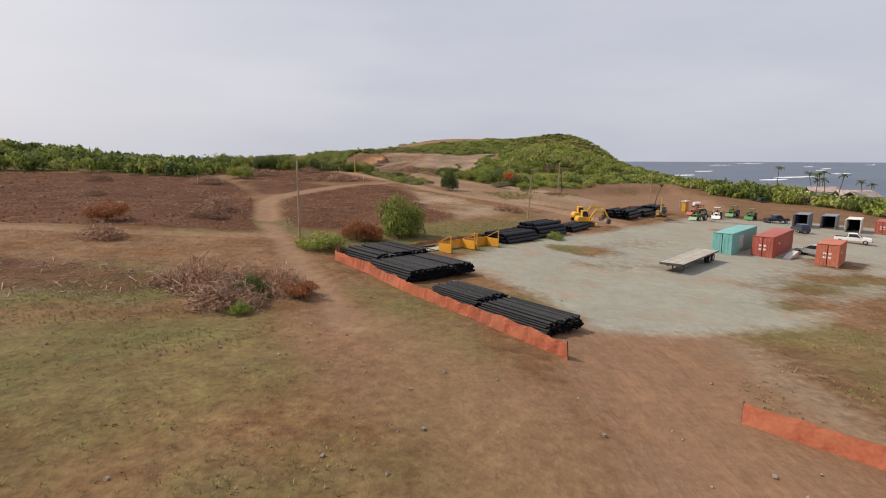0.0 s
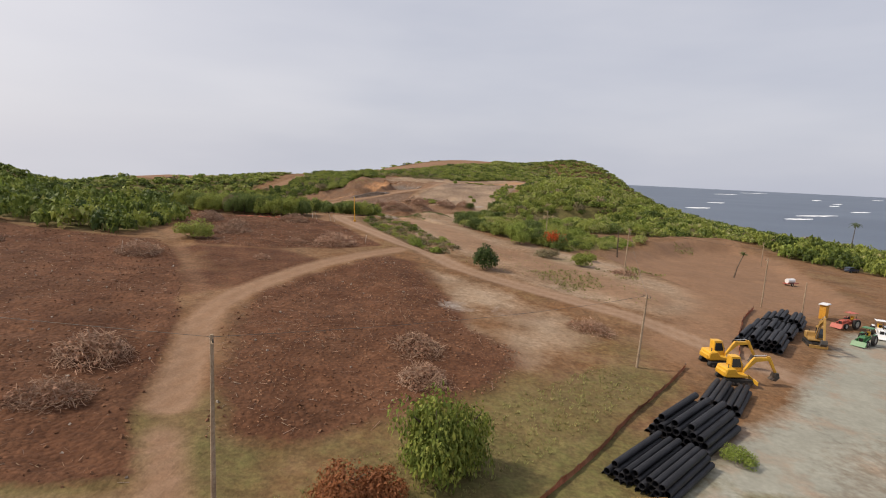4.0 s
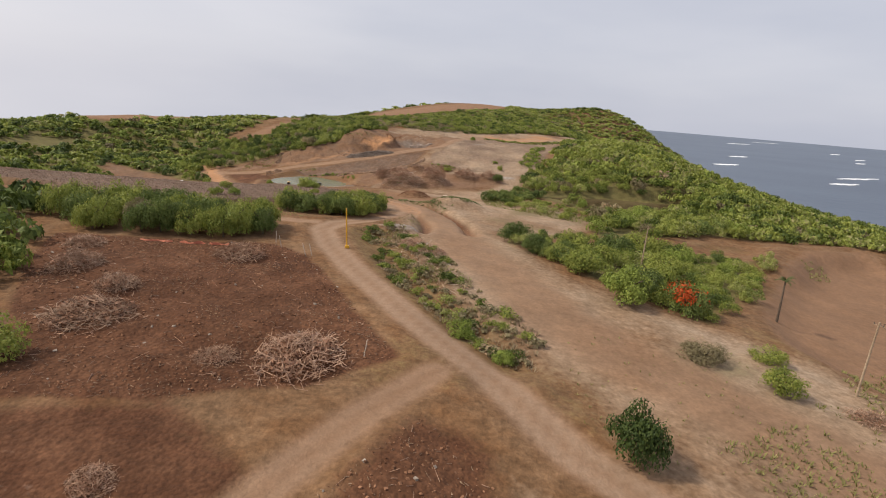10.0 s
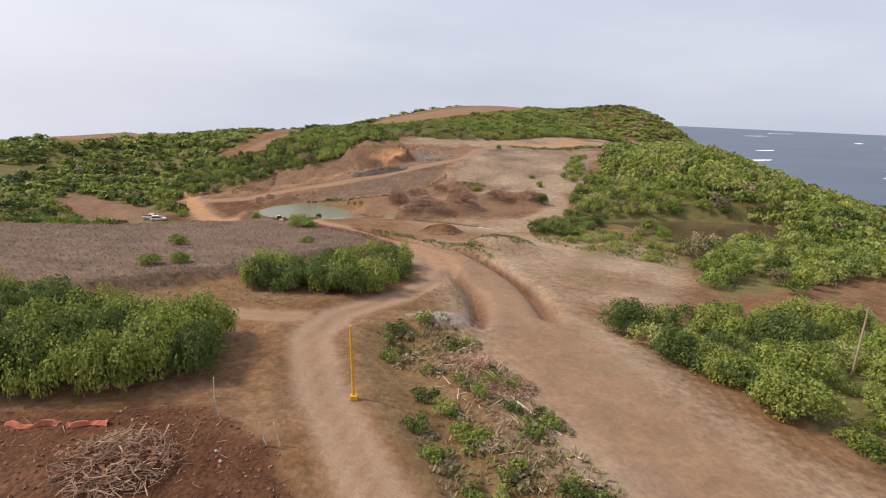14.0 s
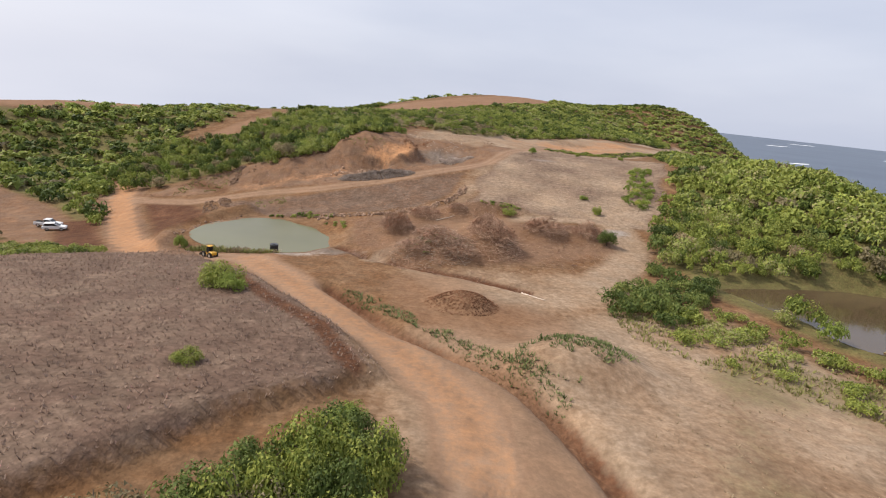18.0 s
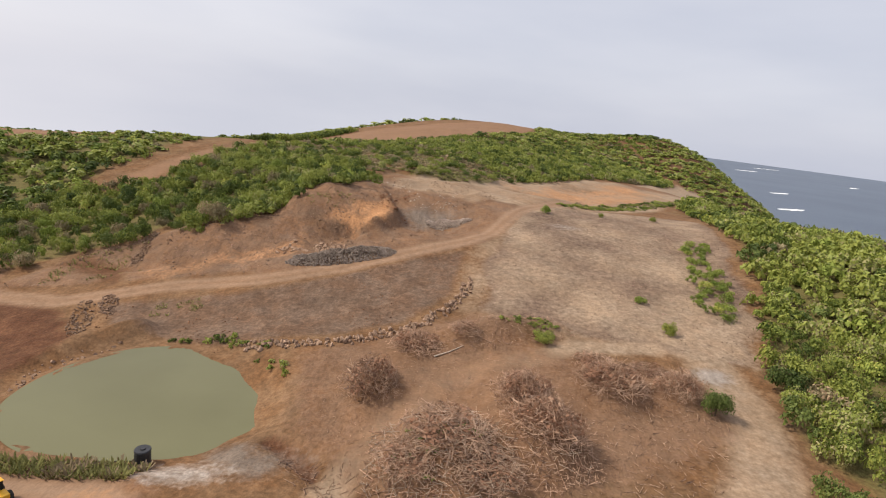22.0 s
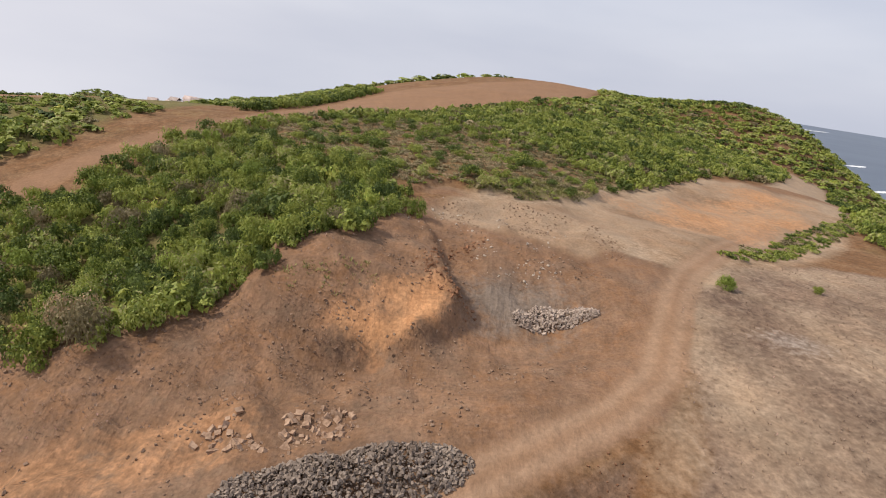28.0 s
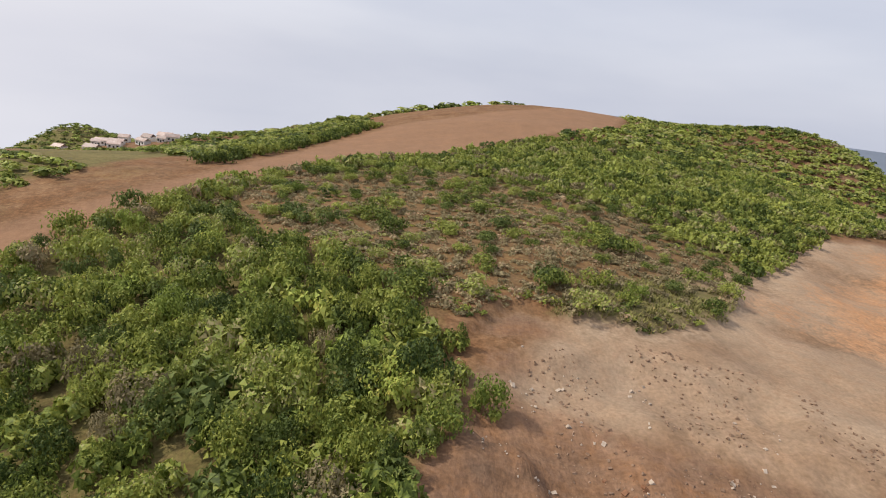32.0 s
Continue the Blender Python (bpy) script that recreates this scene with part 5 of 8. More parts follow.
wood("edge_scrub", x, y, NEAR, 0.9, 1.8, 1.2, 2.6, LEAF_BRIGHT, "light green scrub at the edge of the bare slope")
x, y = scatter([(2, 262), (12, 270), (22, 262), (30, 250), (22, 236), (10, 246), (2, 252)], 2.6, 0.34)
wood("marsh_scrub", x, y, NEAR, 0.9, 2.2, 0.8, 2.6, LEAF, "mixed green scrub on rough ground by the brown pond", 0.12)
x, y = scatter([(-2, 262), (8, 276), (14, 284), (22, 276), (14, 264), (6, 256)], 2.4, 0.8)
wood("marsh_scrub", x, y, NEAR, 1.2, 2.4, 1.6, 3.6, LEAF_DARK, "dark green bushes on rough ground by the brown pond", 0.1)
x, y = scatter([(-66, 308), (-58, 308), (-52, 305), (-46, 298), (-44, 299), (-50, 307), (-57, 310)], 1.2, 0.6)
wood("pond_reeds", x, y, FAR, 0.4, 0.9, 0.5, 1.1, LEAF, "green reeds and weeds along the pond's edge")


def tufts(name, x, y, lo, hi, mat, label, blades=7):
    n = len(x)
    z = height(x, y)
    s = rng.uniform(lo, hi, n)
    k = np.repeat(np.arange(n), blades)
    a = rng.uniform(0, 2 * math.pi, len(k))
    base = np.stack([x[k] + np.cos(a) * s[k] * 0.25, y[k] + np.sin(a) * s[k] * 0.25, z[k] - 0.03], 1)
    side = np.stack([-np.sin(a), np.cos(a), np.zeros(len(k))], 1) * (s[k] * 0.13)[:, None]
    tip = base + np.stack([np.cos(a) * s[k] * 0.6, np.sin(a) * s[k] * 0.6, s[k] * rng.uniform(0.5, 1.0, len(k))], 1)
    q = np.stack([base - side, base + side, tip + side * 0.5, tip - side * 0.5], 1)
    return tagged(new(name, soup(name, q, mat, np.repeat(np.clip(0.5 + 0.4 * rough(x, y, 9, 81) + rng.normal(0, 0.2, n), 0, 1), blades))), label, "grass", kind="stuff")


GRASS = foliage("dry_grass_blades", (0.19, 0.138, 0.078), (0.36, 0.28, 0.175))
GRASS_DARK = foliage("weed_blades", (0.075, 0.095, 0.030), (0.20, 0.23, 0.085))
GRASS_GREEN = foliage("green_grass_blades", (0.15, 0.15, 0.045), (0.32, 0.30, 0.11))
HAY = foliage("withered_stalks", (0.160, 0.106, 0.080), (0.40, 0.290, 0.220))
x, y = scatter([(-50, 8), (-4, 8), (-2, 22), (-7, 36), (-13, 48), (-20, 60), (-60, 57)], 0.46, 0.6)
ok = (rough(x, y, 6, 82) > -0.35) & clear(x, y, (), ALL_TRACKS, 0.3)
tufts("dry_grass", x[ok], y[ok], 0.05, 0.17, GRASS, "dry yellow-brown grass on bare earth", 5)
x, y = scatter([(-34, 30), (-12, 28), (-8, 38), (-12, 46), (-26, 44)], 0.28, 0.7)
ok = rough(x, y, 5, 83) > -0.1
tufts("green_grass", x[ok], y[ok], 0.06, 0.2, GRASS_GREEN, "patches of green grass round the brush pile", 5)
x, y = scatter([(-12, 58), (-6, 66), (4, 76), (14, 88), (10, 92), (-2, 79), (-12, 70), (-16, 64)], 0.4, 0.7)
tufts("green_grass", x, y, 0.08, 0.28, GRASS_GREEN, "green grass behind the pipe yard", 5)
x, y = scatter([(14, 26), (22, 22), (34, 34), (46, 46), (40, 48), (26, 38)], 0.35, 0.6)
ok = rough(x, y, 4, 84) > 0.0
tufts("green_grass", x[ok], y[ok], 0.06, 0.2, GRASS_GREEN, "weedy grass inside the orange fence", 5)
x, y = scatter([(6, 116), (30, 120), (30, 150), (16, 160), (-2, 150), (-2, 135)], 1.1, 0.5)
ok = (rough(x, y, 12, 85) > 0.05) & clear(x, y, (), ALL_TRACKS, 1)
tufts("green_grass", x[ok], y[ok], 0.1, 0.3, GRASS_GREEN, "thin green grass on the knoll", 5)
x, y = scatter(BROWN_FIELD, 0.55, 0.85)
tufts("withered_stubble", x, y, 0.07, 0.32, HAY, "withered brown stubble over the field", 6)
x, y = scatter(SPUR, 0.9, 0.75)
tufts("withered_stubble", x, y, 0.06, 0.3, HAY, "withered pale stubble over the bare slope", 5)
x, y = scatter([(-100, 345), (-84, 352), (-58, 371), (-48, 378), (-50, 366), (-64, 355), (-86, 342)], 1.0, 0.55)
tufts("withered_stubble", x, y, 0.1, 0.32, HAY, "withered stubble on the quarry's upper slope", 5)
x, y = scatter([(-82, 338), (-74, 351), (-62, 360), (-50, 360), (-47, 352), (-56, 345), (-68, 342)], 0.55, 0.8)
ok = rough(x, y, 5, 87) > -0.35
tufts("withered_stubble", x[ok], y[ok], 0.08, 0.3, HAY, "withered stubble on the quarry's upper slope", 5)
x, y = scatter([(-58, 361), (-54, 364), (-47, 365.5), (-45.5, 362.5), (-51, 358.5), (-55, 358)], 0.5, 0.6)
ok = rough(x, y, 3, 88) > -0.1
tufts("green_grass", x[ok], y[ok], 0.15, 0.5, GRASS_GREEN, "green weeds on the quarry's upper slope", 6)
x, y = scatter([(-18, 236), (-10, 235), (-2, 242), (-5, 249), (-12, 246)], 0.42, 0.6)
ok = rough(x, y, 3, 97) > -0.15
tufts("heap_weeds", x[ok], y[ok], 0.15, 0.55, GRASS_DARK, "green weeds growing over a heap of clay", 7)
x, y = scatter([(-41, 263), (-35, 255), (-24, 244.5), (-16, 235.5), (-12.5, 230), (-11, 232), (-14.5, 237.5), (-22, 246), (-33, 257)], 0.32, 0.6)
ok = rough(x, y, 5, 98) > -0.2
tufts("ditch_weeds", x[ok], y[ok], 0.12, 0.45, GRASS_DARK, "green weeds along the roadside ditch", 7)
x, y = scatter([(0, 264), (14, 262), (30, 250), (24, 234), (8, 244), (0, 252)], 0.6, 0.7)
ok = rough(x, y, 6, 99) > -0.2
tufts("marsh_grass", x[ok], y[ok], 0.2, 0.7, GRASS_GREEN, "yellow-green rough grass by the brown pond", 6)
for ring in ([(30, 143), (36, 145), (44, 158), (38, 158), (32, 150)], [(66, 206), (74, 210), (78, 220), (70, 216)], [(22, 134), (30, 136), (33, 144), (24, 143)], [(12, 120), (22, 128), (22, 140), (10, 134)]):
    x, y = scatter(ring, 0.5, 0.7)
    ok = rough(x, y, 4, 86) > -0.15
    tufts("green_grass", x[ok], y[ok], 0.12, 0.45, GRASS_GREEN, "patch of green weeds on bare red earth", 6)
x, y = scatter([(-71.5, 321), (-65, 321.5), (-63, 318), (-67.5, 316.5), (-71.5, 317)], 0.4, 0.6)
ok = rough(x, y, 3, 89) > -0.1
tufts("green_grass", x[ok], y[ok], 0.15, 0.5, GRASS_GREEN, "green weeds on the filled slope", 6)
x, y = scatter([(-104, 331), (-97, 344), (-86, 348), (-80, 340), (-88, 331)], 0.6, 0.6)
ok = rough(x, y, 4, 90) > 0.0
tufts("green_grass", x[ok], y[ok], 0.15, 0.6, GRASS_GREEN, "weeds on the dark slope beside the rock chute", 6)
x, y = scatter([(-69, 280.5), (-64, 280), (-56, 281), (-53, 280), (-54, 277.4), (-61, 277.6), (-69, 278.8)], 0.3, 0.8)
tufts("pond_reeds", x, y, 0.2, 0.75, GRASS_GREEN, "olive grass and reeds between track and pond", 7)
ok = rough(x, y, 4, 110) > 0.1
tufts("pond_reeds", x[ok] + 0.2, y[ok], 0.3, 0.9, GRASS, "dry reeds between track and pond", 6)
x, y = scatter([(-27, 188), (-20, 192), (-14, 178), (-8, 162), (-2, 150), (-4, 142), (-10, 144), (-15, 152), (-21, 166)], 0.5, 0.7)
ok = (rough(x, y, 5, 115) > -0.3) & clear(x, y, (), [TRACKS["main_track"]], 0.8)
tufts("dry_grass", x[ok], y[ok], 0.15, 0.55, GRASS, "dry brown grass in the roadside gully", 6)
ok &= rough(x, y, 6, 116) > 0.1
tufts("green_grass", x[ok] + 0.2, y[ok], 0.15, 0.55, GRASS_GREEN, "olive grass in the roadside gully", 6)
x, y = scatter([(-60, 10), (-4, 8), (-3, 20), (-9, 32), (-24, 33), (-60, 38)], 0.5, 0.6)
ok = rough(x, y, 6, 117) > 0.0
tufts("green_grass", x[ok], y[ok], 0.06, 0.22, GRASS_GREEN, "olive grass on the first field", 5)
x, y = scatter([(-36, 407), (-24, 406), (-12, 413), (-6, 422), (-16, 424), (-30, 416)], 0.5, 0.75)
ok = rough(x, y, 5, 106) > -0.3
tufts("green_grass", x[ok], y[ok], 0.2, 0.7, GRASS_GREEN, "bright green grass on the edge of the terrace", 6)
x, y = scatter([(-20, 216), (-17.8, 207), (-16.4, 196), (-25, 193), (-22, 205)], 0.5, 0.6)
tufts("green_grass", x, y, 0.07, 0.24, GRASS, "dry weeds on the bank between road and wash", 6)
ok = rough(x, y, 4, 120) > 0.1
tufts("green_grass", x[ok] + 0.2, y[ok], 0.07, 0.26, GRASS_GREEN, "green weeds on the bank between road and wash", 6)
x, y = scatter([(-62, 194), (-40, 192.5), (-36, 195), (-42, 199), (-50, 204), (-62, 200)], 0.7, 0.7)
tufts("green_grass", x, y, 0.1, 0.35, GRASS_GREEN, "rough green grass before the thicket", 6)
x, y = scatter([(-6, 200), (10, 204), (34, 236), (26, 250), (6, 248), (-6, 232), (-10, 215)], 1.2, 0.5)
tufts("dry_grass", x, y, 0.1, 0.28, GRASS, "thin dry grass on bare earth", 5)


# ---- clods, stones, brush ----
def stones(x, y, lo, hi, sink=0.3, lift=None):
    """Rough five-sided lumps (eight quads, some folded to a point) at those places."""
    n = len(x)
    s = rng.uniform(0, 1, n) ** 2.2 * (hi - lo) + lo
    z = (height(x, y) if lift is None else lift) + s * (0.5 - sink)
    axes = rng.normal(size=(n, 3, 3))
    u = axes[:, 0] / np.linalg.norm(axes[:, 0], axis=1, keepdims=True)
    v = np.cross(u, axes[:, 1])
    v /= np.linalg.norm(v, axis=1, keepdims=True)
    w = np.cross(u, v)
    c = np.stack([x, y, z], 1)
    corner = []
    for k in range(8):
        a, b, d = (1 if k & 1 else -1), (1 if k & 2 else -1), (1 if k & 4 else -1)
        j = rng.uniform(0.3, 0.62, (n, 3)) * s[:, None]
        corner.append(c + u * j[:, :1] * a * 1.15 + v * j[:, 1:2] * b * 0.85 + w * j[:, 2:] * d * 0.7)
    f = ((0, 2, 3, 1), (4, 5, 7, 6), (0, 1, 5, 4), (2, 6, 7, 3), (0, 4, 6, 2), (1, 3, 7, 5))
    return np.concatenate([np.stack([corner[i] for i in q], 1) for q in f])


CLOD = plain("red_brown_clods", (0.080, 0.036, 0.019), (0.26, 0.138, 0.080), 0.35, 0.98)
PALE_STONE = plain("pale_stones", (0.24, 0.19, 0.15), (0.42, 0.36, 0.30), 0.4, 0.95)
ROCK = plain("grey_brown_rock", (0.17, 0.105, 0.070), (0.38, 0.262, 0.185), 0.5, 0.95, bump=0.4)
ROCK_GREY = plain("grey_broken_rock", (0.15, 0.112, 0.090), (0.40, 0.325, 0.270), 0.5, 0.95, bump=0.4)
for ring, step in zip(TILTH[:3], (0.75, 0.5, 0.55)):
    x, y = scatter(ring, step, 0.7)
    ok = clear(x, y, (), ALL_TRACKS, 0.3) & (x > -95)
    tagged(new("clods", soup("clods", stones(x[ok], y[ok], 0.05, 0.24, 0.45), CLOD)), "loose red-brown clods on the tilled field", "soil", kind="stuff")
    x, y = scatter(ring, 2.6, 0.45)
    ok = clear(x, y, (), ALL_TRACKS, 0.3)
    tagged(new("field_stones", soup("field_stones", stones(x[ok], y[ok], 0.06, 0.28, 0.45), PALE_STONE)), "pale stones scattered on the tilled field", "stones", kind="stuff")
x, y = scatter(CUT, 0.55, 0.8)
ok = rough(x, y, 6, 91) > 0.12
x, y = x[ok], y[ok]
ok = clear(x, y, (), [TRACKS["quarry_track"]], 0.5)
tagged(new("rubble", soup("rubble", stones(x[ok], y[ok], 0.04, 0.36, 0.6), ROCK)), "loose brown rubble on the quarry floor", "rubble", kind="stuff")
x, y = scatter(FILL, 0.8, 0.8)
ok = rough(x, y, 6, 92) > 0.0
x, y = x[ok], y[ok]
ok = clear(x, y, (), [TRACKS["quarry_track"]], 0.5)
tagged(new("rubble", soup("rubble", stones(x[ok], y[ok], 0.04, 0.24, 0.45), CLOD)), "loose brown rubble on the filled slope", "rubble", kind="stuff")
x, y = scatter([(-4, 10), (14, 6), (16, 40), (0, 60), (-30, 62), (-60, 60), (-60, 10)], 2.2, 0.4)
tagged(new("pebbles", soup("pebbles", stones(x, y, 0.06, 0.2), PALE_STONE)), "small pale stones on bare earth", "stones", kind="stuff")
for cx, cy, rx, ry, high, turn, n, mat, lab in ((-44.5, 337.0, 10.5, 3.4, 1.2, 14, 4200, ROCK_GREY, "heap of broken grey rock beside the quarry track"), (-23.4, 366.6, 5.6, 1.9, 0.7, 4, 1500, ROCK_GREY, "low heap of broken grey rock in the pit"),
                                               (-81, 316, 1.8, 8, 0.2, 25, 300, ROCK, "rocks tumbled down the bank to the pond"), (-86.3, 346.5, 1.5, 9, 0.25, 10, 460, ROCK, "rocks tumbled down a chute in the quarry slope"), (-79.6, 321, 1.5, 4.5, 0.2, 28, 240, ROCK, "rocks tumbled below the quarry track"),
                                               (-21, 256.5, 5.0, 4.4, 0.03, 0, 2600, CLOD, "round heap of brown gravel")):
    a, r = rng.uniform(0, 2 * math.pi, n), np.sqrt(rng.uniform(0, 1, n))
    c, s = math.cos(radians(turn)), math.sin(radians(turn))
    px, py = r * np.cos(a) * rx, r * np.sin(a) * ry
    x, y = cx + px * c - py * s, cy + px * s + py * c
    z = height(x, y) + high * (1 - r ** 2) * rng.uniform(0.4, 1.0, n)
    lo, hi = (0.05, 0.16) if "gravel" in lab else (0.08, 0.40) if "in the pit" in lab else (0.08, 0.36) if "tumbled" in lab else (0.07, 0.38)
    tagged(new("rock_heap", soup("rock_heap", stones(x, y, lo, hi, 0.3, z), mat)), lab, "rocks", kind="stuff")
x, y = scatter([(-60, 339.5), (-55, 344.5), (-46, 347), (-43.5, 343), (-52, 340)], 0.42, 0.8)
ok = rough(x, y, 3.5, 108) > -0.2
tagged(new("rock_outcrop", soup("rock_outcrop", stones(x[ok], y[ok], 0.12, 0.85, 0.62), ROCK)), "angular pale brown rock sticking out of the cut face", "rocks", kind="stuff")
x, y = scatter([(-74.5, 284), (-76.5, 291), (-76, 300), (-70, 308), (-69, 305.5), (-73, 299), (-74, 290.5), (-72.5, 285.5)], 0.7, 0.8)
tagged(new("shore_rocks", soup("shore_rocks", stones(x, y, 0.08, 0.5, 0.4), ROCK)), "brown rocks along the foot of the pond's bank", "rocks", kind="stuff")
x, y = scatter([(-46, 384), (-40, 400), (-20, 398), (-14, 384), (-24, 372), (-34, 374)], 0.7, 0.8)
ok = rough(x, y, 4, 109) > 0.25
tagged(new("field_stones", soup("field_stones", stones(x[ok], y[ok], 0.05, 0.4, 0.45), PALE_STONE)), "pale stones scattered on the quarry terrace", "stones", kind="stuff")
# broken rock along the lip of the cut
x, y = [], []
for (ax, ay), (cx, cy) in zip(*[[(-33.5, 383), (-37, 378), (-39.4, 373.3), (-40.6, 369), (-40.1, 366.8), (-36.9, 364.3), (-34.5, 365.5)][k:] for k in (0, 1)]):
    u = rng.uniform(0, 1, 60)
    x.append(ax + (cx - ax) * u + rng.normal(0, 0.8, 60))
    y.append(ay + (cy - ay) * u + rng.normal(0, 0.8, 60))
x, y = np.concatenate(x), np.concatenate(y)
tagged(new("broken_ledge", soup("broken_ledge", stones(x, y, 0.08, 0.5, 0.6), CLOD)), "broken brown rock along the lip of the quarry cut", "rocks", kind="stuff")


def stick_mesh(n, radius, tall, lo, hi, thick, seed):
    """A tangle of branches in a low dome."""
    g = np.random.default_rng(seed)
    a, r = g.uniform(0, 2 * math.pi, n), np.sqrt(g.uniform(0, 1, n))
    top = tall * (1 - 0.85 * r ** 1.5)
    c = np.stack([r * np.cos(a) * radius, r * np.sin(a) * radius, top * g.uniform(0.25, 1.0, n)], 1)
    d = g.normal(size=(n, 3))
    d[:, 2] *= 0.85
    d /= np.linalg.norm(d, axis=1, keepdims=True)
    ln = (g.uniform(0, 1, n) ** 1.7 * (hi - lo) + lo)[:, None]
    u = np.cross(d, g.normal(size=(n, 3)))
    u /= np.linalg.norm(u, axis=1, keepdims=True)
    w = np.cross(d, u)
    th = (thick * g.uniform(0.4, 1.3, n))[:, None]
    bend = g.normal(0, 0.10, (n, 3)) * ln
    quads = []
    ring = [u, -0.5 * u + 0.87 * w, -0.5 * u - 0.87 * w]
    p0, p1, p2 = c - d * ln / 2, c + bend, c + d * ln / 2
    for k in range(3):
        e, f = ring[k], ring[(k + 1) % 3]
        quads.append(np.stack([p0 + e * th, p0 + f * th, p1 + f * th * 0.8, p1 + e * th * 0.8], 1))
        quads.append(np.stack([p1 + e * th * 0.8, p1 + f * th * 0.8, p2 + f * th * 0.3, p2 + e * th * 0.3], 1))
    q = np.concatenate(quads)
    q[:, :, 2] = np.maximum(q[:, :, 2], -0.1)
    return q


BRUSH = [soup("branches", stick_mesh(420, 1.0, 0.90, 0.14, 0.65, 0.0118, 100 + k), STICK) for k in range(3)]
BRUSH_PALE = [soup("branches", stick_mesh(150, 1.0, 0.92, 0.12, 0.65, 0.0058, 200 + k), STICK_PALE) for k in range(3)]
WITHERED = [soup("leaves", crown(420, 0.055, 12, 0.0, 0.62), LEAF_WITHERED, np.full(420, 0.5)) for k in range(2)]
STICK_WARM = plain("cut_branches", (0.19, 0.105, 0.066), (0.48, 0.33, 0.235), 0.7, 0.95)
BRUSH_WARM = [soup("branches", stick_mesh(420, 1.0, 0.90, 0.14, 0.65, 0.0122, 400 + k), STICK_WARM) for k in range(3)]
CUT_LOGS = [soup("log_tangle", stick_mesh(46, 0.85, 0.95, 0.25, 0.75, 0.019, 500 + k), STICK_WARM) for k in range(3)]
SCRAP = [soup("twigs", stick_mesh(170, 1.0, 0.30, 0.12, 0.5, 0.008, 300 + k), STICK) for k in range(2)]


def brush_pile(x, y, r, tall, label="tangled pile of dead brown branches on tilled earth", pale=True, warm=False):
    root = new("brush_pile")
    root.matrix_world = Matrix.Translation((x, y, ground_at(x, y) - 0.1)) @ pose(0, 0, 0, 0, 0, random.uniform(0, 360)) @ Matrix.Diagonal((r, r * random.uniform(0.75, 1.0), tall / 0.75, 1))
    kids = [new("branch_tangle", random.choice(BRUSH_WARM if warm else BRUSH)), new("twig_litter", random.choice(SCRAP))]
    kids.append(new("withered_leaves", random.choice(WITHERED)))
    kids[1].matrix_world = Matrix.Diagonal((1.25, 1.25, 0.45, 1))
    kids.append(new("log_tangle", random.choice(CUT_LOGS)))
    if pale:
        kids.append(new("pale_branch_tangle", random.choice(BRUSH_PALE)))
    for k in kids:
        k.parent = root
        tagged(k, kind="stuff")
    return tagged(root, label, "brush pile", "brush piles")


for bx, by, br, bt in ((-33.6, 82, 3.2, 2.4), (-36, 57.6, 2.2, 1.6), (-31.5, 74, 2.4, 1.6), (-7, 83.2, 2.4, 1.6), (-8, 91, 3.0, 1.6), (12.6, 103.6, 2.6, 1.6), (-50, 119, 3, 2),
                       (-54, 154, 2.8, 2.0), (-45.5, 142.5, 3.6, 1.8), (-47, 149.5, 2.4, 1.4), (-39.5, 164, 3.0, 1.8), (-25.2, 138.8, 4.0, 2.2), (-32, 137.5, 1.8, 0.9), (-58, 162, 2.4, 1.4), (-33, 122, 1.6, 0.9), (28.5, 141, 2.2, 1.2), (-80, 96, 3, 1.8), (-74, 120, 3, 1.8), (-58, 92, 2.6, 1.5)):
    brush_pile(bx, by, br * 1.1, bt * 0.9, pale=bx < -45, warm=True)
for bx, by, br, bt in ((-34.2, 294.6, 4.2, 3.2), (-16.4, 290.5, 3.6, 2.6), (-15.4, 284.5, 4.0, 2.8), (-16.2, 294.8, 3.0, 1.4), (-4.2, 297.2, 4.4, 2.6), (4.4, 297.0, 3.2, 2.6), (-29, 305.6, 3.6, 1.8), (-25.5, 283, 4.6, 1.8), (-22, 279, 4.0, 1.2), (-29, 279.5, 3.4, 1.2), (-22, 308.5, 2.8, 0.9), (-4, 305, 3.4, 0.7), (3, 303.5, 3.0, 0.6)):
    brush_pile(bx, by, br, bt, "tangled heap of cut branches in the clearing by the pond", bx > 3 or by < 283.5, True)


def strewn(x, y, lo, hi, thick, depth, mat, label):
    """Branches lying over the ground at all angles: a tapered three-sided stick for each."""
    n = len(x)
    c = np.stack([x, y, height(x, y) + rng.uniform(0, depth, n)], 1)
    d = rng.normal(size=(n, 3)) * np.array([1, 1, 0.38])
    d /= np.linalg.norm(d, axis=1, keepdims=True)
    ln = (rng.uniform(0, 1, n) ** 1.8 * (hi - lo) + lo)[:, None] / 2
    u = np.cross(d, rng.normal(size=(n, 3)))
    u /= np.linalg.norm(u, axis=1, keepdims=True)
    w = np.cross(d, u)
    th = (thick * rng.uniform(0.5, 1.5, n))[:, None]
    ring = [u, -0.5 * u + 0.87 * w, -0.5 * u - 0.87 * w]
    q = np.concatenate([np.stack([c - d * ln + ring[k] * th, c - d * ln + ring[k - 1] * th, c + d * ln + ring[k - 1] * th * 0.45, c + d * ln + ring[k] * th * 0.45], 1) for k in range(3)])
    return tagged(new("strewn_branches", soup("strewn_branches", q, mat)), label, "branches", kind="stuff")


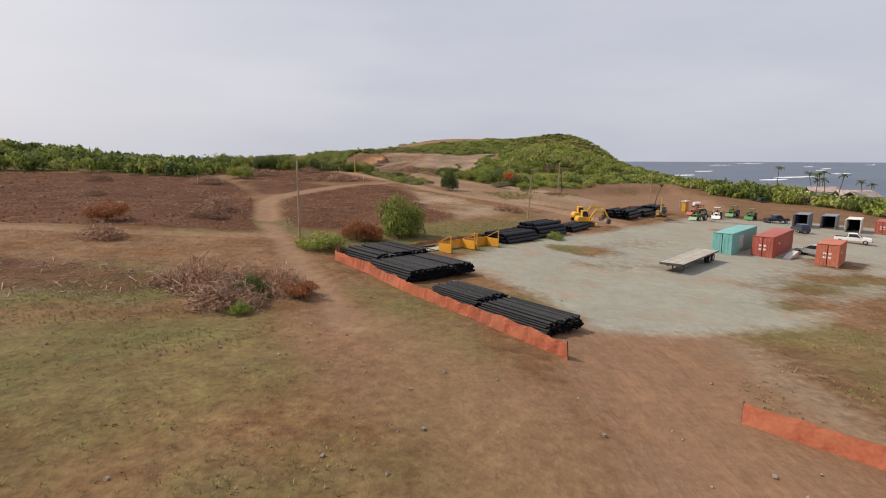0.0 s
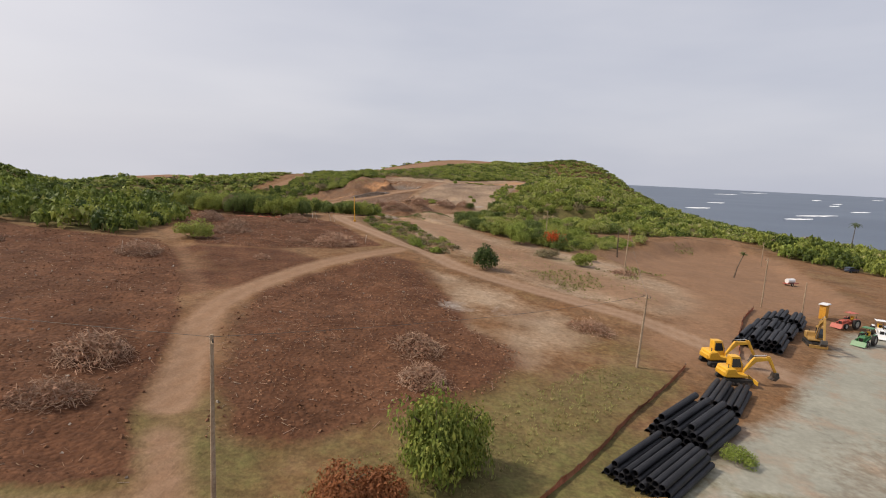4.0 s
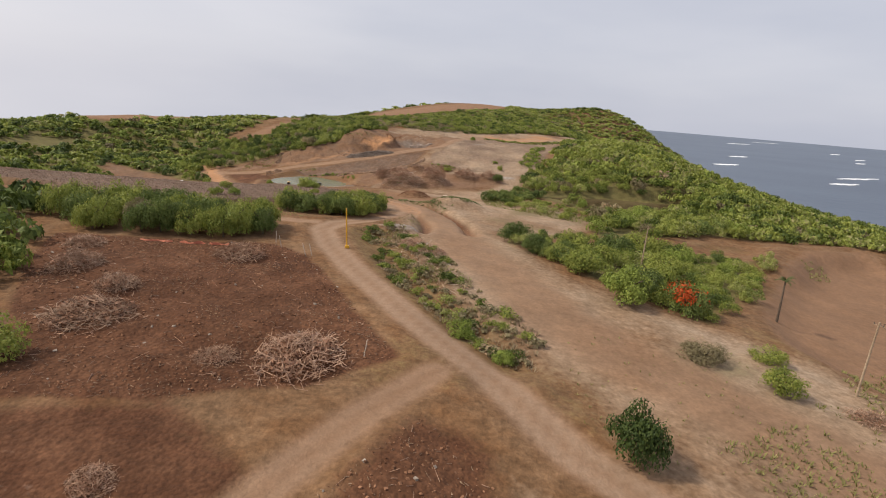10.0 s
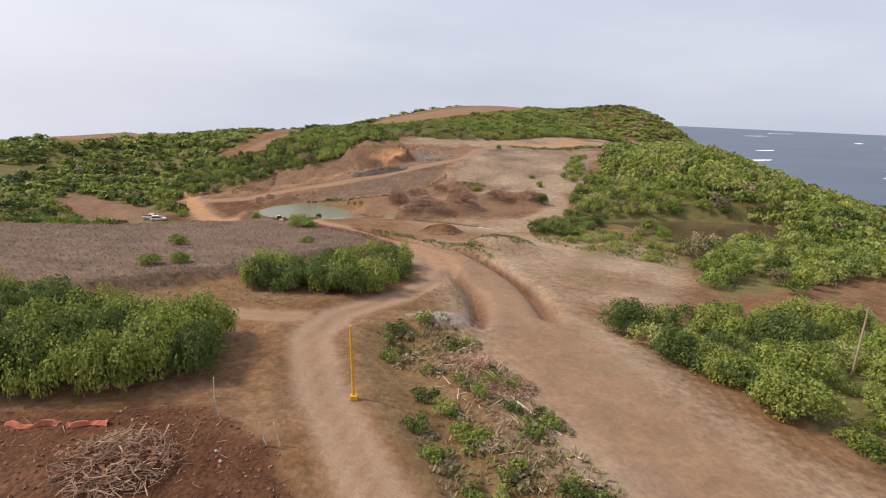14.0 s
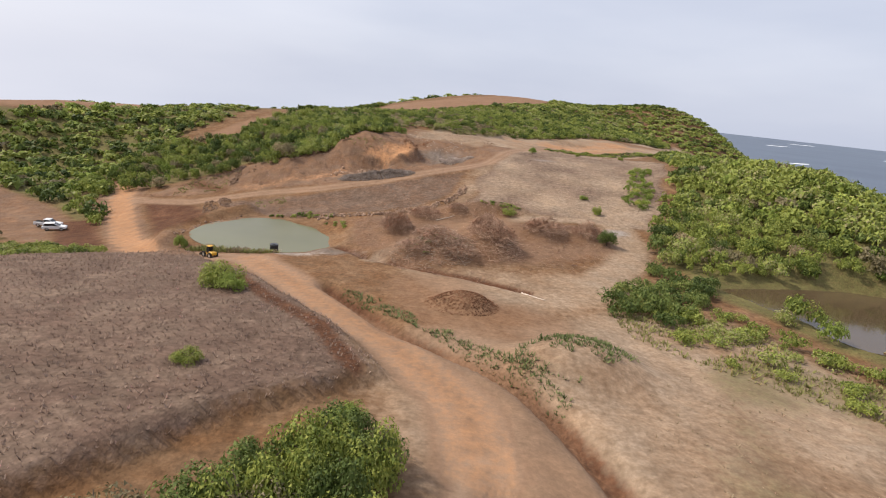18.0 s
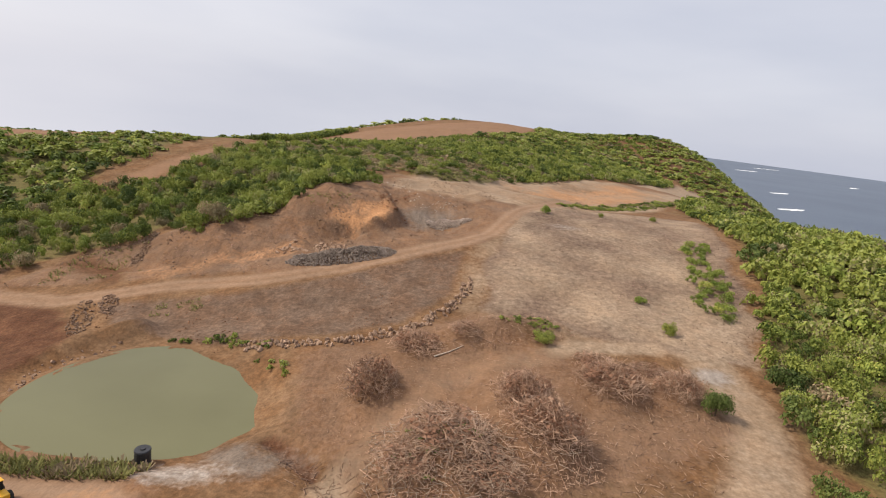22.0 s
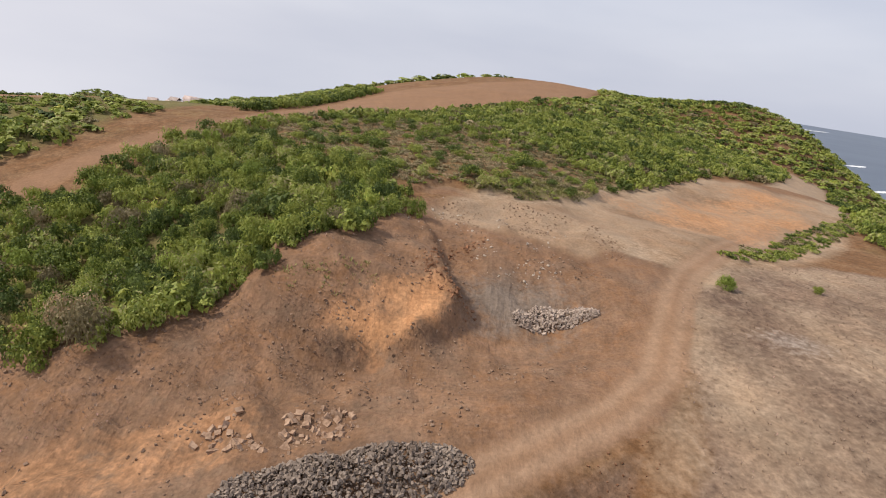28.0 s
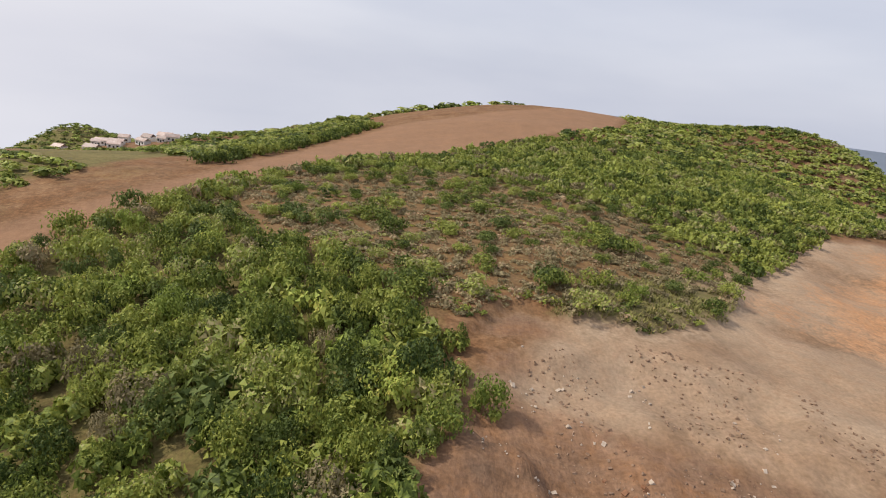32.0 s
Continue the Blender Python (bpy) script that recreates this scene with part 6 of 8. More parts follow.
for ring, step, keep, mat, depth, lab in (
        ([(-20, 296), (-13, 296), (-10.5, 288), (-10, 280), (-16, 277), (-20, 281)], 0.34, 0.9, STICK_WARM, 0.7, "brown cut branches strewn over an earth mound"),
        ([(-19, 294), (-13, 294), (-11, 286), (-11.5, 279), (-16, 279), (-19, 283)], 0.85, 0.7, STICK_PALE, 0.9, "pale cut branches on top of an earth mound"),
        ([(-33, 285), (-27, 289), (-21, 288), (-18.5, 281), (-20, 275), (-28, 273.5), (-33, 277)], 0.42, 0.85, STICK_PALE, 0.45, "bleached grey branches strewn over an earth mound"),
        ([(-33, 285), (-27, 289), (-21, 288), (-18.5, 281), (-20, 275), (-28, 273.5), (-33, 277)], 0.5, 0.8, STICK, 0.4, "brown branches strewn over an earth mound"),
        ([(-32, 303), (-27, 309), (-18, 314), (-8, 315), (-5, 311), (-14, 307), (-24, 303.5)], 0.5, 0.75, STICK_WARM, 0.35, "brown branches strewn along a low bank"),
        ([(-9, 300), (-4, 302), (4, 301), (9, 300), (9, 291), (2, 289), (-6, 292)], 0.62, 0.75, STICK_WARM, 0.25, "brown branches strewn over the clearing"),
        (TILTH[0], 1.5, 0.4, STICK, 0.10, "brown roots and branches strewn over the tilled field"),
        (TILTH[2], 1.3, 0.4, STICK, 0.10, "brown roots and branches strewn over the tilled field"),
        (TILTH[1], 1.2, 0.4, STICK, 0.10, "brown roots and branches strewn over the tilled field"),
        ([(-44, 34), (-24, 37), (-19, 44), (-30, 48), (-44, 46)], 0.75, 0.7, STICK_PALE, 0.12, "pale broken branches strewn beside a brush pile"),
        ([(-24, 186), (-19, 184), (-12, 171), (-8, 160), (-11, 158), (-17, 168)], 0.7, 0.7, STICK_PALE, 0.3, "bleached dead branches strewn in the gully"),
        ([(-10, 292), (6, 288), (6, 282), (-6, 277), (-10, 280)], 0.8, 0.7, STICK_WARM, 0.15, "brown branches strewn over the clearing")):
    x, y = scatter(ring, step, keep)
    ok = rough(x, y, 3, 105) > -0.45
    strewn(x[ok], y[ok], 0.35, 1.9, 0.024 if "field" in lab else 0.038, depth, mat, lab)
x, y = scatter([(-17, 311.5), (-10, 314), (-8, 312), (-12, 310), (-17, 309.5)], 1.1, 0.8)
wood("bank_weeds", x, y, FAR, 0.4, 0.9, 0.4, 0.9, LEAF, "low green weeds on the crest of the bank", 0.1)
x, y = scatter([(-31, 286), (-27, 288), (-22, 285), (-21, 280), (-28, 276), (-32, 279)], 1.9, 0.5)
wood("bank_weeds", x, y, FAR, 0.4, 0.9, 0.3, 0.8, LEAF_DARK, "grey-green weeds among the bleached branches", 0.1)
for bx, by, br, bt, pale in ((-17.8, 40.6, 2.9, 2.5, False), (-15.0, 37.4, 2.7, 2.0, True), (-12.0, 41.2, 2.2, 2.2, False), (-20.6, 42.2, 2.4, 1.3, True), (-15.4, 42.6, 2.0, 1.8, False)):
    brush_pile(bx, by, br, bt, "tangled pile of uprooted brown branches beside the track", pale, True)
for bx, by, br, bt in ((-17, 181, 3.0, 1.2), (-14.5, 177.5, 2.2, 0.9)):
    brush_pile(bx, by, br, bt, "pile of bleached dead branches in the gully")


CHIPS = plain("wood_chips", (0.16, 0.095, 0.060), (0.42, 0.30, 0.20), 1.4, 0.95)


def litter(name, x, y, lo, hi, thick, mat, label):
    """Broken twigs lying about: a low two-sided ridge for each."""
    n = len(x)
    a, ln = rng.uniform(0, math.pi, n), rng.uniform(0, 1, n) ** 2 * (hi - lo) + lo
    d = np.stack([np.cos(a), np.sin(a), np.zeros(n)], 1) * ln[:, None] / 2
    side = np.stack([-np.sin(a), np.cos(a), np.zeros(n)], 1) * (thick * rng.uniform(0.5, 1.4, n))[:, None]
    c = np.stack([x, y, height(x, y) + 0.02], 1)
    e0, e1 = c - d, c + d
    e0[:, 2], e1[:, 2] = height(e0[:, 0], e0[:, 1]) + rng.uniform(0.02, 0.12, n), height(e1[:, 0], e1[:, 1]) + rng.uniform(0.02, 0.12, n)
    up = np.array([0, 0, thick * 1.4])
    q = np.concatenate([np.stack([e0 - side, e1 - side * 0.6, e1 + up, e0 + up], 1), np.stack([e0 + up, e1 + up, e1 + side * 0.6, e0 + side], 1)])
    return tagged(new(name, soup(name, q, mat)), label, "twigs", kind="stuff")


for ring, step in ((TILTH[0], 1.8), (TILTH[1], 1.0), (TILTH[2], 1.3)):
    x, y = scatter(ring, step, 0.8)
    ok = clear(x, y, (), ALL_TRACKS, 0.3) & (rough(x, y, 7, 95) > 0.0)
    litter("twig_litter", x[ok], y[ok], 0.12, 0.8, 0.015, STICK_PALE, "pale broken twigs lying on tilled earth")
    x, y = scatter(ring, step * 0.5, 0.8)
    ok = clear(x, y, (), ALL_TRACKS, 0.2) & (rough(x, y, 5, 96) > 0.12) & (x > -80)
    litter("wood_chips", x[ok], y[ok], 0.08, 0.35, 0.03, CHIPS, "small pale wood chips strewn over tilled earth")
x, y = scatter([(-44, 33), (-20, 36), (-17, 44), (-30, 47), (-44, 45)], 0.7, 0.7)
ok = rough(x, y, 6, 94) > -0.1
litter("twig_litter", x[ok], y[ok], 0.15, 1.0, 0.018, STICK_PALE, "pale broken twigs strewn beside the brush pile")
x, y = scatter([(-45, 284), (-37, 281), (-28, 276.5), (-18, 272.5), (-10, 268), (-10, 264), (-20, 267.5), (-32, 272.5), (-40, 278)], 0.5, 0.8)
ok = rough(x, y, 4, 93) > -0.05
litter("twig_litter", x[ok], y[ok], 0.2, 1.6, 0.03, STICK, "dark broken branches washed along the gully")
x, y = scatter([(-32, 276), (-10, 272), (8, 284), (8, 300), (-12, 304), (-34, 302), (-40, 290)], 0.9, 0.7)
litter("twig_litter", x, y, 0.15, 0.9, 0.02, STICK_WARM, "brown broken twigs strewn over the clearing")


# ---- things: helpers ----
def mesh_of(bm, name, mat, soften=False):
    me = bpy.data.meshes.new(name)
    bmesh.ops.recalc_face_normals(bm, faces=bm.faces)
    bm.to_mesh(me)
    bm.free()
    me.materials.append(mat)
    if soften:
        me.polygons.foreach_set("use_smooth", np.ones(len(me.polygons), bool))
    return me


def part(name, bm, mat, parent, label="", soften=False):
    ob = new(name, bm if isinstance(bm, bpy.types.Mesh) else mesh_of(bm, name, mat, soften))
    ob.parent = parent
    return tagged(ob, label)


def block(cx, cy, cz, sx, sy, sz, bevel=0.02, bm=None, turn=None):
    """A bevelled box, into a bmesh of its own or into a given one."""
    own = bmesh.new()
    bmesh.ops.create_cube(own, size=1)
    bmesh.ops.scale(own, vec=(sx, sy, sz), verts=own.verts)
    if bevel:
        bmesh.ops.bevel(own, geom=own.edges[:], offset=min(bevel, 0.45 * min(sx, sy, sz)), segments=1, affect="EDGES")
    if turn is not None:
        bmesh.ops.transform(own, matrix=turn, verts=own.verts)
    bmesh.ops.translate(own, vec=(cx, cy, cz), verts=own.verts)
    if bm is None:
        return own
    tmp = bpy.data.meshes.new("tmp")
    own.to_mesh(tmp)
    own.free()
    bm.from_mesh(tmp)
    bpy.data.meshes.remove(tmp)
    return bm


def slab(profile, half, bevel=0.03):
    """A side view (x, z) pushed out to both sides along y, with its edges broken."""
    bm = bmesh.new()
    a = [bm.verts.new((x, -half, z)) for x, z in profile]
    c = [bm.verts.new((x, half, z)) for x, z in profile]
    n = len(profile)
    bm.faces.new(a)
    bm.faces.new(c[::-1])
    for k in range(n):
        bm.faces.new((a[k], c[k], c[(k + 1) % n], a[(k + 1) % n]))
    if bevel:
        bmesh.ops.bevel(bm, geom=bm.edges[:], offset=bevel, segments=1, affect="EDGES")
    return bm


def bar(a, c, r, sides=8, r2=None, bm=None):
    """A rod from a to c, tapering to r2."""
    bm = bm or bmesh.new()
    a, c = Vector(a), Vector(c)
    q = (c - a).to_track_quat("Z", "Y").to_matrix()
    r2 = r if r2 is None else r2
    lo = [bm.verts.new(a + q @ Vector((r * math.cos(k * 2 * math.pi / sides), r * math.sin(k * 2 * math.pi / sides), 0))) for k in range(sides)]
    hi = [bm.verts.new(c + q @ Vector((r2 * math.cos(k * 2 * math.pi / sides), r2 * math.sin(k * 2 * math.pi / sides), 0))) for k in range(sides)]
    for k in range(sides):
        bm.faces.new((lo[k], lo[(k + 1) % sides], hi[(k + 1) % sides], hi[k]))
    bm.faces.new(lo[::-1])
    bm.faces.new(hi)
    return bm


def ring_tube(length, r, wall, sides=14):
    """An open pipe along x, with wall thickness."""
    bm = bmesh.new()
    rows = []
    for x, rr in ((-length / 2, r), (length / 2, r), (length / 2, r - wall), (-length / 2, r - wall)):
        rows.append([bm.verts.new((x, rr * math.cos(k * 2 * math.pi / sides), rr * math.sin(k * 2 * math.pi / sides))) for k in range(sides)])
    for i in range(4):
        a, c = rows[i], rows[(i + 1) % 4]
        for k in range(sides):
            bm.faces.new((a[k], a[(k + 1) % sides], c[(k + 1) % sides], c[k]))
    return bm


def root_at(name, x, y, turn, label, category, group="", lift=0.0):
    """The Empty of a thing that stands on the ground."""
    o = new(name)
    o.matrix_world = Matrix.Translation((x, y, ground_at(x, y) + lift)) @ pose(0, 0, 0, 0, 0, turn)
    return tagged(o, label, category, group)


def facing(dx, dy):
    return math.degrees(math.atan2(dy, dx))


RED_EARTH = (0.22, 0.12, 0.07)
PIPE = plain("black_plastic_pipe", (0.012, 0.012, 0.014), (0.024, 0.024, 0.028), 1.2, 0.55, spread=0.3)
PIPE.node_tree.nodes["Principled BSDF"].inputs["Specular IOR Level"].default_value = 0.22
ORANGE_NET = plain("orange_plastic_net", (0.33, 0.085, 0.042), (0.48, 0.15, 0.080), 0.9, 0.7, spread=0.12, dirt=(0.42, 0.16, 0.08))
# brown-red of the earth bank that the low net behind the pipes replaces
BANK_RED_NET = plain("earth_bank_red_net", (0.21, 0.080, 0.046), (0.33, 0.140, 0.080), 0.9, 0.8, spread=0.2, dirt=(0.22, 0.13, 0.075))
YELLOW = plain("yellow_machine_paint", (0.60, 0.31, 0.02), (0.72, 0.40, 0.03), 0.8, 0.42, spread=0.06, dirt=(0.36, 0.20, 0.07))
BIN_YELLOW = plain("worn_yellow_steel", (0.50, 0.22, 0.02), (0.68, 0.34, 0.03), 0.8, 0.55, spread=0.08, dirt=(0.30, 0.14, 0.06))
BROWN_YELLOW = plain("muddy_yellow_paint", (0.30, 0.17, 0.05), (0.42, 0.25, 0.06), 0.8, 0.7, spread=0.1, dirt=RED_EARTH)
TEAL = plain("teal_container_paint", (0.13, 0.36, 0.34), (0.19, 0.46, 0.43), 0.35, 0.5, spread=0.03, dirt=(0.20, 0.36, 0.32))
TEAL_PALE = plain("pale_teal_patch", (0.36, 0.55, 0.54), (0.44, 0.62, 0.60), 0.5, 0.5, spread=0.0)
REDC = plain("faded_red_container_paint", (0.33, 0.065, 0.04), (0.44, 0.10, 0.065), 0.35, 0.55, spread=0.05, dirt=(0.38, 0.13, 0.09))
ORANGEC = plain("faded_orange_container_paint", (0.42, 0.11, 0.06), (0.52, 0.16, 0.09), 0.35, 0.55, spread=0.05, dirt=(0.45, 0.18, 0.11))
GREYC = plain("blue_grey_container_paint", (0.13, 0.15, 0.19), (0.20, 0.22, 0.27), 0.35, 0.55, spread=0.1, dirt=(0.26, 0.22, 0.19))
WHITEC = plain("white_container_paint", (0.60, 0.58, 0.52), (0.74, 0.72, 0.67), 0.35, 0.55, spread=0.03, dirt=(0.46, 0.40, 0.33))
WHITE = plain("white_car_paint", (0.70, 0.70, 0.70), (0.80, 0.80, 0.80), 0.6, 0.3, spread=0.04, dirt=(0.56, 0.50, 0.44))
SILVER = plain("silver_car_paint", (0.38, 0.39, 0.40), (0.48, 0.49, 0.50), 0.6, 0.3, 0.4, spread=0.04)
NAVY = plain("dark_blue_car_paint", (0.02, 0.03, 0.06), (0.04, 0.055, 0.09), 0.6, 0.3, spread=0.1, dirt=(0.12, 0.10, 0.09))
GREEN = plain("green_tractor_paint", (0.03, 0.14, 0.04), (0.05, 0.20, 0.06), 0.6, 0.4, spread=0.1, dirt=(0.12, 0.12, 0.06))
RUBBER = plain("black_rubber", (0.018, 0.018, 0.018), (0.04, 0.038, 0.036), 2, 0.85, dirt=(0.10, 0.07, 0.05))
STEEL = plain("dark_steel", (0.06, 0.055, 0.05), (0.13, 0.115, 0.10), 1.5, 0.6, 0.5, dirt=(0.16, 0.10, 0.06))
CHROME = plain("pale_steel", (0.45, 0.45, 0.45), (0.6, 0.6, 0.6), 1.5, 0.35, 0.7)
PLANK = plain("grey_deck_planks", (0.34, 0.31, 0.27), (0.50, 0.465, 0.415), 1.5, 0.85, spread=0.14, dirt=(0.30, 0.25, 0.20))
POLE_WOOD = plain("weathered_pole_wood", (0.24, 0.17, 0.11), (0.40, 0.31, 0.22), 1.0, 0.9, spread=0.12)
GLASS, gn, gl, gb = shader("dark_window_glass", 0.06)
gb.inputs["Base Color"].default_value = (0.02, 0.025, 0.03, 1)
gb.inputs["Specular IOR Level"].default_value = 0.6
LAMP = plain("lamp_glass", (0.6, 0.55, 0.45), (0.75, 0.7, 0.6), 2, 0.2)
REDLAMP = plain("red_lamp_glass", (0.35, 0.02, 0.02), (0.45, 0.03, 0.03), 2, 0.2)
# near-black: for black parts, and for shade painted inside open containers
DARK = plain("black_parts_and_shade", (0.012, 0.011, 0.010), (0.03, 0.027, 0.025), 1, 0.95)
TANK = plain("black_plastic_tank", (0.016, 0.016, 0.018), (0.035, 0.035, 0.04), 1.2, 0.4)
PALE_LOG = plain("bleached_log", (0.42, 0.35, 0.28), (0.62, 0.54, 0.46), 1.2, 0.9)
WALL = plain("pale_house_wall", (0.62, 0.60, 0.56), (0.76, 0.74, 0.70), 0.3, 0.85, spread=0.12)
ROOF = plain("rusty_sheet_roof", (0.30, 0.20, 0.17), (0.50, 0.44, 0.41), 0.2, 0.6, spread=0.3)
CANVAS = plain("white_sheeting", (0.55, 0.53, 0.50), (0.72, 0.70, 0.67), 0.8, 0.8)


# ---- pipe stacks ----
def pipe_stack(x, y, dx, dy, length, r, wide, rows, label, ragged=0.15, seed=1):
    g = random.Random(seed)
    stack = root_at("pipe_stack", x, y, facing(dx, dy), label, "pipe stack", "pipe stacks")
    data = mesh_of(ring_tube(length, r, r * 0.12), "pipe", PIPE, False)
    n = 0
    for k in range(rows):
        for i in range(wide - k):
            if k == rows - 1 and g.random() < ragged:
                continue
            p = new("pipe", data)
            p.parent = stack
            p.location = (g.uniform(-0.25, 0.25) * ragged * 4, (i - (wide - 1 - k) / 2) * r * 2.03 + g.uniform(-0.01, 0.01), r + k * r * 1.75)
            p.rotation_euler = (g.uniform(0, 6.28), 0, g.uniform(-0.008, 0.008))
            n += 1
    return stack


FX, FY = 0.616, -0.787           # along the orange fence
pipe_stack(-5.9, 57.2, FX, FY, 6.6, 0.115, 30, 5, "black plastic pipes stacked beside the orange net fence", 0.3, 2)
pipe_stack(-2.0, 51.8, FX, FY, 6.8, 0.115, 34, 5, "black plastic pipes stacked beside the orange net fence", 0.2, 3)
pipe_stack(2.2, 43.4, FX, FY, 5.6, 0.082, 21, 5, "black plastic pipes stacked beside the orange net fence", 0.3, 4)
pipe_stack(6.3, 38.2, FX, FY, 6.6, 0.082, 24, 6, "black plastic pipes stacked beside the orange net fence", 0.2, 5)
pipe_stack(9.2, 73.2, 0.71, 0.70, 6.6, 0.23, 10, 3, "stack of wide black plastic pipes beside the yellow bins", 0.3, 6)
pipe_stack(14.4, 79.6, 0.71, 0.70, 6.6, 0.27, 9, 4, "tall stack of wide black plastic pipes", 0.4, 7)
pipe_stack(20.6, 86.8, 0.60, 0.80, 6.4, 0.25, 7, 2, "low stack of wide black plastic pipes before the excavators", 0.2, 8)
for px, py, w, seed in ((34.6, 105.4, 9, 11), (39.6, 111.4, 9, 12), (44.4, 116.8, 9, 13)):
    pipe_stack(px, py, 0.62, 0.78, 6.0, 0.30, w, 3, "loose stack of thick black plastic pipes at the yard's end", 0.55, seed)

# ---- yellow bins ----
def yellow_bin(x, y, dx, dy, wide, label):
    """Open-fronted steel bin: low back and sides, sloping rails up to tall front posts."""
    o = root_at("steel_bin", x, y, facing(dx, dy), label, "steel bin", "yellow steel bins")
    deep, low, tall = 2.0, 1.0, 2.0
    part("back_panel", block(0, deep / 2, low / 2, wide, 0.06, low), BIN_YELLOW, o)
    for s in (-1, 1):
        part("side_panel", slab([(-deep / 2, 0), (deep / 2, 0), (deep / 2, low), (-deep / 2, low)], 0.03, 0.008), BIN_YELLOW, o).matrix_local = Matrix.Translation((s * wide / 2, 0, 0)) @ pose(0, 0, 0, 0, 0, 90)
        part("post", block(s * wide / 2, -deep / 2, tall / 2, 0.12, 0.12, tall), BIN_YELLOW, o)
        part("rail", bar((s * wide / 2, -deep / 2, tall), (s * wide / 2, deep / 2, low), 0.05), BIN_YELLOW, o)
    part("top_rail", bar((-wide / 2, deep / 2, low + 0.03), (wide / 2, deep / 2, low + 0.03), 0.05), BIN_YELLOW, o)
    return o


yellow_bin(1.8, 63.2, 0.72, 0.69, 3.9, "open-fronted yellow steel bin on the yard's edge")
yellow_bin(4.9, 66.2, 0.72, 0.69, 3.9, "open-fronted yellow steel bin beside the pipe stack")
ladder = root_at("rack", -3.2, 61.4, 40, "flat rusty steel rack lying on bare ground", "rack")
for s in (-0.9, 0, 0.9):
    part("rail", bar((-2.4, s, 0.08), (2.4, s, 0.08), 0.04, 6), STEEL, ladder)
for s in (-2.2, -0.7, 0.8, 2.2):
    part("crossbar", bar((s, -0.9, 0.1), (s, 0.9, 0.1), 0.035, 6), STEEL, ladder)

for k in range(3):
    mat_x, mat_y = -2.9 + 2.25 * k, 61.4 + 2.05 * k
    mat = root_at("ground_mat", mat_x, mat_y, 42, "pale weathered board mat lying beside the yellow bins", "mat", "board mats", 0.03)
    part("panel", block(0, 0, 0.03, 2.8, 1.9, 0.06, 0.01), PLANK, mat)
    for s in (-0.6, 0.6):
        part("batten", block(0, s, 0.075, 2.7, 0.09, 0.03, 0.005), PLANK, mat)
loose = root_at("loose_pipe", -3.2, 62.7, 39, "single black plastic pipe lying on the ground", "pipe", "", 0.12)
part("pipe", ring_tube(6.4, 0.11, 0.02), PIPE, loose)
board = root_at("white_board", -49.0, 84.0, 150, "narrow white board lying on tilled earth", "board", "", 0.12)
part("plank", block(0, 0, 0, 1.7, 0.16, 0.05, 0.01), WHITEC, board)

# ---- orange fences ----
def fence(points, tall, label, seed, net=None):
    g = random.Random(seed)
    f = new("orange_fence")
    x0, y0 = points[0]
    f.location = (x0, y0, ground_at(x0, y0))
    tagged(f, label, "fence", "orange fences")
    spots = []
    for (ax, ay), (cx, cy) in zip(points[:-1], points[1:]):
        n = max(1, round(math.hypot(cx - ax, cy - ay) / 2.4))
        spots += [(ax + (cx - ax) * k / n, ay + (cy - ay) * k / n) for k in range(n)]
    spots.append(points[-1])
    base = Vector(f.location)
    feet = [Vector((a, c, ground_at(a, c))) - base for a, c in spots]
    tops = [p + Vector((g.uniform(-0.12, 0.12), g.uniform(-0.12, 0.12), tall * g.uniform(0.88, 1.05))) for p in feet]
    for p, q in zip(feet, tops):
        part("post", bar(p - Vector((0, 0, 0.1)), q + Vector((0, 0, 0.06)), 0.03, 6), STEEL, f)
    for p, q, p2, q2 in zip(feet[:-1], tops[:-1], feet[1:], tops[1:]):
        bm = bmesh.new()
        side = (p2 - p).cross(Vector((0, 0, 1))).normalized()
        n, m = 8, 4
        grid = [[None] * (m + 1) for _ in range(n + 1)]
        back = [[None] * (m + 1) for _ in range(n + 1)]
        for i in range(n + 1):
            u = i / n
            sag = 0.10 * math.sin(math.pi * u) * g.uniform(0.6, 1.4)
            bow = g.uniform(-0.06, 0.06) * (0 < i < n)
            for j in range(m + 1):
                v = j / m
                w = p.lerp(p2, u).lerp(q.lerp(q2, u) - Vector((0, 0, sag)), v) + side * (bow * math.sin(math.pi * v) + 0.03)
                grid[i][j] = bm.verts.new(w)
                back[i][j] = bm.verts.new(w + side * 0.012)
        for i in range(n):
            for j in range(m):
                bm.faces.new((grid[i][j], grid[i + 1][j], grid[i + 1][j + 1], grid[i][j + 1]))
                bm.faces.new((back[i][j], back[i][j + 1], back[i + 1][j + 1], back[i + 1][j]))
        part("net_panel", bm, net or ORANGE_NET, f)
    return f


fence([(-10.9, 58.6), (-10.6, 54.0), (-3.9, 45.5), (2.2, 36.8), (7.4, 30.6)], 1.1, "sagging orange plastic net fence along the pipe stacks", 1)
fence([(13.9, 23.8), (15.7, 22.1), (17.9, 20.0), (21, 17.4), (24, 14)], 1.1, "sagging orange plastic net fence at the yard entrance", 2)
# low net strip added in place of a reddish earth bank
fence([(-5.9, 61.4), (-0.6, 67.3), (5.0, 74.2), (11, 82.5), (17, 90), (20, 94)], 0.45, "low brown-red net strip standing in for an earth bank behind the pipes", 3, BANK_RED_NET)
fence([(28.5, 99), (32, 106), (38, 116), (44, 124)], 0.6, "low orange net fence beside the thick pipes", 4)


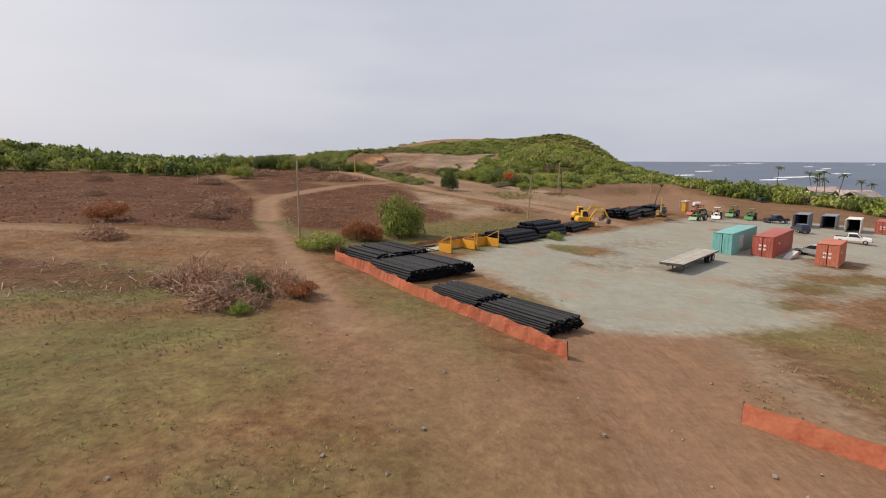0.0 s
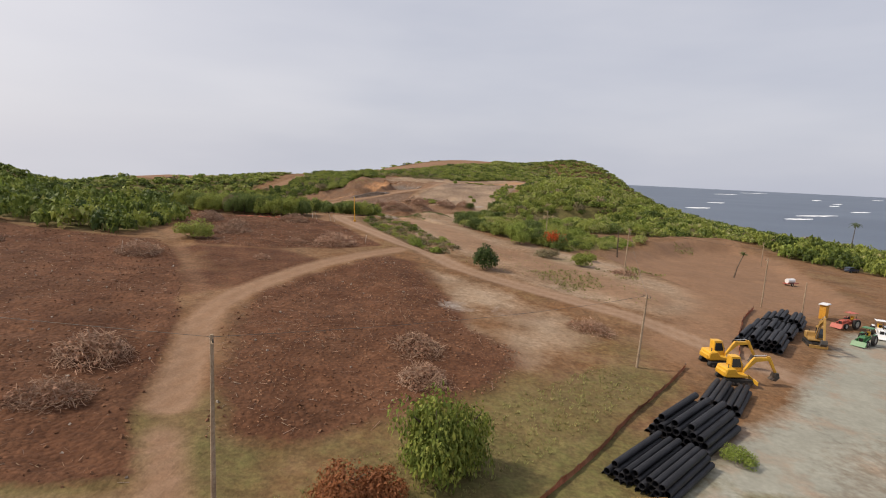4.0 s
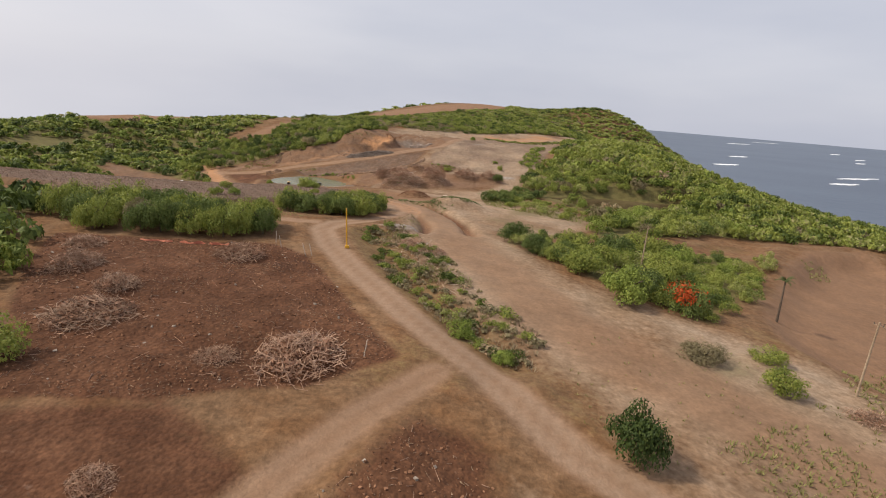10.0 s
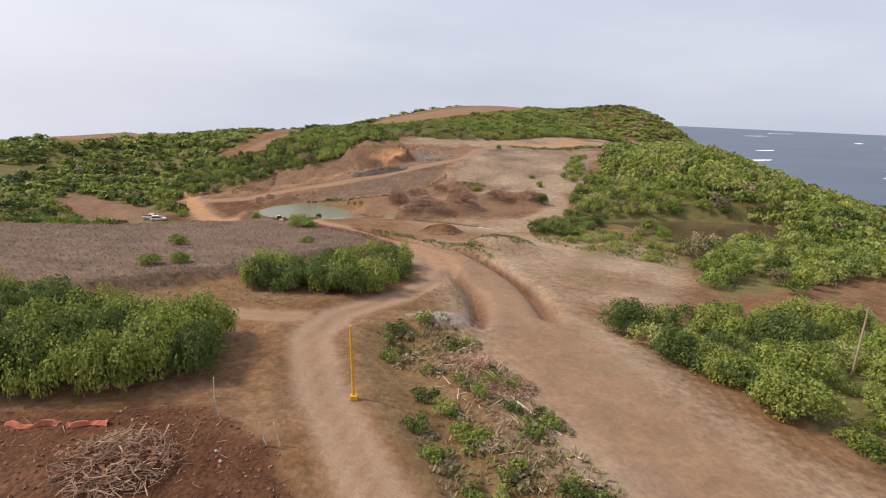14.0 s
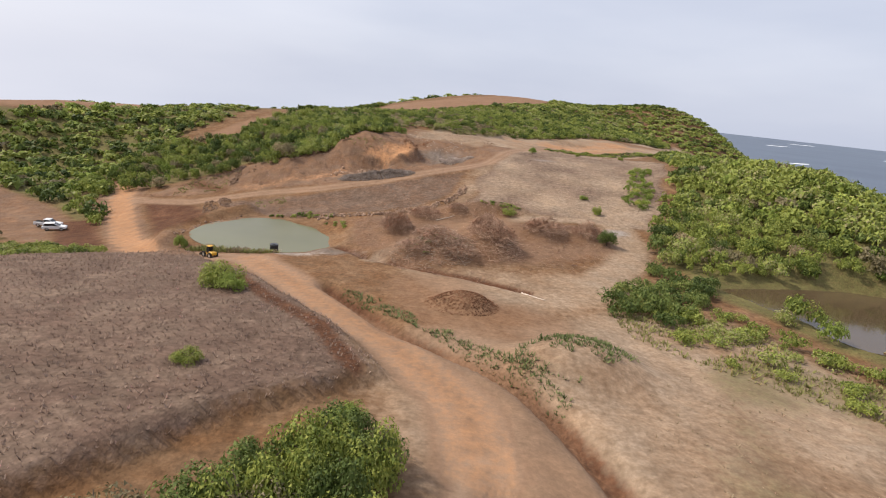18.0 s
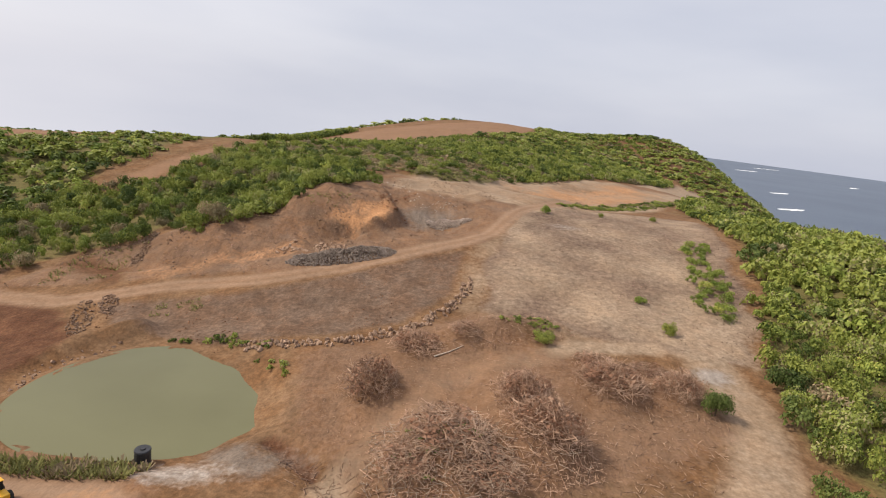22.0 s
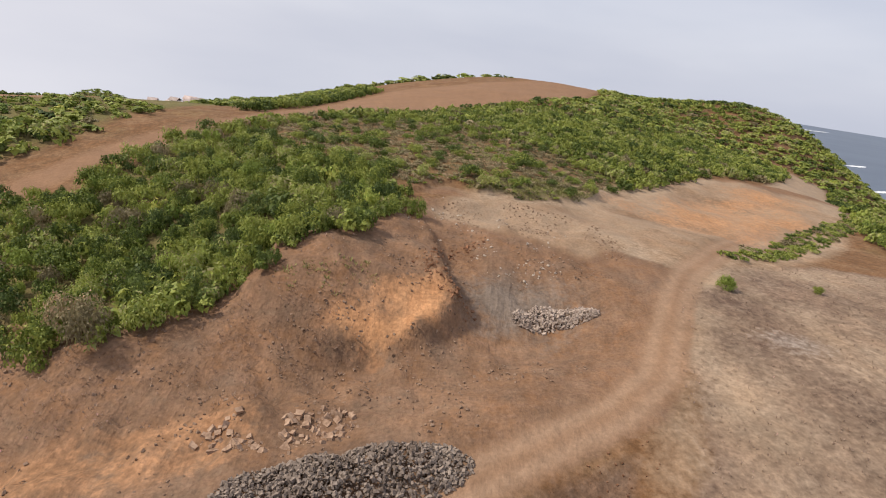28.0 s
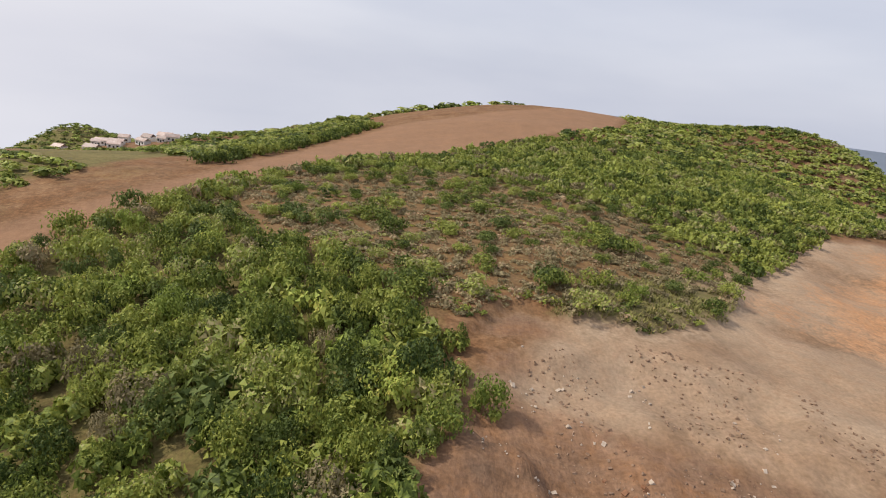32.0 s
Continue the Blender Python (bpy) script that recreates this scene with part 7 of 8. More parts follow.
# ---- shipping containers ----
def container(x, y, dx, dy, length, tall, paint, label, opened=False, patch=None, marks=True):
    """Its near end stands at x, y; the length runs along dx, dy."""
    o = root_at("shipping_container", x, y, facing(dx, dy), label, "container", "shipping containers")
    w = 2.44
    z = [ground_at(x + dx * t, y + dy * t) for t in (0, length)]
    o.location.z = min(z) + 0.08
    part("floor", block(length / 2, 0, 0.10, length - 0.02, w - 0.1, 0.16, 0.01), STEEL, o)
    part("roof", block(length / 2, 0, tall - 0.03, length - 0.04, w - 0.06, 0.05, 0.01), paint, o)
    for s in (-1, 1):
        # corrugated side wall
        bm = bmesh.new()
        n = int(length / 0.28)
        rows = []
        for i in range(n * 4 + 1):
            px = 0.1 + (length - 0.2) * i / (n * 4)
            py = s * (w / 2 - (0.036 if i % 4 in (1, 2) else 0.0) - 0.02)
            rows.append([bm.verts.new((px, py, h)) for h in (0.16, tall - 0.1)] + [bm.verts.new((px, py - s * 0.02, h)) for h in (tall - 0.1, 0.16)])
        for a, c in zip(rows[:-1], rows[1:]):
            for k in range(4):
                bm.faces.new((a[k], c[k], c[(k + 1) % 4], a[(k + 1) % 4]))
        part("side_wall", bm, paint, o)
        part("bottom_rail", block(length / 2, s * (w / 2 - 0.03), 0.11, length, 0.06, 0.16, 0.01), paint, o)
        part("top_rail", block(length / 2, s * (w / 2 - 0.03), tall - 0.06, length, 0.06, 0.1, 0.01), paint, o)
        for e in (0, length):
            part("corner_post", block(e + (0.06 if e == 0 else -0.06), s * (w / 2 - 0.06), tall / 2, 0.12, 0.12, tall, 0.01), paint, o)
            for h in (0.06, tall - 0.06):
                part("corner_casting", block(e + (0.08 if e == 0 else -0.08), s * (w / 2 - 0.075), h, 0.18, 0.165, 0.13, 0.01), paint, o)
    part("end_wall", block(length - 0.05, 0, tall / 2, 0.05, w - 0.2, tall - 0.2, 0.01), paint, o)
    if opened:
        # near-black sheet before the end wall paints in the shade inside
        part("interior", block(length - 0.3, 0, tall / 2, 0.04, w - 0.24, tall - 0.3, 0), DARK, o)
        for s in (-1, 1):
            d = part("door", block(-0.6, s * (w / 2 + 0.04), tall / 2, 1.16, 0.05, tall - 0.25, 0.01), paint, o)
            part("lock_bar", bar((-0.6, s * (w / 2 + 0.09), 0.25), (-0.6, s * (w / 2 + 0.09), tall - 0.25), 0.02, 6), CHROME, d)
    else:
        for s in (-1, 1):
            d = part("door", block(0.03, s * (w / 4 - 0.02), tall / 2, 0.05, w / 2 - 0.13, tall - 0.25, 0.012), paint, o)
            for q in (0.3, 0.75):
                part("lock_bar", bar((-0.015, s * q, 0.16), (-0.015, s * q, tall - 0.16), 0.018, 6), CHROME, d)
            if marks:
                for k in range(2):
                    part("marking", block(-0.004, s * 0.28, tall * (0.42 + 0.17 * k), 0.008, 0.30, 0.22, 0), WHITE, d, "white painted mark")
    if marks and not opened:
        part("marking", block(length * 0.3, -w / 2 - 0.004, tall * 0.6, 0.9, 0.008, 0.16, 0), WHITE, o, "faded white lettering bar")
    if patch:
        part("panel", block(patch[0], -w / 2 - 0.012, tall * 0.5, patch[1], 0.02, tall * 0.62, 0.005), TEAL_PALE, o, "pale rectangular panel")
    return o


container(37.5, 72.6, 0.68, 0.73, 12.2, 2.95, TEAL, "weathered teal shipping container with a pale side panel", patch=(4.2, 2.2), marks=False)
container(42.6, 72.0, 0.68, 0.73, 12.2, 2.9, REDC, "faded red shipping container on the gravel yard")
container(48.3, 67.7, 0.68, 0.73, 6.1, 2.9, ORANGEC, "faded orange-red shipping container on the gravel yard")
container(73.0, 111.0, 0.66, 0.75, 6.1, 2.6, GREYC, "blue-grey shipping container with its doors open", True)
container(79.0, 111.5, 0.66, 0.75, 6.1, 2.6, GREYC, "blue-grey shipping container with its doors open", True)
container(81.2, 107.6, 0.66, 0.75, 6.1, 2.6, WHITEC, "white shipping container with its doors open", True)
container(86.6, 107.0, 0.70, 0.71, 6.1, 2.6, REDC, "faded red shipping container behind the vehicles")


# ---- wheels and vehicles ----
WHEELS = {}


def wheel(x, y, z, r, w, parent):
    key = (round(r, 2), round(w, 2))
    if key not in WHEELS:
        bm = bmesh.new()
        prof = [(-w / 2, r * 0.62), (-w / 2, r * 0.93), (-w * 0.38, r), (w * 0.38, r), (w / 2, r * 0.93), (w / 2, r * 0.62)]
        rows = [[bm.verts.new((rr * math.cos(a), o, rr * math.sin(a))) for a in [k * 2 * math.pi / 20 for k in range(20)]] for o, rr in prof]
        for i in range(len(rows)):
            a, c = rows[i], rows[(i + 1) % len(rows)]
            for k in range(20):
                bm.faces.new((a[k], a[(k + 1) % 20], c[(k + 1) % 20], c[k]))
        tyre = mesh_of(bm, "tyre", RUBBER, True)
        rim = mesh_of(bar((0, -w * 0.34, 0), (0, w * 0.34, 0), r * 0.63, 16), "rim", CHROME)
        WHEELS[key] = (tyre, rim)
    t = part("wheel", WHEELS[key][0], None, parent)
    t.location = (x, y, z)
    part("rim", WHEELS[key][1], None, t)
    return t


def car(x, y, turn, paint, label, kind="suv"):
    o = root_at("pickup_truck" if kind == "pickup" else "car", x, y, turn, label, "pickup truck" if kind == "pickup" else "car", "vehicles in the yard")
    h = 0.86
    if kind == "pickup":
        body = [(-2.6, 0.45), (-2.6, 1.05), (-0.75, 1.08), (-0.75, 1.02), (1.2, 1.05), (2.4, 0.98), (2.6, 0.85), (2.6, 0.45)]
        cabin = [(-0.78, 1.02), (-0.66, 1.70), (0.55, 1.72), (1.25, 1.04)]
        glass = [(-0.62, 1.10), (-0.56, 1.60), (0.50, 1.62), (1.02, 1.10)]
    else:
        body = [(-2.1, 0.40), (-2.15, 0.95), (-1.9, 1.05), (0.95, 1.02), (2.0, 0.92), (2.2, 0.75), (2.2, 0.40)]
        cabin = [(-2.0, 1.02), (-1.75, 1.62), (0.1, 1.66), (1.05, 1.02)]
        glass = [(-1.82, 1.10), (-1.62, 1.54), (0.05, 1.57), (0.80, 1.08)]
    b = part("body", slab(body, h, 0.07), paint, o)
    c = part("cabin", slab(cabin, h - 0.10, 0.06), paint, o)
    part("side_window", slab(glass, h - 0.085, 0.0), GLASS, c)
    (ax, az), (cx, cz) = cabin[2], cabin[3]
    part("windscreen", slab([(ax + 0.05, az - 0.06), (cx - 0.03, cz + 0.05), (cx + 0.02, cz + 0.06), (ax + 0.09, az - 0.05)], h - 0.2, 0), GLASS, c)
    (ax, az), (cx, cz) = cabin[1], cabin[0]
    part("rear_window", slab([(ax - 0.03, az - 0.10), (cx - 0.01, cz + 0.12), (cx - 0.05, cz + 0.12), (ax - 0.07, az - 0.10)], h - 0.25, 0), GLASS, c)
    if kind == "pickup":
        # flat near-black plate laid on the solid body where the bed is
        part("load_bed", block(-1.68, 0, 1.07, 1.72, 1.46, 0.03, 0), DARK, b)
    front, rear = body[-1][0], body[0][0]
    for s in (-1, 1):
        part("headlight", block(front - 0.03, s * 0.62, 0.74, 0.08, 0.34, 0.16, 0.02), LAMP, b)
        part("tail_light", block(rear + 0.02, s * 0.72, 0.82, 0.08, 0.16, 0.26, 0.02), REDLAMP, b)
        part("mirror", block(0.85, s * (h + 0.08), 1.08, 0.12, 0.16, 0.12, 0.02), DARK, c)
    part("bumper", block(front + 0.03, 0, 0.50, 0.14, 1.6, 0.2, 0.04), STEEL, b)
    part("bumper", block(rear - 0.03, 0, 0.50, 0.14, 1.6, 0.2, 0.04), STEEL, b)
    for px in (rear + 0.85, front - 0.85):
        for s in (-1, 1):
            wheel(px, s * (h - 0.1), 0.36, 0.36, 0.24, o)
    return o


car(51.8, 75.4, 118, SILVER, "silver estate car parked by the containers")
car(69.2, 91.4, -38, WHITE, "white pickup truck parked on the gravel yard", "pickup")
car(71.0, 116.0, 10, NAVY, "dark blue pickup truck parked in a row of machines", "pickup")
car(67.2, 102.0, 80, NAVY, "dark parked car before the open containers")
car(117.0, 200.5, 20, NAVY, "dark blue vehicle parked under the trees")
car(-111.0, 303.0, 10, WHITE, "white pickup truck parked on the clay bench", "pickup")
car(-107.5, 300.0, 25, WHITE, "white car parked on the clay bench")


def tractor(x, y, turn, paint, hub, label):
    o = root_at("tractor", x, y, turn, label, "tractor", "farm machines")
    b = part("body", slab([(-0.9, 0.75), (-0.9, 1.25), (0.1, 1.30), (1.6, 1.30), (1.75, 1.15), (1.75, 0.65), (0.2, 0.6)], 0.36, 0.06), paint, o)
    part("grille", block(1.77, 0, 0.98, 0.05, 0.5, 0.45, 0.01), DARK, b)
    part("seat", block(-0.55, 0, 1.38, 0.45, 0.5, 0.22, 0.05), hub, o)
    part("backrest", block(-0.78, 0, 1.62, 0.1, 0.5, 0.4, 0.04), hub, o)
    part("canopy", block(-0.45, 0, 2.35, 1.3, 1.25, 0.07, 0.02), paint, o)
    for s in (-1, 1):
        part("canopy_post", bar((-0.95, s * 0.45, 1.2), (-0.95, s * 0.5, 2.33), 0.035, 6), STEEL, o)
        part("mudguard", block(-0.75, s * 0.72, 1.48, 0.95, 0.4, 0.06, 0.02), paint, o)
        wheel(-0.75, s * 0.75, 0.75, 0.75, 0.42, o)
        wheel(1.25, s * 0.62, 0.45, 0.45, 0.28, o)
    part("exhaust", bar((0.9, 0.22, 1.3), (0.9, 0.22, 2.0), 0.04, 8), STEEL, b)
    part("steering_wheel", bar((-0.05, 0, 1.55), (-0.12, 0, 1.58), 0.2, 12), DARK, o)
    # front loader
    part("loader_arm", bar((0.2, 0.55, 1.25), (2.3, 0.55, 0.7), 0.06, 6), paint, o)
    part("loader_arm", bar((0.2, -0.55, 1.25), (2.3, -0.55, 0.7), 0.06, 6), paint, o)
    part("bucket", slab([(2.2, 0.2), (2.2, 0.8), (2.3, 0.85), (2.75, 0.2)], 0.85, 0.02), paint, o)
    return o


tractor(52.6, 111.6, 215, GREEN, YELLOW, "green and yellow farm tractor parked on gravel")
tractor(64.6, 121.4, 225, GREEN, YELLOW, "green and yellow farm tractor parked on gravel")
tractor(67.4, 119.2, 230, GREEN, YELLOW, "green farm tractor parked behind the pickup")
tractor(58.8, 117.0, 240, WHITE, YELLOW, "white and yellow backhoe loader parked on gravel")
tractor(56.0, 119.6, 200, REDC, YELLOW, "red farm machine parked behind the tractors")


# ---- excavators ----
def excavator(x, y, turn, swing, paint, label, raised=False):
    o = root_at("excavator", x, y, turn, label, "excavator", "excavators")
    for s in (-1, 1):
        t = part("crawler_track", slab([(-1.25, 0.0), (-1.5, 0.3), (-1.3, 0.62), (1.3, 0.62), (1.5, 0.3), (1.25, 0.0)], 0.24, 0.06), RUBBER, o)
        t.location = (0, s * 0.85, 0)
        for k in range(5):
            part("roller", bar((-1.0 + 0.5 * k, s * 0.26 * 1, 0.2), (-1.0 + 0.5 * k, s * 0.29, 0.2), 0.14, 10), STEEL, t)
    part("undercarriage", block(0, 0, 0.45, 1.6, 1.3, 0.35, 0.05), STEEL, o)
    part("blade", block(1.85, 0, 0.28, 0.1, 2.1, 0.42, 0.03), paint, o)
    d = part("deck", slab([(-1.35, 0.72), (-1.5, 1.0), (-1.35, 1.62), (-0.45, 1.66), (-0.3, 1.05), (0.9, 1.02), (0.9, 0.72)], 0.95, 0.10), paint, o)
    d.rotation_euler.z = radians(swing)
    part("counterweight", block(-1.42, 0, 1.05, 0.3, 1.7, 0.6, 0.12), paint, d)
    c = part("cab", slab([(-0.45, 1.0), (-0.45, 2.5), (0.45, 2.5), (0.8, 1.75), (0.85, 1.0)], 0.44, 0.06), paint, d)
    c.location.y = 0.45
    part("side_window", slab([(-0.32, 1.5), (-0.32, 2.36), (0.38, 2.36), (0.62, 1.75), (0.64, 1.5)], 0.452, 0), GLASS, c)
    part("windscreen", slab([(0.47, 2.4), (0.81, 1.72), (0.84, 1.2), (0.87, 1.2), (0.85, 1.74), (0.51, 2.42)], 0.36, 0), GLASS, c)
    part("cab_roof", block(0.0, 0, 2.54, 0.95, 0.9, 0.08, 0.03), paint, c)
    top = (2.4, 2.75 + 1.6 * raised)
    b = part("boom", slab([(0.75, 1.0), (0.75, 1.35), (1.7, 2.65 + 1.0 * raised), (top[0] + 0.9, top[1] - 0.1), (top[0] + 0.9, top[1] - 0.4), (1.95, 2.25 + 1.0 * raised)], 0.14, 0.04), paint, d)
    b.location.y = -0.15
    end = (4.1, 1.1 + 0.6 * raised)
    s = part("stick", slab([(top[0] + 0.55, top[1] + 0.05), (top[0] + 0.95, top[1] + 0.0), (end[0] + 0.14, end[1]), (end[0] - 0.14, end[1])], 0.11, 0.03), paint, d)
    s.location.y = -0.15
    part("bucket", slab([(end[0] - 0.15, end[1] + 0.05), (end[0] + 0.18, end[1] + 0.05), (end[0] + 0.3, end[1] - 0.45), (end[0] - 0.05, end[1] - 0.8), (end[0] - 0.55, end[1] - 0.7), (end[0] - 0.25, end[1] - 0.45)], 0.36, 0.03), STEEL, s)
    part("boom_cylinder", bar((0.8, -0.15, 1.1), (1.75, -0.15, 2.2 + 0.8 * raised), 0.06, 8), CHROME, d)
    part("stick_cylinder", bar((1.7, -0.15, 2.8 + 1.0 * raised), (top[0] + 0.6, -0.15, top[1] + 0.12), 0.05, 8), CHROME, d)
    part("exhaust", bar((-1.0, -0.5, 1.6), (-1.0, -0.5, 2.0), 0.05, 8), STEEL, d)
    return o


excavator(24.0, 91.8, -5, 8, YELLOW, "yellow tracked mini excavator with its arm lowered")
excavator(24.4, 96.2, 5, 0, YELLOW, "yellow tracked mini excavator behind its twin")
excavator(43.4, 108.4, 250, 0, BROWN_YELLOW, "muddy dark yellow tracked excavator with its boom raised", True)

# ---- roller on the pond track ----
m = root_at("wheel_loader", -62.8, 274.6, 150, "small orange-yellow wheel loader on the clay track", "wheel loader")
part("body", slab([(-1.7, 0.7), (-1.75, 1.35), (-0.5, 1.45), (-0.4, 0.95), (0.7, 0.9), (0.7, 0.6)], 0.6, 0.08), YELLOW, m)
c = part("cab", slab([(-0.5, 1.0), (-0.5, 2.5), (0.35, 2.5), (0.5, 1.6), (0.5, 1.0)], 0.5, 0.05), DARK, m, "dark glazed cab")
part("cab_roof", block(-0.05, 0, 2.54, 1.1, 1.15, 0.08, 0.03), YELLOW, c)
for s in (-1, 1):
    wheel(-1.05, s * 0.8, 0.62, 0.62, 0.42, m)
    wheel(1.0, s * 0.8, 0.62, 0.62, 0.42, m)
    part("lift_arm", bar((0.5, s * 0.35, 1.1), (1.9, s * 0.35, 0.5), 0.08, 6), YELLOW, m)
part("bucket", slab([(1.85, 0.15), (1.85, 0.8), (1.95, 0.85), (2.6, 0.12)], 1.0, 0.03), STEEL, m)

m.matrix_world = m.matrix_world @ Matrix.Scale(0.74, 4)

# ---- flatbed trailer ----
t = root_at("flatbed_trailer", 29.0, 62.9, facing(0.67, 0.74), "long flatbed trailer with grey weathered deck planks", "trailer")
L, W, D = 12.4, 2.5, 1.12
for i in range(9):
    part("deck_plank", block(0, -W / 2 + W / 18 + i * W / 9, D, L, W / 9 - 0.025, 0.06, 0.008), PLANK, t)
for s in (-1, 1):
    part("frame_beam", block(0, s * 0.5, D - 0.22, L - 0.4, 0.12, 0.36, 0.015), STEEL, t)
    part("side_rail", block(0, s * (W / 2 + 0.03), D - 0.05, L, 0.06, 0.16, 0.01), STEEL, t)
    part("landing_leg", block(-L / 2 + 2.2, s * 0.6, 0.5, 0.12, 0.12, 1.0, 0.01), STEEL, t)
    for px in (3.2, 4.5):
        for k in (0, 1):
            wheel(px, s * (1.08 - 0.32 * k), 0.5, 0.5, 0.27, t)
    part("tail_light", block(L / 2 + 0.02, s * 0.9, D - 0.12, 0.05, 0.25, 0.1, 0.01), REDLAMP, t)
for px in (-5, -3, -1, 1, 3, 5):
    part("crossmember", block(px, 0, D - 0.1, 0.1, W - 0.1, 0.12, 0.01), STEEL, t)
part("headboard", block(-L / 2 - 0.03, 0, D - 0.1, 0.06, W, 0.26, 0.01), STEEL, t)

# ---- poles and wires ----
def utility_pole(x, y, tall, lean, label, arm=True):
    o = root_at("utility_pole", x, y, 30, label, "pole", "utility poles", -0.2)
    a = math.radians(lean)
    top = Vector((math.sin(a) * tall, 0, math.cos(a) * tall + 0.2))
    part("post", bar((0, 0, 0), top, 0.14, 9, 0.09), POLE_WOOD, o)
    if arm:
        part("crossarm", bar(top + Vector((0, -0.5, -0.35)), top + Vector((0, 0.5, -0.35)), 0.045, 6), POLE_WOOD, o)
        for s in (-0.42, 0.42):
            part("insulator", bar(top + Vector((0, s, -0.3)), top + Vector((0, s, -0.12)), 0.05, 8, 0.03), STEEL, o)
    return o.matrix_world @ (top + Vector((0, 0, -0.12)))


heads = [utility_pole(px, py, ht, lean, "weathered wooden utility pole on open ground", arm) for px, py, ht, lean, arm in
         ((-16.9, 65.0, 9.2, 0, True), (14.6, 92.9, 7.6, 4, True), (30.8, 146.4, 8.2, 3, True), (49.6, 131.2, 9.0, 2, True))]
utility_pole(57.0, 131.5, 5.5, 2, "short wooden post beside the pipe yard", False)
utility_pole(23.0, 189.0, 7.5, 1, "wooden utility pole standing among the trees", True)
utility_pole(92.0, 204.0, 7.5, 0, "wooden utility pole by the far trees", True)


def wire(a, c, sag, name="overhead_wire"):
    cu = bpy.data.curves.new(name, "CURVE")
    cu.dimensions, cu.bevel_depth = "3D", 0.014
    s = cu.splines.new("POLY")
    n = 14
    s.points.add(n)
    for k in range(n + 1):
        u = k / n
        p = Vector(a).lerp(Vector(c), u) - Vector((0, 0, sag * 4 * u * (1 - u)))
        s.points[k].co = (*p, 1)
    cu.materials.append(STEEL)
    return tagged(new(name, cu), "thin sagging overhead wire between wooden poles", "wire", "overhead wires")


wire(heads[0], heads[1], 0.5)
wire(heads[1], heads[2], 0.7)
wire(heads[0], (-110, 74, ground_at(-110, 74) + 8.2), 0.8)
wire(heads[2], (92, 150, ground_at(92, 150) + 7.5), 0.6)
g = root_at("guy_marker", -27.0, 173.4, 0, "thin yellow-sleeved rod with a yellow base by the road", "marker post")
part("rod", bar((0, 0, 0), (-0.25, 0, 6.0), 0.11, 8, 0.09), YELLOW, g)
part("base", block(0.05, 0, 0.22, 0.6, 0.45, 0.45, 0.06), YELLOW, g)
for sx, sy, lean in ((-35.4, 169.2, -10), (-31.4, 166.6, -14), (-30.6, 166.8, -12), (-19.8, 139.8, 8), (-37, 172, 2), (-52, 118, 6)):
    s = root_at("survey_stake", sx, sy, random.uniform(0, 40), "pale wooden survey stake stuck in the soil", "stake", "survey stakes", -0.1)
    part("stake", bar((0, 0, 0), (1.8 * math.sin(math.radians(lean)), 0, 1.8), 0.045, 5), PALE_LOG, s)
net = new("fallen_net_fence")
net.location = (-48, 166.6, ground_at(-48, 166.6))
tagged(net, "fallen orange plastic net fence crumpled before the thicket", "net fence")
for ax, cx in ((-53.6, -49.4), (-48.6, -45.4), (-44.6, -42.2)):
    bm = bmesh.new()
    rows = []
    for k in range(15):
        nx = ax + (cx - ax) * k / 14
        ny = 166.4 + 0.12 * (nx + 53) + 0.25 * math.sin(nx * 2.3)
        up = 0.2 + 0.12 * math.sin(nx * 3.1) + random.uniform(-0.08, 0.08)
        rows.append([bm.verts.new(Vector((nx, ny + q, ground_at(nx, ny) + z)) - net.location) for q, z in ((0, 0.02), (0.12, up), (0.32, up * 0.9), (0.5, 0.05))])
    for a, d in zip(rows[:-1], rows[1:]):
        for k in range(3):
            bm.faces.new((a[k], d[k], d[k + 1], a[k + 1]))
    part("net_panel", bm, ORANGE_NET, net)
st = root_at("orange_stand", 54.6, 123.0, 40, "orange-yellow steel stand with a pale top at the yard's end", "stand")
part("cabinet", block(0, 0, 1.1, 1.5, 0.9, 2.2, 0.04), BIN_YELLOW, st)
part("top", block(0, 0, 2.3, 2.0, 1.2, 0.14, 0.03), WHITE, st)
sk = root_at("water_tank_trailer", 78, 168, 20, "white tank on an orange-red trailer frame", "tank trailer")
part("frame", block(0, 0, 0.6, 3.4, 1.3, 0.14, 0.02), REDC, sk)
part("tank", bar((-1.1, 0, 1.2), (1.1, 0, 1.2), 0.55, 16), WHITE, sk)
part("drawbar", bar((1.7, 0, 0.6), (3.0, 0, 0.5), 0.07, 6), REDC, sk)
for s in (-1, 1):
    wheel(-0.2, s * 0.8, 0.4, 0.4, 0.22, sk)
b = root_at("water_tank", -54.2, 281.2, 0, "black plastic water tank at the pond's edge", "water tank")
part("body", bar((0, 0, 0), (0, 0, 1.55), 0.72, 24), TANK, b, soften=False)
part("rim", bar((0, 0, 1.50), (0, 0, 1.60), 0.76, 24, 0.70), TANK, b)
part("lid", bar((0, 0, 1.60), (0, 0, 1.68), 0.26, 16), TANK, b)
for k in range(4):
    part("hoop", bar((0, 0, 0.25 + 0.32 * k), (0, 0, 0.31 + 0.32 * k), 0.74, 24), TANK, b)
sl = root_at("sheeting_bundle", 46.8, 72.4, 40, "bundle of white sheeting lying beside the red container", "bundle")
part("bundle", slab([(-1.6, 0), (-1.5, 0.35), (0.2, 0.5), (1.5, 0.9), (1.7, 0.6), (1.5, 0)], 0.45, 0.1), CANVAS, sl)

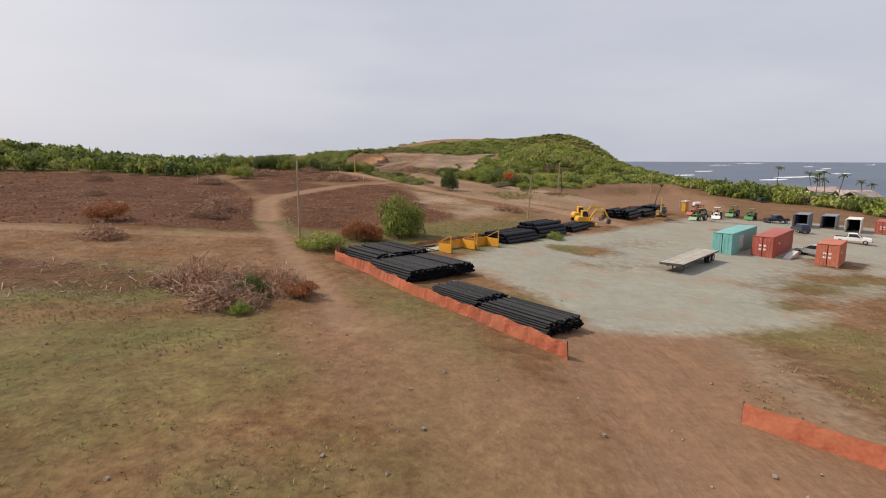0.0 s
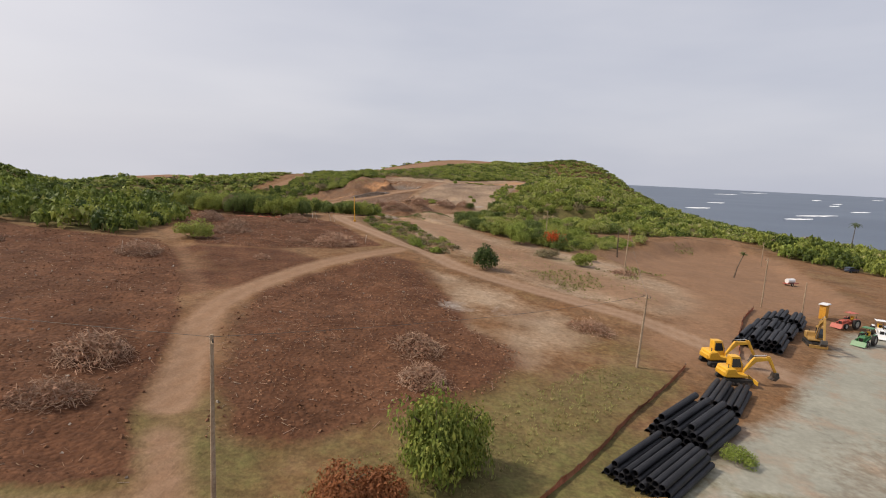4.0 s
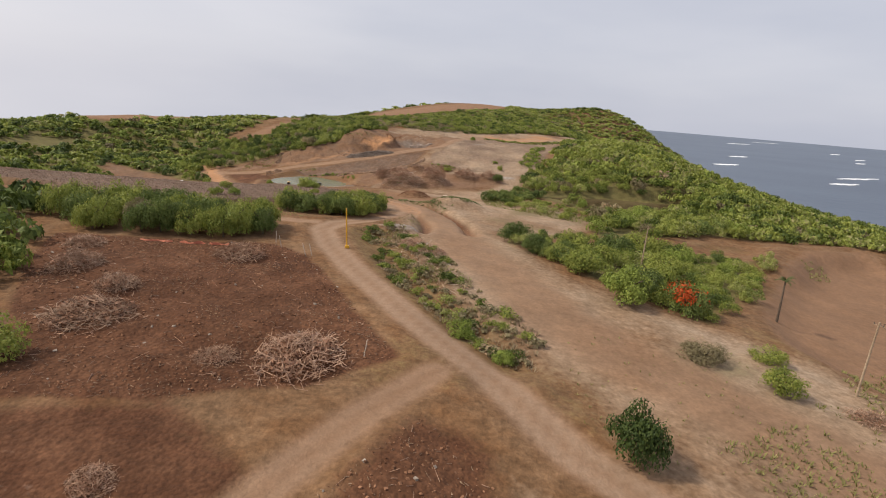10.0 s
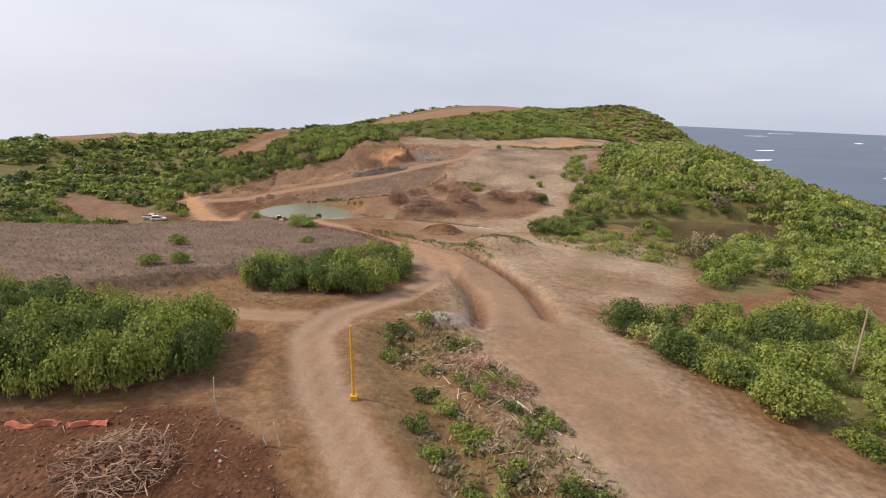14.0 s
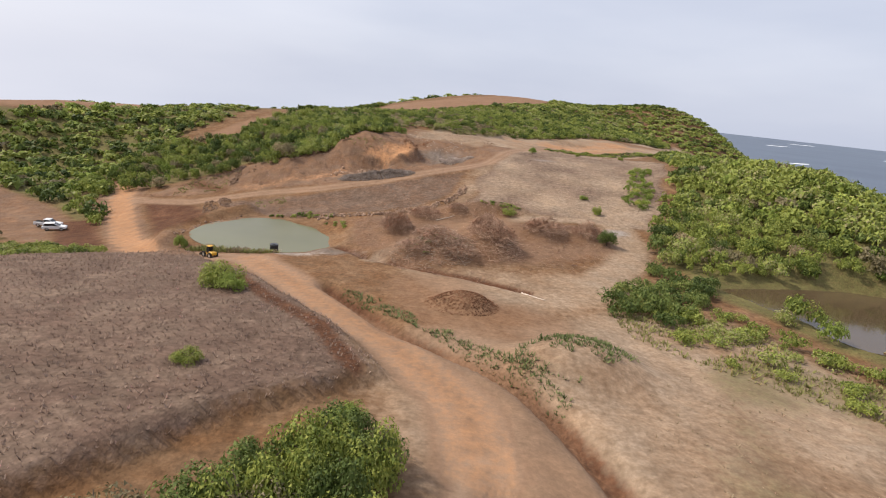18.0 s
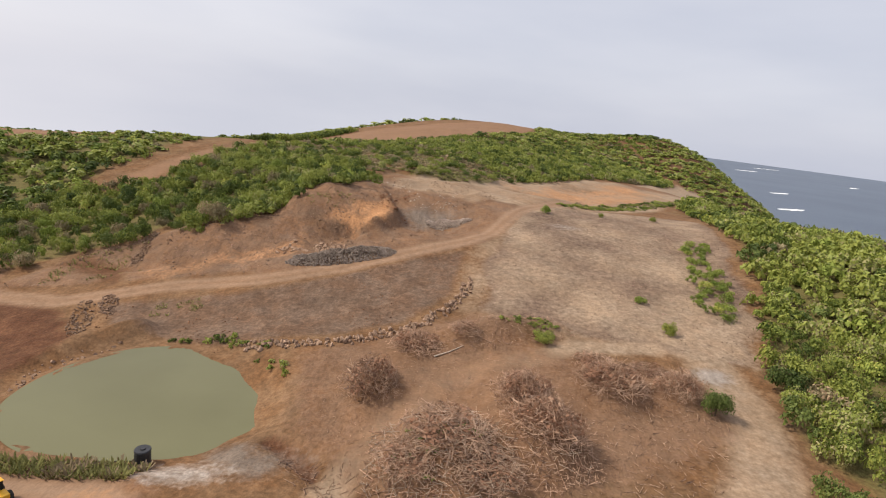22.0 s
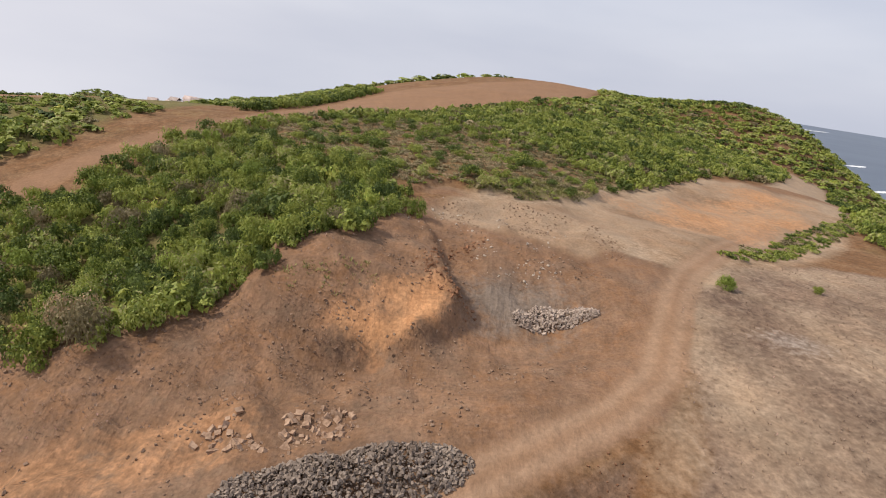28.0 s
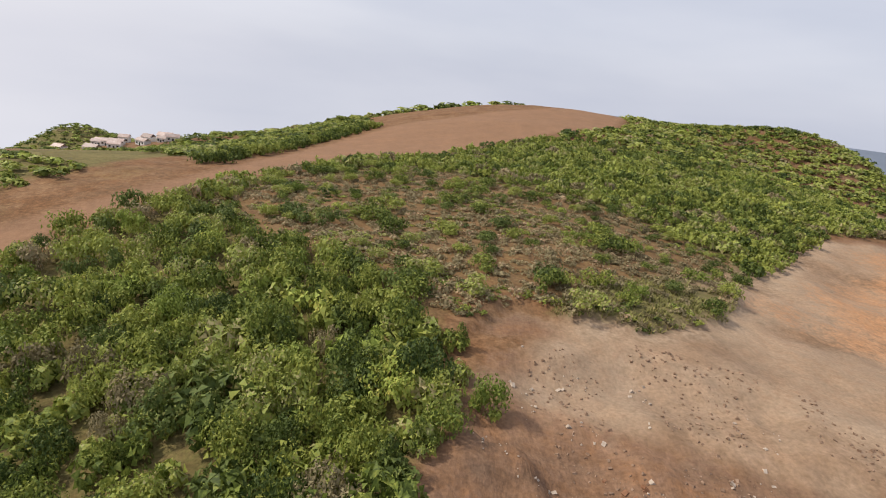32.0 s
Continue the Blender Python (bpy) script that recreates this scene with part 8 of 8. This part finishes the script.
# ---- logs ----
def log(a, c, r, label, branch=True):
    o = new("log")
    o.location = (a[0], a[1], ground_at(*a) + r * 0.7)
    tagged(o, label, "log", "fallen logs")
    d = Vector((c[0] - a[0], c[1] - a[1], ground_at(*c) - ground_at(*a)))
    mid = d * 0.5 + Vector((d.y, -d.x, 0)) * 0.05
    part("stem", bar((0, 0, 0), mid, r, 8, r * 0.8), PALE_LOG, o)
    part("stem", bar(mid, d, r * 0.8, 8, r * 0.4), PALE_LOG, o)
    if branch:
        for k in range(5):
            p = d * random.uniform(0.0, 0.3)
            part("branch", bar(p, p + Vector((random.uniform(-1.6, 1.6), random.uniform(-1.2, 1.6), random.uniform(0.3, 1.3))), r * 0.5, 6, r * 0.15), PALE_LOG, o)
    return o


log((-16.2, 180.5), (-11.6, 170.8), 0.13, "long bleached fallen tree in the gully")
log((-15.5, 181.5), (-13.2, 176), 0.12, "bleached fallen branch in the gully")
log((-12.0, 265.2), (-9.0, 262.4), 0.14, "pale cut log beside the gully", False)
log((-26.5, 303), (-22.5, 305.5), 0.10, "pale bent branch on the bank", False)
log((39.4, 185.3), (41.5, 187), 0.12, "pale pole end on the pit's bank", False)

# ---- palms ----
FROND = foliage("palm_fronds", (0.035, 0.055, 0.015), (0.14, 0.16, 0.05))


def frond_mesh():
    """A drooping midrib with paired leaflets."""
    q = []
    n = 14
    pts = [Vector((2.6 * u, 0, 0.75 * math.sin(u * 2.2) - 1.0 * u * u)) for u in [k / n for k in range(n + 1)]]
    for k in range(n):
        a, c = pts[k], pts[k + 1]
        q.append([a + Vector((0, -0.03, 0)), a + Vector((0, 0.03, 0)), c + Vector((0, 0.02, 0)), c + Vector((0, -0.02, 0))])
        ln = 0.75 * math.sin(math.pi * (0.15 + 0.8 * k / n))
        for s in (-1, 1):
            tip = c + Vector((0.28, s * ln, -0.38 * ln))
            q.append([a, c, tip + Vector((0.04, 0, 0)), tip])
    return soup("frond", np.array([[tuple(v) for v in f] for f in q]), FROND, np.full(len(q), 0.5))


FROND_MESH = frond_mesh()


def palm(x, y, tall, lean, turn, label, spread=0.8):
    o = root_at("palm_tree", x, y, turn, label, "palm tree", "palms", -0.1)
    top = Vector((math.sin(radians(lean)) * tall, 0, tall))
    mid = Vector((top.x * 0.35, 0, tall * 0.5))
    part("trunk", bar((0, 0, 0), mid, 0.18, 8, 0.14), BARK, o)
    part("trunk", bar(mid, top, 0.14, 8, 0.11), BARK, o)
    for k in range(11):
        f = part("frond", FROND_MESH, None, o)
        f.location = top
        f.rotation_euler = (0, radians(random.uniform(-35, 30) - (25 if spread < 0.8 else 0)), radians(k * 360 / 11 + random.uniform(-12, 12)))
        f.scale = (spread, spread, spread)
    return o


palm(37.0, 170.5, 6.4, 2, 200, "slender young palm on bare red earth", 0.5)
palm(66.9, 172.5, 5.6, 24, 20, "leaning young palm on bare red earth", 0.5)
for k in range(16):
    palm(random.uniform(140, 172), random.uniform(150, 250), random.uniform(8, 12), random.uniform(-8, 10), random.uniform(0, 360), "tall coconut palm near the shore")

# ---- far houses ----
def house(x, y, turn, w, d, h, label):
    o = root_at("house", x, y, turn, label, "house", "far houses", -0.3)
    wall = part("wall", block(0, 0, h / 2, w, d, h, 0.02), WALL, o)
    part("roof", slab([(-d / 2 - 0.5, h), (0, h + 0.32 * d), (d / 2 + 0.5, h), (0, h + 0.32 * d - 0.2)], w / 2 + 0.4, 0), ROOF, o).rotation_euler.z = radians(90)
    part("door", block(0, -d / 2 - 0.02, 1.05, 1.0, 0.06, 2.1, 0), DARK, wall)
    for s in (-1, 1):
        win = part("window", block(s * w * 0.3, -d / 2 - 0.02, h * 0.55, 1.3, 0.06, 1.2, 0), GLASS, wall)
        part("sill", block(s * w * 0.3, -d / 2 - 0.08, h * 0.55 - 0.65, 1.5, 0.14, 0.08, 0), WALL, win)
    return o


for k in range(16):
    house(-306 + 4.8 * k + random.uniform(-3, 3), 742 + random.uniform(-26, 22), random.uniform(-30, 30), random.uniform(6, 9), random.uniform(5, 7), random.uniform(3.0, 4.6), "small pale house with a sheet roof on the far slope")

for sx, sy in ((156, 204), (160, 214), (154, 224), (161, 231)):
    house(sx, sy, random.uniform(-20, 20), random.uniform(9, 13), 6, 4.2, "white low house among palms by the shore")

for sx, sy in ((-282, 344), (-275, 349)):
    house(sx, sy, random.uniform(-20, 20), random.uniform(10, 13), 7, 5.0, "white house on the wooded hill beyond the fields")

# ---- breakers ----
bm = bmesh.new()
for cx, cy, ln, wd, turn in ((440, 690, 90, 6, 60), (476, 1005, 50, 7, 60), (766, 1121, 46, 6, 58), (1075, 1628, 60, 9, 55), (360, 600, 46, 5, 66), (1000, 2000, 150, 10, 55), (1500, 2700, 260, 16, 55),
                             (900, 1300, 40, 7, 60), (620, 860, 60, 5, 60), (1700, 2200, 160, 14, 50), (330, 760, 50, 6, 64)):
    c, s = math.cos(radians(90 - turn)), math.sin(radians(90 - turn))
    n = 14
    rows = []
    for k in range(n + 1):
        u = k / n - 0.5
        half = wd * 0.5 * (1 - (2 * u) ** 2) * (0.35 + 0.65 * random.random()) + 0.4
        px, off = u * ln, random.uniform(-0.3, 0.3) * wd
        rows.append([bm.verts.new((cx + px * c - q * s, cy + px * s + q * c, SEA_LEVEL + z)) for q, z in ((off - half, 0.1), (off, 1.1), (off + half, 0.1))])
    for a, d in zip(rows[:-1], rows[1:]):
        for k in range(2):
            bm.faces.new((a[k], d[k], d[k + 1], a[k + 1]))
tagged(new("breakers", mesh_of(bm, "breakers", FOAM)), "white foam of breaking waves", "breakers", kind="stuff")

# ---- row of stones along the foot of the filled slope ----
row = new("stone_row")
row.location = (-38, 307, ground_at(-38, 307))
tagged(row, "row of rough brown boulders along the slope's foot", "stone row")
shapes = []
for k in range(6):
    bm = bmesh.new()
    bmesh.ops.create_icosphere(bm, subdivisions=1, radius=0.5)
    for v in bm.verts:
        v.co *= random.uniform(0.75, 1.2)
        v.co.z *= 0.7
    shapes.append(mesh_of(bm, "boulder", ROCK))
LINE = [(-53.5, 306.2), (-46, 305.7), (-38.2, 306.9), (-30.6, 310), (-27.4, 313.2), (-24.2, 317.5), (-21.6, 323), (-21, 328)]
for (ax, ay), (cx, cy) in zip(LINE[:-1], LINE[1:]):
    n = max(1, round(math.hypot(cx - ax, cy - ay) / 0.15))
    for k in range(n):
        u = (k + random.random()) / n
        bx, by = ax + (cx - ax) * u + random.uniform(-1.0, 1.0), ay + (cy - ay) * u + random.uniform(-1.0, 1.0)
        s = part("boulder", random.choice(shapes), None, row)
        size = random.uniform(0.35, 0.95)
        s.location = Vector((bx, by, ground_at(bx, by) + size * 0.15)) - row.location
        s.rotation_euler = (random.uniform(0, 6), random.uniform(0, 6), random.uniform(0, 6))
        s.scale = (size * random.uniform(0.8, 1.3), size, size * random.uniform(0.7, 1.1))
